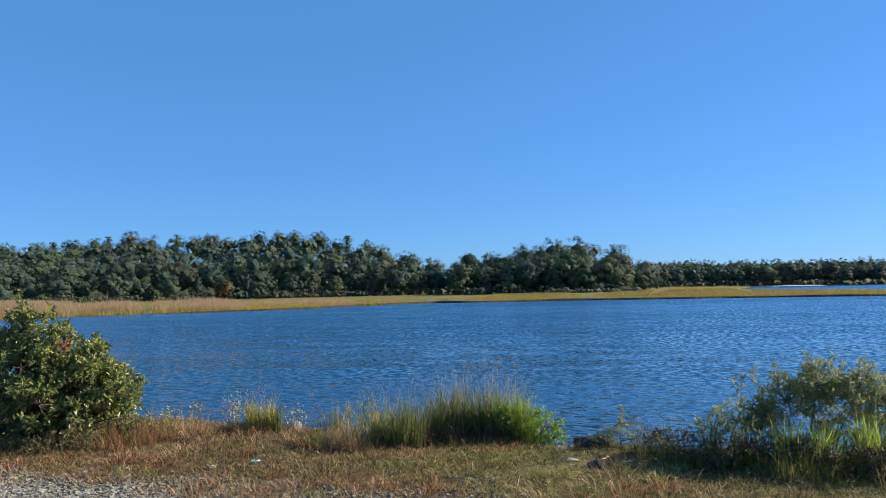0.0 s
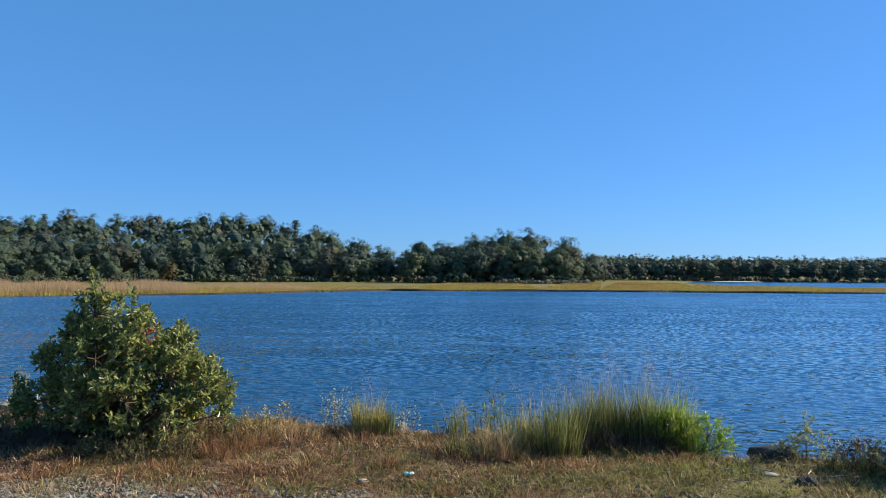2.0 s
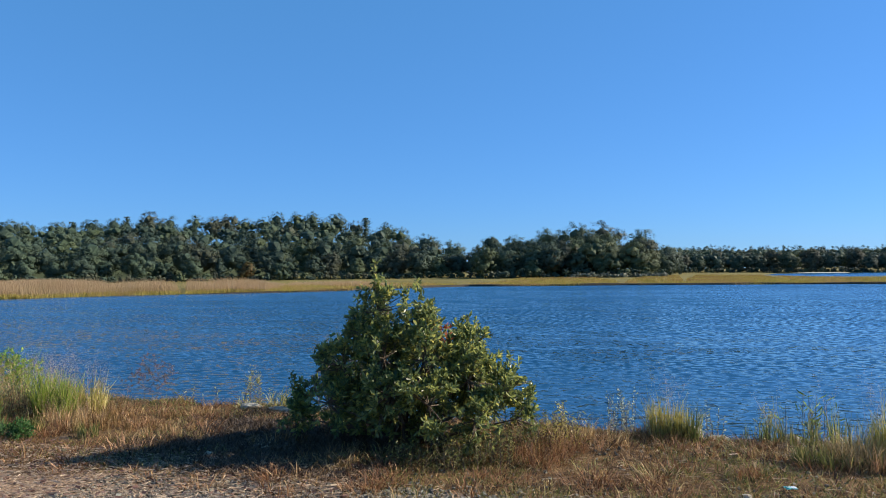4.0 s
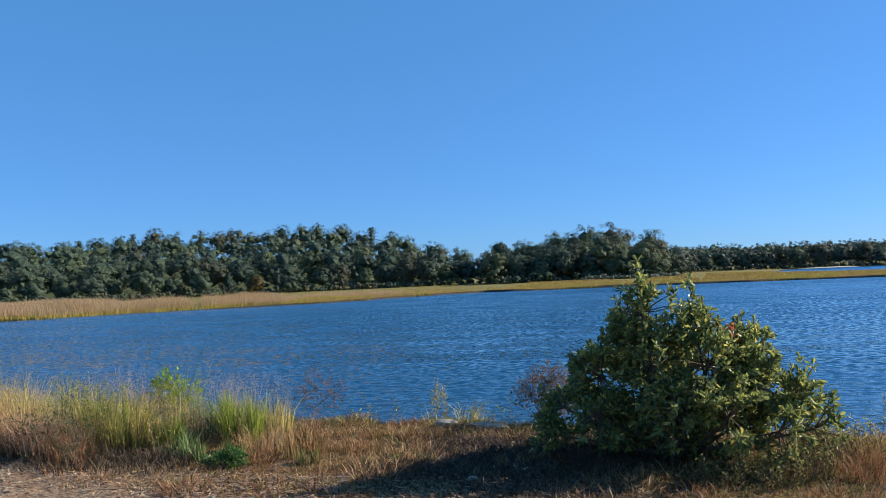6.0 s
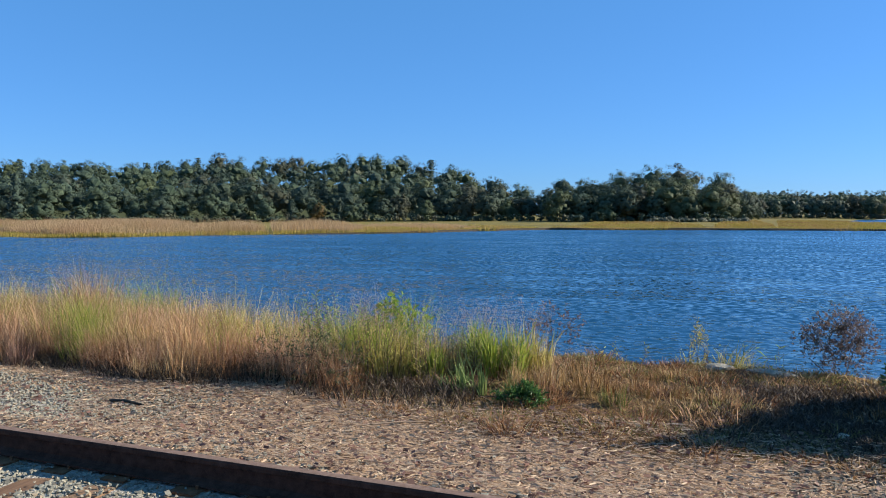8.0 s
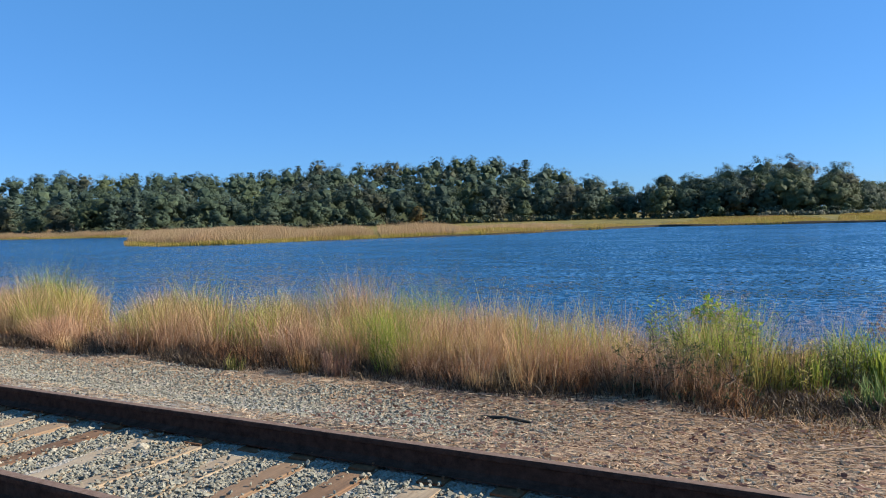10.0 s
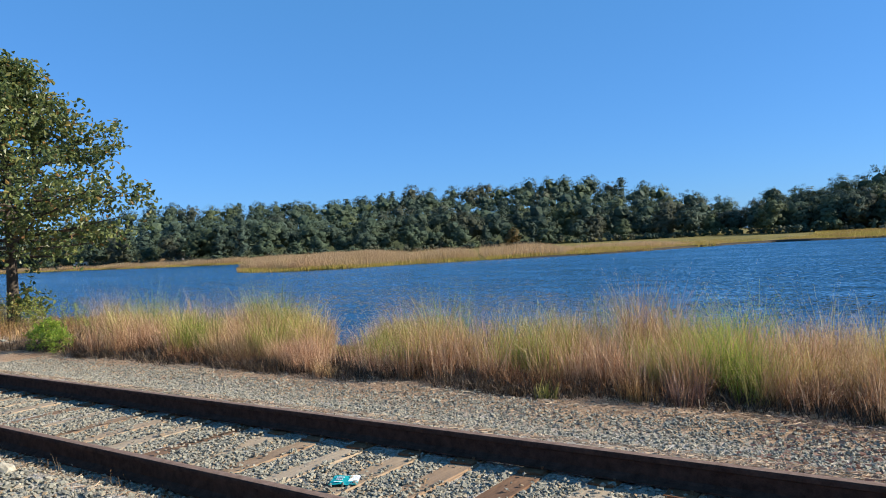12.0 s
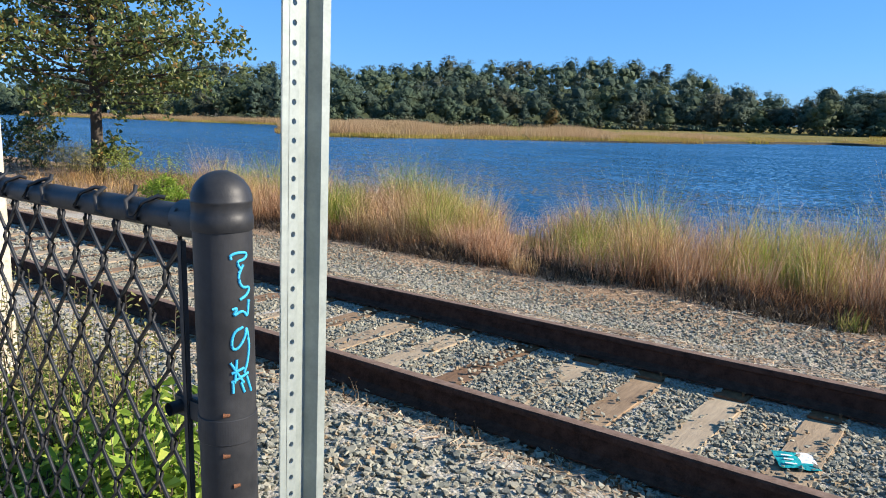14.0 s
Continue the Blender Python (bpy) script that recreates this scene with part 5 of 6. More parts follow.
# tufts on the bank
REED = "tall green reed grass with hazy tops"
DEAD = "brown dead grass at the foot of the reeds"
for x, y, n, s, h, mat, label in ((-2.45, 5.85, 260, 0.12, 0.78, M_yellow, "fan of yellow-green reed grass in front of the reeds"), (-2.2, 5.8, 300, 0.14, 0.86, M_reedgreen, "fan of yellow-green reed grass in front of the reeds"), (-2.1, 6.15, 300, 0.16, 0.8, M_reedgreen, "tall yellow-green reed grass with hazy tops"),
                                  (-1.85, 6.45, 520, 0.2, 0.95, M_reedgreen, REED), (-1.55, 6.5, 620, 0.22, 1.0, M_reedgreen, REED), (-1.25, 6.52, 640, 0.22, 1.06, M_reedgreen, REED), (-0.98, 6.45, 480, 0.18, 0.98, M_green, REED), (-1.7, 6.62, 420, 0.25, 0.9, M_olive, REED), (-0.78, 6.28, 240, 0.15, 0.58, M_green, "low bright green reed grass with arching blades"),
                                  (-1.95, 6.1, 460, 0.18, 0.6, M_deadreed, DEAD), (-1.5, 6.2, 520, 0.2, 0.62, M_deadreed, DEAD), (-1.15, 6.28, 460, 0.18, 0.6, M_deadreed, DEAD), (-1.75, 5.95, 160, 0.2, 0.24, M_olive, "dull green grass at the foot of the reeds"),
                                  (-0.6, 5.5, 320, 0.3, 0.16, M_green, "short bright green turf at the edge of the bank"), (-0.95, 5.25, 320, 0.3, 0.14, M_green, "short bright green turf at the edge of the bank"), (-0.3, 5.05, 320, 0.3, 0.14, M_green, "short bright green turf at the edge of the bank"), (-1.6, 5.1, 320, 0.3, 0.14, M_olive, "short dull green turf before the reeds"),
                                  # the dark tufts beside the rounded tussock are laid in as its shadow
                                  (-3.4, 5.5, 340, 0.26, 0.2, M_brownleaf, "dark grass standing in for the shadow of the rounded tussock"), (-3.1, 5.3, 300, 0.26, 0.16, M_brownleaf, "dark grass standing in for the shadow of the rounded tussock"), (-4.75, 5.95, 200, 0.22, 0.16, M_brownleaf, "dark dead grass at the foot of the bushy tuft"),
                                  (-2.0, 5.45, 260, 0.26, 0.15, M_olive, "short dull green turf before the reeds"), (-1.5, 5.6, 260, 0.26, 0.15, M_bluegrass, "short grey-green turf before the reeds"), (-1.0, 5.7, 260, 0.26, 0.16, M_olive, "short dull green turf before the reeds"), (-2.35, 5.15, 200, 0.22, 0.13, M_bluegrass, "short grey-green turf before the reeds"),
                                  (-2.8, 5.62, 560, 0.22, 0.46, M_tan, "rounded dry grass tussock on the bank"), (-2.95, 5.55, 380, 0.26, 0.36, M_olive, "rounded olive grass tussock on the bank"), (-2.62, 5.5, 300, 0.2, 0.32, M_dry, "rounded brown grass tussock on the bank"), (-3.15, 5.75, 300, 0.22, 0.34, M_brownleaf, "dark grass standing in for the shadow of the rounded tussock"),
                                  (-3.84, 4.9, 260, 0.09, 0.3, M_rustgrass, "small rust-coloured grass tussock in the turf"), (-3.1, 4.2, 140, 0.1, 0.24, M_rustgrass, "small rust-coloured grass tussock in the turf"), (-4.6, 4.75, 160, 0.12, 0.2, M_rustgrass, "small rust-coloured grass tussock in the turf"),
                                  (-5.75, 5.05, 420, 0.26, 0.5, M_rustgrass, "rust-coloured grass beside the bush"), (-5.55, 5.5, 360, 0.25, 0.5, M_rustgrass, "rust-coloured grass beside the bush"), (-5.95, 4.45, 240, 0.24, 0.26, M_rustgrass, "rust-coloured grass beside the bush"),
                                  (-6.3, 4.6, 260, 0.28, 0.16, M_turfgreen, "short yellow-green grass beside the bush"), (-5.9, 4.95, 260, 0.28, 0.17, M_turfgreen, "short yellow-green grass beside the bush"), (-5.3, 5.3, 240, 0.28, 0.15, M_turfgreen, "short yellow-green grass beside the bush"),
                                  (-3.2, 6.4, 90, 0.2, 0.62, M_olive, "thin yellow grass tuft on the bank"), (-2.75, 6.35, 110, 0.2, 0.68, M_reedgreen, "thin green grass tuft on the bank"), (-3.55, 6.6, 90, 0.14, 0.5, M_reedgreen, "thin green grass tuft on the bank"), (-2.85, 6.0, 160, 0.2, 0.42, M_dry, "thin brown grass tuft on the bank"),
                                  (-4.52, 6.42, 420, 0.14, 0.66, M_yellow, "bushy yellow-green grass tuft on the bank"), (-4.3, 6.4, 160, 0.1, 0.5, M_reedgreen, "green grass beside the bushy tuft"), (-4.6, 6.2, 420, 0.2, 0.4, M_dry, "brown dead grass at the foot of the bushy tuft"), (-4.85, 6.35, 200, 0.12, 0.36, M_dry, "brown dead grass at the foot of the bushy tuft"),
                                  (-5.85, 5.5, 420, 0.3, 0.42, M_dry, "brown grass tuft beside the bush"), (-6.2, 5.0, 300, 0.3, 0.28, M_dry, "straw-coloured grass at the foot of the bush"),
                                  (-5.3, 5.9, 260, 0.25, 0.4, M_tan, "tan grass tuft beside the bush"), (-7.6, 4.5, 380, 0.4, 0.3, M_dry, "dry grass at the foot of the bush"), (-8.6, 5.2, 260, 0.3, 0.28, M_dry, "dry grass at the foot of the bush")):
    low = mat in (M_dry, M_brownleaf, M_deadreed, M_rustgrass) or h < 0.2
    tuft(label, (x, y), int(n * (0.85 if low else 1.2)), s * (1.0 if low else 1.2), h * (0.7 if low else 1.0), 0.0045 if low or mat == M_tan else 0.0075, 0.9 if low else 0.75 if h < 0.5 else 0.3, mat, rng, 0.0 if low or h < 0.55 else 0.07, thatch=M_dry if low else M_brownleaf)
# tufts at the end of the tall grass and on the gravel
END = "at the end of the tall grass"
for x, y, n, s, h, w, mat, label, seeds in ((-12.25, 5.75, 300, 0.2, 0.78, 0.011, M_green, "tall bright green grass tuft with hazy tops", 0.3), (-12.62, 6.0, 240, 0.2, 0.74, 0.011, M_green, "bright green grass tuft with hazy tops", 0.3),
                                            (-12.0, 6.1, 160, 0.16, 0.7, 0.01, M_yellow, "yellow-green grass tuft with hazy tops", 0.3), (-13.0, 5.35, 200, 0.15, 0.6, 0.012, M_green, "green grass tuft with broad blades", 0.1),
                                            (-13.45, 5.1, 260, 0.22, 0.8, 0.009, M_yellow, "yellowing green grass tuft " + END, 0.25), (-13.75, 5.35, 260, 0.2, 0.92, 0.009, M_green, "tall green grass tuft " + END, 0.3),
                                            (-13.2, 5.85, 260, 0.26, 0.66, 0.006, M_tan, "tan bunch grass behind the green tufts", 0.3), (-12.8, 6.4, 200, 0.22, 0.55, 0.006, M_tan, "tan bunch grass behind the green tufts", 0.2),
                                            (-12.32, 4.85, 70, 0.12, 0.52, 0.015, M_bluegrass, "blue-green broad-bladed grass below the green tufts", 0.0), (-12.55, 4.95, 60, 0.12, 0.42, 0.015, M_bluegrass, "blue-green broad-bladed grass below the green tufts", 0.0),
                                            (-11.75, 5.4, 220, 0.25, 0.42, 0.007, M_tan, "tan grass tuft beside the green tuft", 0.2), (-11.2, 5.2, 220, 0.25, 0.34, 0.007, M_dry, "orange-brown dry grass tuft on the bank", 0.1), (-11.45, 5.8, 220, 0.3, 0.34, 0.007, M_dry, "orange-brown dry grass tuft on the bank", 0.15),
                                            (-10.6, 5.4, 200, 0.3, 0.22, 0.007, M_dry, "orange-brown dry grass tuft on the bank", 0.0), (-10.0, 5.15, 200, 0.3, 0.2, 0.007, M_tan, "low straw-coloured grass on the bank", 0.0), (-10.4, 6.2, 200, 0.35, 0.2, 0.007, M_dry, "low dry grass on the bank", 0.0),
                                            (-11.85, 4.95, 120, 0.14, 0.36, 0.008, M_olive, "dull green grass tuft beside the dark herb", 0.1), (-10.9, 4.85, 60, 0.1, 0.28, 0.01, M_olive, "dull green grass tuft on the bank", 0.0),
                                            (-19.4, 4.15, 45, 0.08, 0.36, 0.012, M_olive, "thin green grass tuft on the gravel", 0.0), (-18.4, 4.3, 120, 0.14, 0.5, 0.006, M_dry, "dead brown grass tuft on the gravel", 0.2), (-17.9, 4.25, 120, 0.14, 0.48, 0.006, M_redleaf, "reddish dead grass tuft on the gravel", 0.2),
                                            (-22.9, 4.3, 140, 0.16, 0.4, 0.006, M_tan, "tan grass tuft at the edge of the gravel", 0.2), (-16.0, 4.3, 140, 0.14, 0.4, 0.006, M_tan, "tan grass tuft at the edge of the gravel", 0.2)):
    tuft(label, (x, y), int(n * 1.35), s, h, w, 0.42, mat, rng, seeds, thatch=M_brownleaf if y < 5.2 and x < -11.8 else M_dry)
shrub("green_bush", "small yellow-green leafy shrub behind the tall grass", "bush", (-14.0, 6.7), [(0, 0, 0.55, 0.25), (0.2, 0, 0.4, 0.25), (-0.2, 0, 0.4, 0.22), (0, 0, 0.2, 0.25)], 120, 9, 0.06, 0.022, M_herb, rng)
stalks("silvery_herb", "silvery white-leaved herb beside a grass tuft", "herb", (-5.0, 6.6), 16, 0.2, 0.52, 0.042, 0.02, M_silver, rng, 0.03)
stalks("silvery_herb", "silvery white-leaved herb beside a grass tuft", "herb", (-4.1, 6.6), 11, 0.16, 0.42, 0.042, 0.02, M_silver, rng, 0.03)
stalks("goldenrod", "yellow-topped goldenrod stem on the bank", "herb", (-3.46, 6.95), 3, 0.05, 0.62, 0.06, 0.012, M_yellow, rng, 0.03, M_yellow)
stalks("goldenrod", "yellow-leaved weeds at the edge of the bank", "herb", (-10.25, 7.3), 8, 0.16, 0.5, 0.06, 0.014, M_yellow, rng, 0.03, M_yellow)
stalks("goldenrod", "yellow-leaved weeds at the edge of the bank", "herb", (-11.2, 7.35), 6, 0.3, 0.3, 0.06, 0.016, M_yellow, rng, 0.03)
stalks("goldenrod", "yellow-leaved weeds at the edge of the bank", "herb", (-5.7, 6.7), 5, 0.12, 0.34, 0.05, 0.02, M_yellow, rng, 0.03)
for x, y, n, h in ((-9.95, 7.35, 60, 0.5), (-9.7, 7.4, 50, 0.4), (-10.35, 7.4, 36, 0.34)):
    tuft("fan of yellow-green marsh grass at the water's edge", (x, y), n, 0.12, h, 0.009, 0.9, M_yellow, rng, 0.0, thatch=M_dry)
for x, y, h, m in ((-6.1, 5.0, 0.34, M_turfgreen), (-6.45, 4.75, 0.26, M_turfgreen), (-6.9, 4.7, 0.24, M_turfgreen), (-6.55, 5.05, 0.3, M_yellow), (-5.6, 5.75, 0.4, M_yellow), (-6.0, 5.5, 0.42, M_turfgreen)):
    stalks("goldenrod", "yellow-green weeds at the foot of the bush", "herb", (x, y), 40, 0.24, h, 0.05, 0.012, m, rng, 0.03)
stalks("cattail", "thin brown cattail stems at the water's edge", "herb", (-9.6, 7.5), 12, 0.35, 0.5, 0.16, 0.008, M_green, rng, 0.12)
stalks("cattail", "thin brown cattail stems at the water's edge", "herb", (-3.0, 6.75), 14, 0.35, 0.55, 0.16, 0.008, M_green, rng, 0.14)
shrub("red_shrub", "thin reddish autumn shrub at the water's edge", "bush", (-12.1, 7.4), [(0, 0, 0.45, 0.28), (0.25, 0, 0.38, 0.22), (-0.2, 0, 0.28, 0.22)], 170, 6, 0.025, 0.012, M_redleaf, rng, stem_r=0.006)
shrub("red_shrub", "dense dry grey-brown shrub at the edge of the bank", "bush", (-8.75, 7.2), [(0, 0, 0.5, 0.27), (0.18, 0, 0.36, 0.27), (-0.22, 0, 0.34, 0.25), (0.05, 0, 0.18, 0.27)], 900, 10, 0.022, 0.009, M_drybrown, rng, stem_r=0.006)
for x, y, h, m in ((-13.55, 5.0, 0.8, M_green), (-14.3, 5.3, 0.9, M_green), (-13.1, 5.15, 0.55, M_yellow), (-12.7, 5.6, 0.55, M_willow), (-14.0, 4.8, 0.55, M_willow)):
    stalks("goldenrod", "leafy yellow-green goldenrod stand at the end of the tall grass", "herb", (x, y), 34, 0.26, h, 0.06, 0.011, m, rng, 0.035)
shrub("dark_shrub", "dull greyish weeds at the foot of the tall grass", "bush", (-14.0, 4.55), [(0, 0, 0.3, 0.3), (0.45, 0, 0.22, 0.25), (-0.5, 0.1, 0.25, 0.28)], 190, 7, 0.035, 0.009, M_darkleaf, rng)
shrub("green_bush", "low deep green leafy herb at the edge of the track", "herb", (-11.75, 4.6), [(0, 0, 0.08, 0.12), (0.16, 0, 0.07, 0.11), (-0.18, 0, 0.07, 0.11), (0.05, 0.1, 0.1, 0.12)], 130, 8, 0.05, 0.014, M_deepherb, rng)
shrub("green_bush", "rounded bright green shrub beside the gravel", "bush", (-30.6, 4.35), [(0, 0, 0.28, 0.33), (0.35, 0, 0.22, 0.26), (-0.4, 0, 0.25, 0.28), (0.05, 0, 0.45, 0.22)], 300, 8, 0.075, 0.016, M_herb, rng)
shrub("dark_shrub", "dark green bush under the oak by the water", "bush", (-42.6, 7.5), [(0, 0, 0.8, 0.8), (0.9, 0, 0.6, 0.6), (-0.8, 0, 0.7, 0.8), (0.3, 0, 1.3, 0.5), (-1.8, 0, 0.7, 0.8)], 420, 8, 0.1, 0.055, M_darkleaf, rng, stem_r=0.025)
for x, y, h in ((-40.6, 7.5, 0.95), (-39.7, 7.3, 0.9), (-38.9, 6.9, 0.8), (-38.0, 6.8, 0.75), (-37.0, 7.0, 0.8), (-36.2, 6.9, 0.7), (-41.6, 7.2, 0.9), (-42.8, 7.3, 0.9), (-35.2, 7.2, 0.8)):
    stalks("goldenrod", "yellowing weeds under the oak", "herb", (x, y), 42, 0.5, h, 0.08, 0.02, M_yellow if x < -37.5 else M_green, rng, 0.06, group="weeds under the oak")
stalks("red_shrub", "orange-red autumn weeds beside the track", "herb", (-41.5, 6.3), 26, 0.5, 0.45, 0.06, 0.02, M_redleaf, rng, 0.05)


def oak(at, rng):
    z = float(ground_at([at[0]], [at[1]])[0])
    root = thing("oak_tree", "young oak with a broad ragged olive-green crown by the water", "tree", at=(at[0], at[1], z))
    pieces = [tube([(0, 0, -0.2), (0.04, 0, 1.2), (-0.03, 0.05, 3.0), (0.08, 0, 5.2), (0, 0, 7.8)], [0.2, 0.16, 0.125, 0.075, 0.015], 10)]
    T, D = [], []
    for k in range(84):
        s = (k + 0.5) / 84
        zz = 2.0 + 5.75 * s
        reach = float(np.interp(zz, [1.7, 2.6, 4.0, 5.0, 6.0, 6.8, 7.5, 8.2], [3.2, 3.9, 3.8, 3.1, 2.15, 1.35, 0.75, 0.25])) * rng.uniform(0.66, 1.02)
        a = k * 2.4 + rng.uniform(-0.4, 0.4)
        d = np.array([math.cos(a), math.sin(a), 0])
        rise = rng.uniform(-0.08, 0.24) * reach
        p0, p1 = np.array([0.03, 0, zz]), np.array([0, 0, zz]) + d * reach * 0.55 + np.array([0, 0, rise * 0.4])
        p2 = np.array([0, 0, zz]) + d * reach + np.array([0, 0, rise])
        r0 = 0.022 + 0.035 * (1 - s)
        pieces.append(tube([tuple(p0), tuple(p1), tuple(p2)], [r0, r0 * 0.6, r0 * 0.15], 5))
        for j in range(12):
            t = 1.05 - 0.8 * rng.uniform() ** 1.5
            q = (p0 + (p1 - p0) * t / 0.55) if t < 0.55 else p1 + (p2 - p1) * (t - 0.55) / 0.45
            o = rng.normal(size=3) * np.array([0.34, 0.34, 0.17]) * (0.5 + 0.5 * reach / 3)
            T.append(q + o)
            D.append(unit(d * 0.6 + o + np.array([0, 0, 0.1])))
            if j % 3 == 0:
                pieces.append(tube([tuple(q), tuple(q + o * 0.5 + np.array([0, 0, 0.03])), tuple(q + o)], [0.012, 0.008, 0.004], 4))
    for zz, a in ((0.75, -0.3), (0.6, 0.4)):
        T += [np.array([0.55 + 0.4 * rng.uniform(), a * 0.5 + 0.25 * rng.normal(), zz + 0.15 * rng.normal()]) for _ in range(9)]
        D += [np.array([1, 0, 0.2])] * 9
        pieces.append(tube([(0.1, 0, zz - 0.1), (0.6, a * 0.3, zz), (1.05, a * 0.5, zz + 0.1)], [0.02, 0.012, 0.004], 4))
    part("trunk", mesh_np("trunk", *merge(pieces), M_bark, True), root)
    T, D = np.array(T), unit(np.array(D))
    per = 18
    n = len(T) * per
    P = np.repeat(T, per, 0) + rng.normal(size=(n, 3)) * 0.13
    LD = unit(np.repeat(D, per, 0) * 0.5 + unit(rng.normal(size=(n, 3))) + np.array([0, 0, -0.25]))
    s = rng.uniform(0.7, 1.25, n)
    V, F = leaves(P, LD, 0.155 * s, 0.095 * s, rng)
    part("crown", mesh_np("crown", V, F, M_oak), root)


oak((-38.65, 7.32), rng)

# weeds behind the fence
for x, y, h in ((-20.35, -2.2, 0.55), (-20.2, -2.05, 0.6), (-20.42, -1.98, 0.68), (-20.62, -1.86, 0.7), (-20.85, -1.78, 0.62), (-19.62, -2.22, 0.28), (-20.6, -2.05, 0.6), (-20.95, -1.95, 0.55), (-21.3, -1.72, 0.45), (-20.75, -2.35, 0.42), (-21.15, -2.25, 0.45), (-21.6, -2.0, 0.5), (-21.7, -1.6, 0.42), (-20.0, -2.45, 0.22), (-22.1, -2.2, 0.5)):
    stalks("leafy_weed", "bright green broad-leaved weeds behind the fence", "weed", (x, y), 34, 0.2, h * 0.92, 0.06, 0.028, M_weed, rng, 0.019, group="weeds behind the fence")
for x, y, h in ((-22.6, -1.45, 0.4), (-22.3, -1.45, 0.4), (-21.9, -1.8, 0.42), (-21.5, -1.9, 0.42), (-22.1, -2.0, 0.5), (-23.2, -1.3, 0.42), (-22.9, -2.0, 0.5), (-24.3, -1.1, 0.45), (-24.0, -1.7, 0.5), (-25.2, -1.3, 0.5), (-22.2, -1.5, 0.35), (-21.3, -1.6, 0.8), (-21.75, -1.75, 0.85), (-21.0, -2.0, 0.8)):
    stalks("leafy_weed", "yellowing weeds behind the fence", "weed", (x, y), 34, 0.27, h, 0.034, 0.013, M_turfgreen, rng, 0.024, group="weeds behind the fence")
for k in range(32):
    x = -24.5 + 0.25 * k + rng.uniform(-0.2, 0.2)
    stalks("dead_weed", "dead brown weed stems beside the rail", "weed", (x, -0.2 + rng.uniform(-0.1, 0.03)), 6, 0.1, rng.uniform(0.05, 0.17), 0.014, 0.006, M_dry, rng, 0.02, group="dead weeds along the rail")


# ---- stones and litter ----
def rock(name, label, at, size, mat, rng, sink=0.35):
    bm = bmesh.new()
    bmesh.ops.create_icosphere(bm, subdivisions=2, radius=0.5)
    o = Vector(rng.uniform(-20, 20, 3))
    for v in bm.verts:
        d = noise.noise(v.co * 1.8 + o) * 0.5 + noise.noise(v.co * 5 + o) * 0.16
        v.co = v.co * (1 + d)
        v.co = Vector((v.co.x * size[0], v.co.y * size[1], v.co.z * size[2]))
    z = float(ground_at([at[0]], [at[1]])[0])
    return thing(name, label, "rock", at=(at[0], at[1], z + size[2] * (0.5 - sink)), data=from_bm(name, bm, mat, False))


for x, y, s, m, lab in ((-4.24, 6.86, (0.24, 0.2, 0.26), M_rock, "grey-brown boulder at the edge of the bank"), (-3.95, 6.9, (0.46, 0.3, 0.2), M_bankrock, "flat mossy grey stone at the edge of the bank"), (-10.0, 6.85, (0.3, 0.24, 0.12), M_rock, "pale grey half-buried boulder at the edge of the bank"),
                        (-9.45, 6.85, (0.46, 0.28, 0.08), M_rock, "flat pale slab at the edge of the bank"), (0.02, 6.12, (0.52, 0.34, 0.26), M_wetrock, "dark wet boulder in the gap of the bank"),
                        (-0.45, 6.2, (0.24, 0.2, 0.14), M_rock, "tan stone in the gap of the bank"), (-0.16, 5.4, (0.15, 0.08, 0.04), M_pale, "flat pale stone in the turf"), (0.1, 5.2, (0.2, 0.16, 0.12), M_wetrock, "dark stone in the turf"),
                        (-3.24, 6.9, (0.52, 0.3, 0.26), M_bankrock, "flat grey boulder at the edge of the bank"), (-5.0, 6.95, (0.25, 0.2, 0.15), M_rock, "grey stone at the edge of the bank"), (-9.05, 4.5, (0.12, 0.09, 0.07), M_pale, "small pale stone in the shade of the bush"),
                        (-21.47, -0.53, (0.22, 0.13, 0.12), M_pale, "pale tan stone on the ballast"), (-17.9, 0.75, (0.07, 0.06, 0.05), M_pale, "small white stone on a sleeper"), (-8.0, 7.0, (0.3, 0.22, 0.18), M_rock, "grey stone behind the bush"),
                        (-19.2, -0.9, (0.1, 0.08, 0.06), M_plate, "rust-coloured stone in the ballast"), (-17.35, 1.1, (0.1, 0.08, 0.07), M_pale, "pale stone between the rails"), (-3.9, 4.35, (0.1, 0.08, 0.05), M_pale, "small pale stone in the turf")):
    rock("rock", lab, (x, y), s, m, rng)


def gravel_field(name, label, n, x0, x1, y0, y1, size, rng, keep=None, lift=0.0, mat=M_ballast, sides=3):
    x, y = scatter(n, x0, x1, y0, y1, rng)
    if keep is not None:
        k = keep(x, y)
        x, y = x[k], y[k]
    s = size * (0.5 + 0.95 * rng.uniform(0, 1, len(x)) ** 1.4)
    over = (np.abs(((x + 19.075) / 0.513 + 0.5) % 1.0 - 0.5) < 0.21) & (np.abs(y - 0.7) < 1.2)
    P = np.stack([x, y, np.where(over, -0.181, ground_at(x, y)) + s * 0.16 + lift * rng.uniform(0, 1, len(x))], 1)
    thing(name, label, "gravel", kind="stuff", data=mesh_np(name, *stones(P, s, rng, sides=sides), mat))


def off_ties(x, y):
    u = ((x + 19.075) / 0.513 + 0.5) % 1.0 - 0.5
    return (np.abs(u) > 0.2 + 0.05 * wobble(x, y, 0.12, 3)) | (rng.uniform(size=len(x)) < 0.02 + 0.6 * np.clip(wobble(x, y, 0.55, 17) - 0.1, 0, 1))


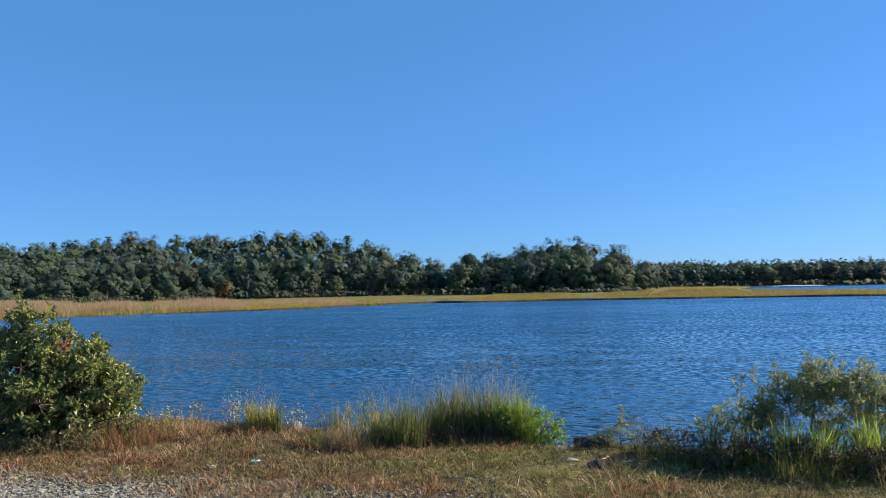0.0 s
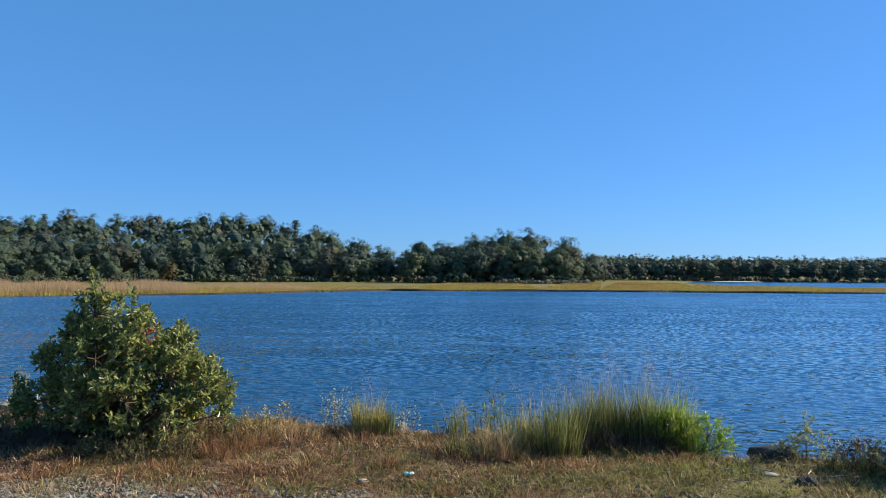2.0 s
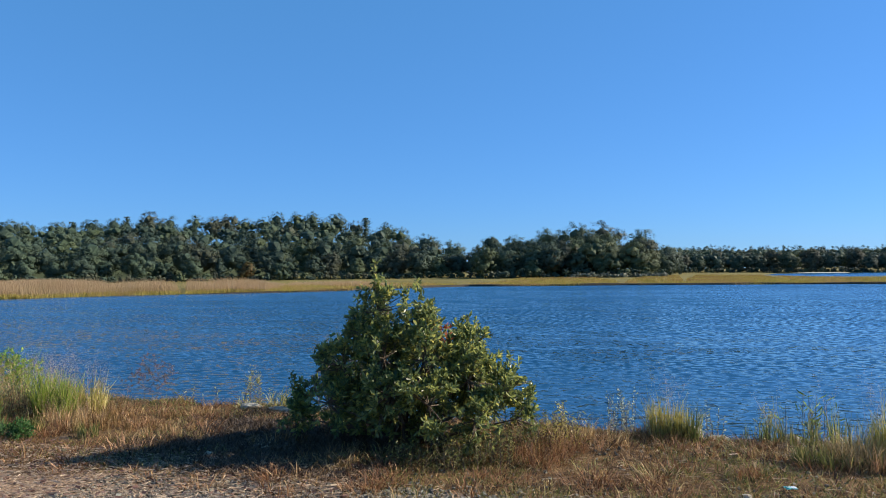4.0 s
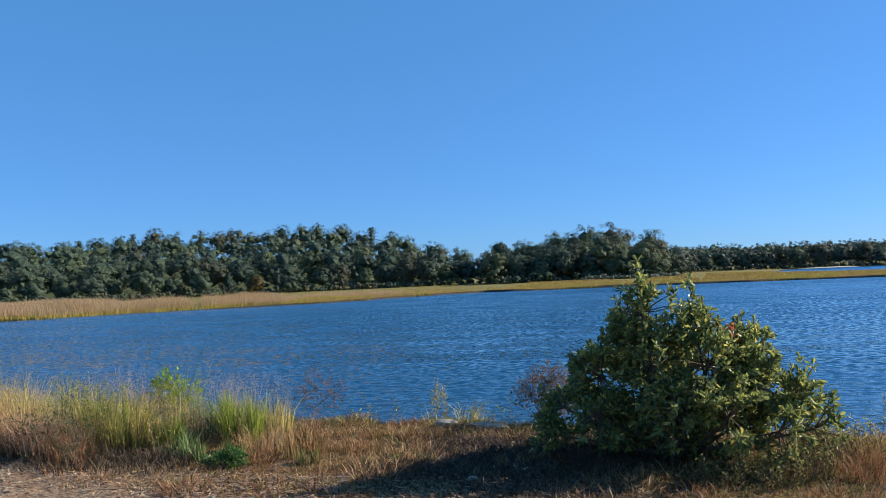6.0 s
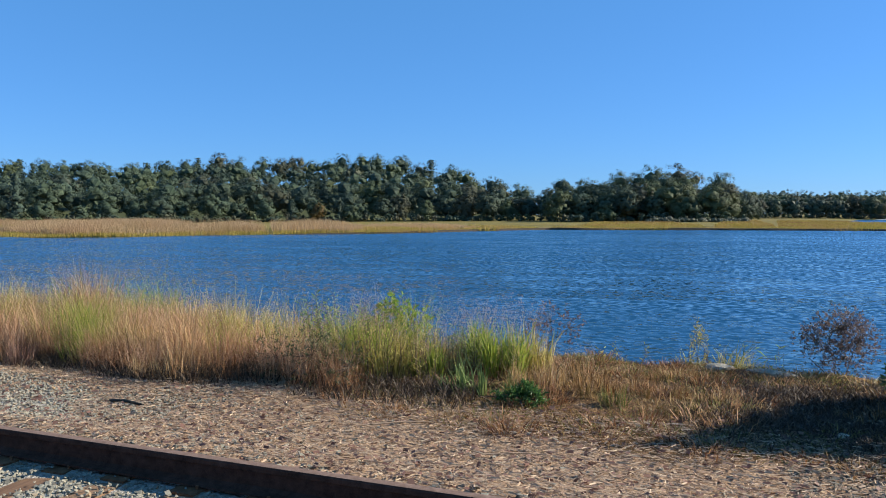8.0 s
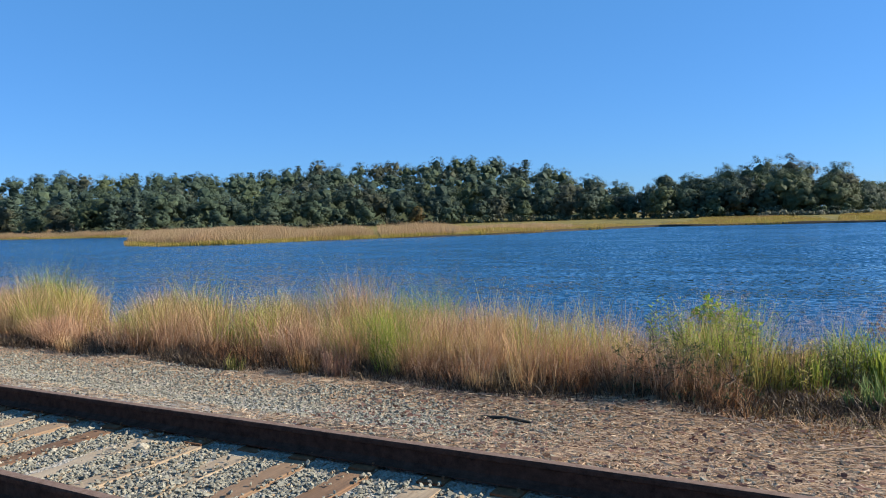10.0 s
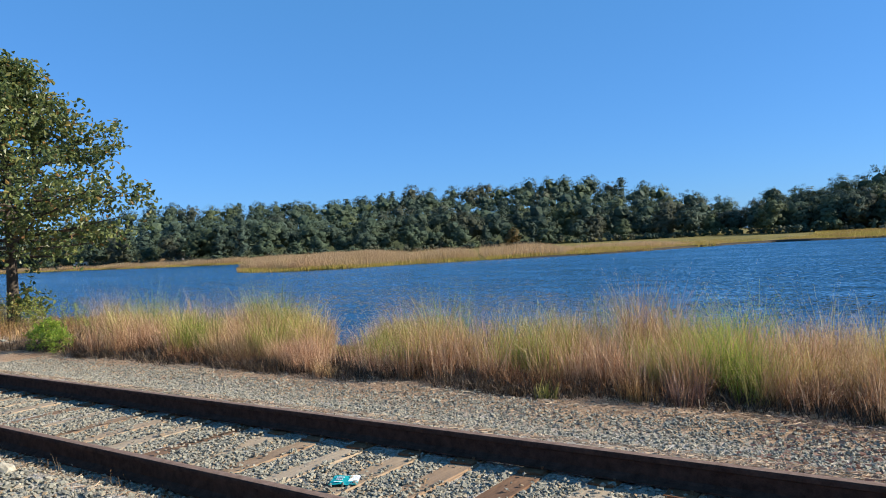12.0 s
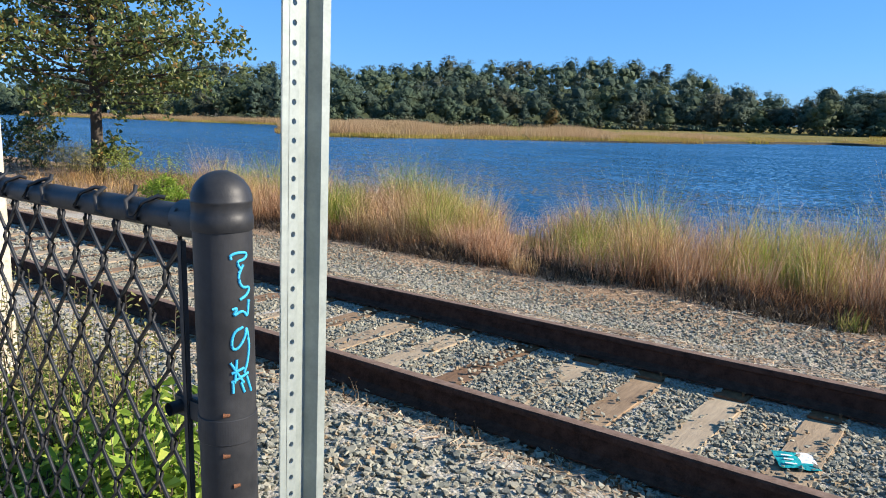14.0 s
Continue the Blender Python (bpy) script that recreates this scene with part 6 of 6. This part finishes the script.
clear = lambda x, y: (np.abs(y + 0.035) > 0.085) & (np.abs(y - 1.47) > 0.085)
gravel_field("track_ballast", "loose grey angular ballast between the rails", 49000, -27, -10.5, 0.03, 1.42, 0.022, rng, lambda x, y: off_ties(x, y) & clear(x, y), 0.008, sides=4)
gravel_field("track_ballast", "sparser grey ballast further along the track", 7000, -48, -27, 0.03, 1.42, 0.05, rng, lambda x, y: off_ties(x, y) & clear(x, y))
gravel_field("near_ballast", "loose grey gravel beside the track", 33000, -24.5, -14, -2.8, -0.1, 0.0255, rng, lambda x, y: rng.uniform(size=len(x)) < smooth01(-13.0, -16.0, x + 0.5 * wobble(x, y, 0.8, 4)) * smooth01(-2.8, -2.2, y + 0.9 * smooth01(-17, -18, x) + 0.2 * wobble(x, y, 0.6, 9)), 0.012, sides=4)
gravel_field("track_ballast", "grey ballast between the rails along the start of the walk", 7000, -10.5, 5, 0.03, 1.42, 0.04, rng, lambda x, y: off_ties(x, y) & clear(x, y))
gravel_field("near_ballast", "grey gravel further along the track", 5000, -40, -25, -2.6, -0.1, 0.055, rng)
gravel_field("far_ballast", "grey gravel strip between the track and the tall grass", 42000, -30, -12.5, 1.56, 4.2, 0.0235, rng,
             lambda x, y: (rng.uniform(size=len(x)) < 0.12 + 0.88 * (smooth01(2.0, 2.4, y + 0.25 * wobble(x, y, 1.0, 3)) * (1 - smooth01(3.6, 4.2, y + 0.3 * wobble(x, y, 0.8, 7)))) * smooth01(-14.2, -15.6, x + 0.8 * wobble(x, y, 1.1, 8))), 0.01)
gravel_field("far_ballast", "scattered gravel beside the rail and along the path", 9000, -16, 5, 1.56, 3.9, 0.036, rng, lambda x, y: rng.uniform(size=len(x)) < np.where(x < -8.5, 0.9 * (y < 1.95) + 0.07, 0.75 * (wobble(x, y, 1.3, 2) > -0.1) * (y > 2.2)))
gravel_field("bank_gravel", "small stones scattered in the turf of the bank", 3200, -9, 5, 3.9, 6.3, 0.027, rng, lambda x, y: rng.uniform(size=len(x)) < 0.25 + 0.75 * (wobble(x, y, 0.7, 31) > 0.3), 0.0, M_bankstone)
gravel_field("bank_gravel", "grey gravel at the edge of the turf", 19000, -9.5, 5, 2.6, 4.1, 0.028, rng, lambda x, y: rng.uniform(size=len(x)) < 1.1 - 0.8 * smooth01(3.4, 4.1, y + 0.3 * wobble(x, y, 0.9, 5)), 0.0, M_bankstone)
gravel_field("far_ballast", "grey gravel on the far stretch of the path", 4000, -60, -32, 1.6, 5.0, 0.07, rng)


# loose stones that lie on top where the track is passed most closely
bed = thing("ballast_stones", "loose angular grey and tan stones on the ballast", "gravel", at=(-18.5, -0.8, 0))
kinds = []
for c in ((0.30, 0.29, 0.24), (0.42, 0.37, 0.27), (0.22, 0.22, 0.19)):
    m = solid_mat("loose_stone", tuple(v * 0.75 for v in c), tuple(v * 1.15 for v in c), 30, 0.9, 0, 0.4, 0.004)
    for _ in range(3):
        V, F = stones(np.zeros((1, 3)), np.array([1.0]), rng)
        kinds.append(mesh_np("stone", V, F, m))
for k in range(280):
    x, y = (rng.uniform(-21, -16.6), rng.uniform(-1.9, -0.2)) if k % 3 else (rng.uniform(-21, -16.6), rng.uniform(0.1, 1.3))
    s = rng.uniform(0.018, 0.032)
    ob = part("stone", kinds[k % len(kinds)], bed)
    z = float(ground_at([x], [y])[0]) + 0.018 if y < 0 else -0.172
    ob.location, ob.rotation_euler, ob.scale = (x + 18.5, y + 0.8, z + s * 0.2), (rng.uniform(-0.4, 0.4), rng.uniform(-0.4, 0.4), rng.uniform(0, 6.28)), (s, s, s)


def litter(name, label, n, x0, x1, y0, y1, length, width, mat, rng, keep=None):
    """Dead stems lying on the ground."""
    x, y = scatter(n, x0, x1, y0, y1, rng)
    if keep is not None:
        k = keep(x, y)
        x, y = x[k], y[k]
    n = len(x)
    a = rng.normal(size=n) * 0.9
    d = np.stack([np.cos(a), np.sin(a) * 0.8, rng.normal(size=n) * 0.06], 1) * (length * rng.uniform(0.3, 1.3, n))[:, None] / 2
    P = np.stack([x, y, ground_at(x, y) + rng.uniform(0.008, 0.035, n)], 1)
    s = np.stack([-np.sin(a), np.cos(a), rng.normal(size=n) * 0.5], 1) * (width * rng.uniform(0.5, 1.3, n))[:, None] / 2
    V = np.stack([P - d - s, P + d - s, P + d + s, P - d + s], 1).reshape(-1, 3)
    i = np.arange(n)[:, None] * 4
    thing(name, label, "litter", kind="stuff", data=mesh_np(name, V, np.concatenate([i + [0, 1, 2], i + [0, 2, 3]], 1).reshape(-1, 3), mat))


litter("straw_litter", "pale dead grass stems lying on the path", 36000, -17.5, -7, 1.6, 4.4, 0.075, 0.0055, M_straw, rng, lambda x, y: (x > -15.5 + 1.0 * wobble(x, y, 1.0, 3)) | (y < 2.1) | (y > 3.9))
litter("straw_litter", "pale dead grass stems along the rail", 11000, -32, -15, 1.58, 2.25, 0.1, 0.005, M_straw, rng)
litter("straw_litter", "dead grass stems at the foot of the tall grass", 6000, -32, -12, 3.7, 4.6, 0.14, 0.005, M_straw, rng)
litter("straw_litter", "dead grass stems in the turf", 2200, -9, 5, 3.2, 6.4, 0.12, 0.005, M_straw, rng, lambda x, y: (x > -5.8) | (y < 4.0))
litter("straw_litter", "dead grass stems beside the near rail", 1800, -26, -16, -0.5, -0.1, 0.12, 0.005, M_straw, rng)
litter("leaf_litter", "brown fallen leaves on the path", 5000, -17, -7, 1.7, 4.6, 0.045, 0.022, M_redleaf, rng)


def stick(label, a, b, r):
    za, zb = (float(v) for v in ground_at([a[0], b[0]], [a[1], b[1]]))
    mid = ((a[0] + b[0]) / 2, (a[1] + b[1]) / 2 + 0.015, (za + zb) / 2 + 0.035)
    root = thing("stick", label, "stick", data=mesh_np("stick", *tube([(*a, za + 0.02), mid, (*b, zb + 0.02)], [r, r * 0.9, r * 0.6], 6), M_straw if "pale" in label else M_wetrock, True))
    return root


stick("dark wooden stick lying on the gravel", (-15.55, 3.3), (-15.05, 3.27), 0.018)
stick("long pale dead stem lying on the path", (-12.85, 3.35), (-12.1, 3.75), 0.007)
stick("long pale dead stem lying on the path", (-11.6, 2.95), (-11.0, 3.15), 0.006)
stick("pale dead stem beside the near rail", (-18.9, -0.35), (-18.5, -0.3), 0.005)


def wrapper(label, at, size, turn, mats, rng):
    """A crumpled flat wrapper in two colours."""
    z = float(ground_at([at[0]], [at[1]])[0])
    root = thing("plastic_wrapper", label, "litter", at=(at[0], at[1], -0.17 if abs(at[1] - 0.7) < 0.7 else z + 0.03))
    root.rotation_euler = (0.05, 0.04, turn)
    for (a, b, c, d), m, nm in ((( -0.5, 0.12, -0.5, 0.5), mats[0], "printed_half"), ((0.12, 0.5, -0.1, 0.5), mats[1], "plain_corner"), ((0.12, 0.5, -0.5, -0.1), mats[0], "printed_strip")):
        g = 7
        u, v = np.meshgrid(np.linspace(a, b, g), np.linspace(c, d, g))
        P = np.stack([u.ravel() * size[0], v.ravel() * size[1], 0.006 * wobble(u.ravel(), v.ravel(), 0.16, 3)], 1)
        P = np.vstack([P, P - np.array([0, 0, 0.002])])
        i = (np.arange(g - 1)[:, None] * g + np.arange(g - 1)).ravel()
        f = np.stack([i, i + 1, i + g + 1, i + g], 1)
        part(nm, mesh_np(nm, P, np.vstack([f, f[:, ::-1] + g * g]), m), root)
    for k, (u, w) in enumerate(((-0.3, 0.3), (-0.05, 0.24), (0.18, 0.28))):
        part("print_bar", from_bm("print_bar", box_bm((size[0] * w, size[1] * 0.07, 0.002), 0, (-size[0] * 0.2, size[1] * u, 0.0085)), mats[1]), root)
    return root


wrapper("teal and white plastic wrapper lying between the rails", (-19.08, 0.62), (0.19, 0.17), 0.5, (M_teal, M_paper), rng)
wrapper("small blue and white plastic scrap in the turf", (-3.53, 4.61), (0.1, 0.07), 0.3, (M_teal, M_paper), rng)

# ---- fence, sign post and white post ----
FX, FY = -18.8818, -2.812
fz = float(ground_at([FX], [FY])[0])
fence = thing("chain_link_fence", "black-coated chain-link fence with a domed end post", "fence", at=(FX, FY, fz))
TOPZ = 1.41 - fz


def lathe(prof, sides=28):
    V = [(r * math.cos(2 * math.pi * k / sides), r * math.sin(2 * math.pi * k / sides), z) for r, z in prof for k in range(sides)]
    F = [(i * sides + k, i * sides + (k + 1) % sides, (i + 1) * sides + (k + 1) % sides, (i + 1) * sides + k) for i in range(len(prof) - 1) for k in range(sides)]
    return V, F


R = 0.0226
post_me = mesh_np("end_post", *lathe([(R, -0.4), (R, TOPZ - 0.03)]), M_black, True)
post_ob = part("end_post", post_me, fence)
cap = [(R + 0.0004, TOPZ - 0.046), (R + 0.0012, TOPZ - 0.0455), (R + 0.0012, TOPZ - 0.035), (R + 0.0005, TOPZ - 0.034), (R + 0.0005, TOPZ - 0.0245), (R + 0.0014, TOPZ - 0.0235)]
cap += [((R + 0.0008) * math.cos(a), TOPZ - 0.0235 + 0.0235 * math.sin(a)) for a in np.linspace(0.05, 1.56, 9)]
part("post_cap", mesh_np("post_cap", *lathe(cap), M_black, True), fence, "domed black post cap")
part("top_rail", mesh_np("top_rail", *tube([(-0.02, 0, TOPZ - 0.042), (-3.05, 0, TOPZ - 0.042)], [0.0115, 0.0115], 18), M_black, True), fence)
part("rail_end", mesh_np("rail_end", *tube([(-0.018, 0, TOPZ - 0.042), (-0.05, 0, TOPZ - 0.042), (-0.053, 0, TOPZ - 0.042)], [0.0155, 0.0155, 0.0116], 18), M_black, True), fence)
for z in (TOPZ - 0.205, TOPZ - 0.62, TOPZ - 1.05):
    band = part("tension_band", mesh_np("tension_band", *lathe([(R + 0.0002, z - 0.0105), (R + 0.0008, z - 0.010), (R + 0.0008, z + 0.010), (R + 0.0002, z + 0.0105)], 72), M_black), fence)
    part("lug", from_bm("lug", box_bm((0.05, 0.009, 0.02), 0.002, (-0.045, 0.0, z)), M_black), band)
    part("bolt", mesh_np("bolt", *tube([(-0.06, -0.016, z), (-0.06, 0.016, z)], [0.006, 0.006], 8), M_black, True), band)
part("tension_bar", from_bm("tension_bar", box_bm((0.007, 0.005, TOPZ - 0.06), 0.001, (-0.05, -0.004, (TOPZ - 0.06) / 2)), M_black), fence)
W2, DZ = 0.026, 0.038
zs = np.arange(0.04, TOPZ - 0.05, DZ)
pieces = []
for k in range(114):
    pts = []
    for j, z in enumerate(zs):
        side = (j + k) % 2
        x, y = -0.055 - (k + side) * W2, 0.0026 if side else -0.0026
        pts += [(x, y * 0.3, z - 0.17 * DZ), (x, y, z), (x, y * 0.3, z + 0.17 * DZ)]
    e, q = pts[-1], rng.choice([-1, 1])
    zr = TOPZ - 0.042
    pts += [(e[0] + 0.006 * q, -0.0145, zr - 0.004), (e[0] + 0.012 * q, -0.012, zr + 0.009), (e[0] + 0.018 * q, 0.0, zr + 0.0145), (e[0] + 0.023 * q, 0.004, zr + 0.012 + 0.01 * rng.uniform())]
    pieces.append(tube(pts, [0.0022] * len(pts), 3))
part("wire_mesh", mesh_np("wire_mesh", *merge(pieces), M_black, True), fence, "diamond wire mesh")
part("line_post", mesh_np("line_post", *lathe([(0.02, -0.4), (0.02, TOPZ - 0.05)], 18), M_black, True), fence).location = (-3.05, 0, 0)
# painted scrawl on the end post: strokes of (sine of the bearing from its middle, millimetres below the top)
STROKES = [[(.26, 66), (.2, 63), (.45, 61), (.78, 62), (.7, 67), (.4, 68), (.58, 75), (.48, 77)], [(.64, 71), (.45, 79), (.56, 89), (.84, 89), (.76, 95), (.5, 98)], [(.24, 105), (.44, 104), (.22, 111), (.6, 106), (.74, 114), (.78, 99)],
           [(.58, 120), (.26, 123), (.17, 135), (.35, 138), (.65, 129), (.69, 119), (.78, 135), (.7, 150), (.58, 157)], [(.13, 147), (.56, 165)], [(.17, 156), (.58, 153)], [(.35, 145), (.26, 164)], [(.16, 163), (.72, 158)], [(.46, 164), (.58, 173)], [(.66, 160), (.8, 174)], [(.2, 163), (.2, 172)]]
for st in STROKES:
    for _ in range(3):      # rounded bends
        st = st[:1] + [(p[0] + (q[0] - p[0]) * f, p[1] + (q[1] - p[1]) * f) for p, q in zip(st, st[1:]) for f in (0.25, 0.75)] + st[-1:]
    pts = [(R * math.cos(math.asin(a) - 0.63), R * math.sin(math.asin(a) - 0.63), TOPZ - h / 1000) for a, h in st]
    part("paint_stroke", mesh_np("paint_stroke", *tube(pts, [0.0012] * len(pts), 6), M_cyan, True), post_ob, "cyan paint scrawl")
for a, h in ((-38, .19), (-40, .224), (-22, .25)):
    part("rust_spot", mesh_np("rust_spot", *tube([((R - 0.0005) * math.cos(radians(a - 7)), (R - 0.0005) * math.sin(radians(a - 7)), TOPZ - h), ((R - 0.0005) * math.cos(radians(a + 7)), (R - 0.0005) * math.sin(radians(a + 7)), TOPZ - h)], [0.0022, 0.0015], 6), M_rustspot, True), post_ob, "orange rust spot")


def perforated(x0, x1, y, z0, z1, pitch, r, thick):
    """A steel strip in the plane of y with a row of round holes through it."""
    cx, V, F = (x0 + x1) / 2, [], []
    ring = [(math.cos(a), math.sin(a)) for a in np.linspace(0, 2 * math.pi, 9)[:-1] + math.pi / 8]
    n = int((z1 - z0) / pitch)
    for i in range(n):
        a, b = z0 + i * pitch, z0 + (i + 1) * pitch
        m = (a + b) / 2
        out = [(x1, m + (b - m) * 0.41), (cx + (x1 - cx) * 0.41, b), (cx - (x1 - cx) * 0.41, b), (x0, m + (b - m) * 0.41), (x0, m - (b - m) * 0.41), (cx - (x1 - cx) * 0.41, a), (cx + (x1 - cx) * 0.41, a), (x1, m - (b - m) * 0.41)]
        o = len(V)
        for dy in (0, thick):
            V += [(px, y + dy, pz) for px, pz in out] + [(cx + r * cx_, y + dy, m + r * cz_) for cx_, cz_ in ring] + [(x1, y + dy, b), (x0, y + dy, b), (x0, y + dy, a), (x1, y + dy, a)]
        for k in range(8):
            k2 = (k + 1) % 8
            F += [(o + k, o + k2, o + 8 + k2, o + 8 + k), (o + 20 + k2, o + 20 + k, o + 28 + k, o + 28 + k2), (o + 8 + k, o + 8 + k2, o + 28 + k2, o + 28 + k)]
        for c, p, q in ((16, 0, 1), (17, 2, 3), (18, 4, 5), (19, 6, 7)):
            F += [(o + c, o + q, o + p, o + p), (o + 20 + c, o + 20 + p, o + 20 + q, o + 20 + q)]
    return V, F


def sign_post(at, turn, height):
    """A galvanised channel post: perforated flange, recessed web, plain flange."""
    z = float(ground_at([at[0]], [at[1]])[0])
    root = thing("sign_post", "galvanised steel channel sign post with a row of holes", "post", at=(at[0], at[1], z))
    root.rotation_euler = (radians(0.7), radians(1.0), turn)      # it leans a little
    bm = bmesh.new()
    V, F = perforated(-0.027, -0.010, 0.0, -0.3, height, 0.0254, 0.0042, 0.003)
    vs = [bm.verts.new(v) for v in V]
    for f in F:
        f = list(dict.fromkeys(f))
        try:
            bm.faces.new([vs[j] for j in f])
        except ValueError:
            pass
    bmesh.ops.remove_doubles(bm, verts=list(bm.verts), dist=1e-4)
    part("perforated_flange", from_bm("perforated_flange", bm, M_galv), root)
    prof = [(-0.010, 0.0), (-0.006, 0.022), (0.027, 0.022), (0.033, 0.0), (0.048, 0.0), (0.050, 0.004), (0.0355, 0.004), (0.0295, 0.025), (-0.0085, 0.025), (-0.0125, 0.003)]
    n = len(prof)
    V = [(a, b, zz) for zz in (-0.3, height) for a, b in prof]
    F = [(k, (k + 1) % n, n + (k + 1) % n, n + k) for k in range(n)]
    part("channel", mesh_np("channel", V, F, M_galv), root)
    part("outer_flange", from_bm("outer_flange", box_bm((0.013, 0.003, height + 0.3), 0.0008, (-0.0335, 0.0015, (height - 0.3) / 2)), M_galv), root)
    return root


sign_post((-19.187, -2.499), radians(92), 3.1)

z = float(ground_at([-22.35], [-1.62])[0])
wp = thing("white_post", "old square timber post with flaking white paint", "post", at=(-22.41, -1.67, z))
bm = box_bm((0.15, 0.15, 2.28), 0.012, (0, 0, 0.79))
for v in bm.verts:
    if v.co.z > 1.88:
        v.co.x *= 0.93
        v.co.y *= 0.93
    v.co.x += 0.02 * v.co.z
part("timber", from_bm("timber", bm, M_white), wp)
bm = bmesh.new()
bmesh.ops.create_cone(bm, cap_ends=True, segments=4, radius1=0.098, radius2=0.02, depth=0.04, matrix=Matrix.Translation((0.039, 0, 1.95)) @ Matrix.Rotation(math.pi / 4, 4, "Z"))
part("top", from_bm("top", bm, M_white), wp)
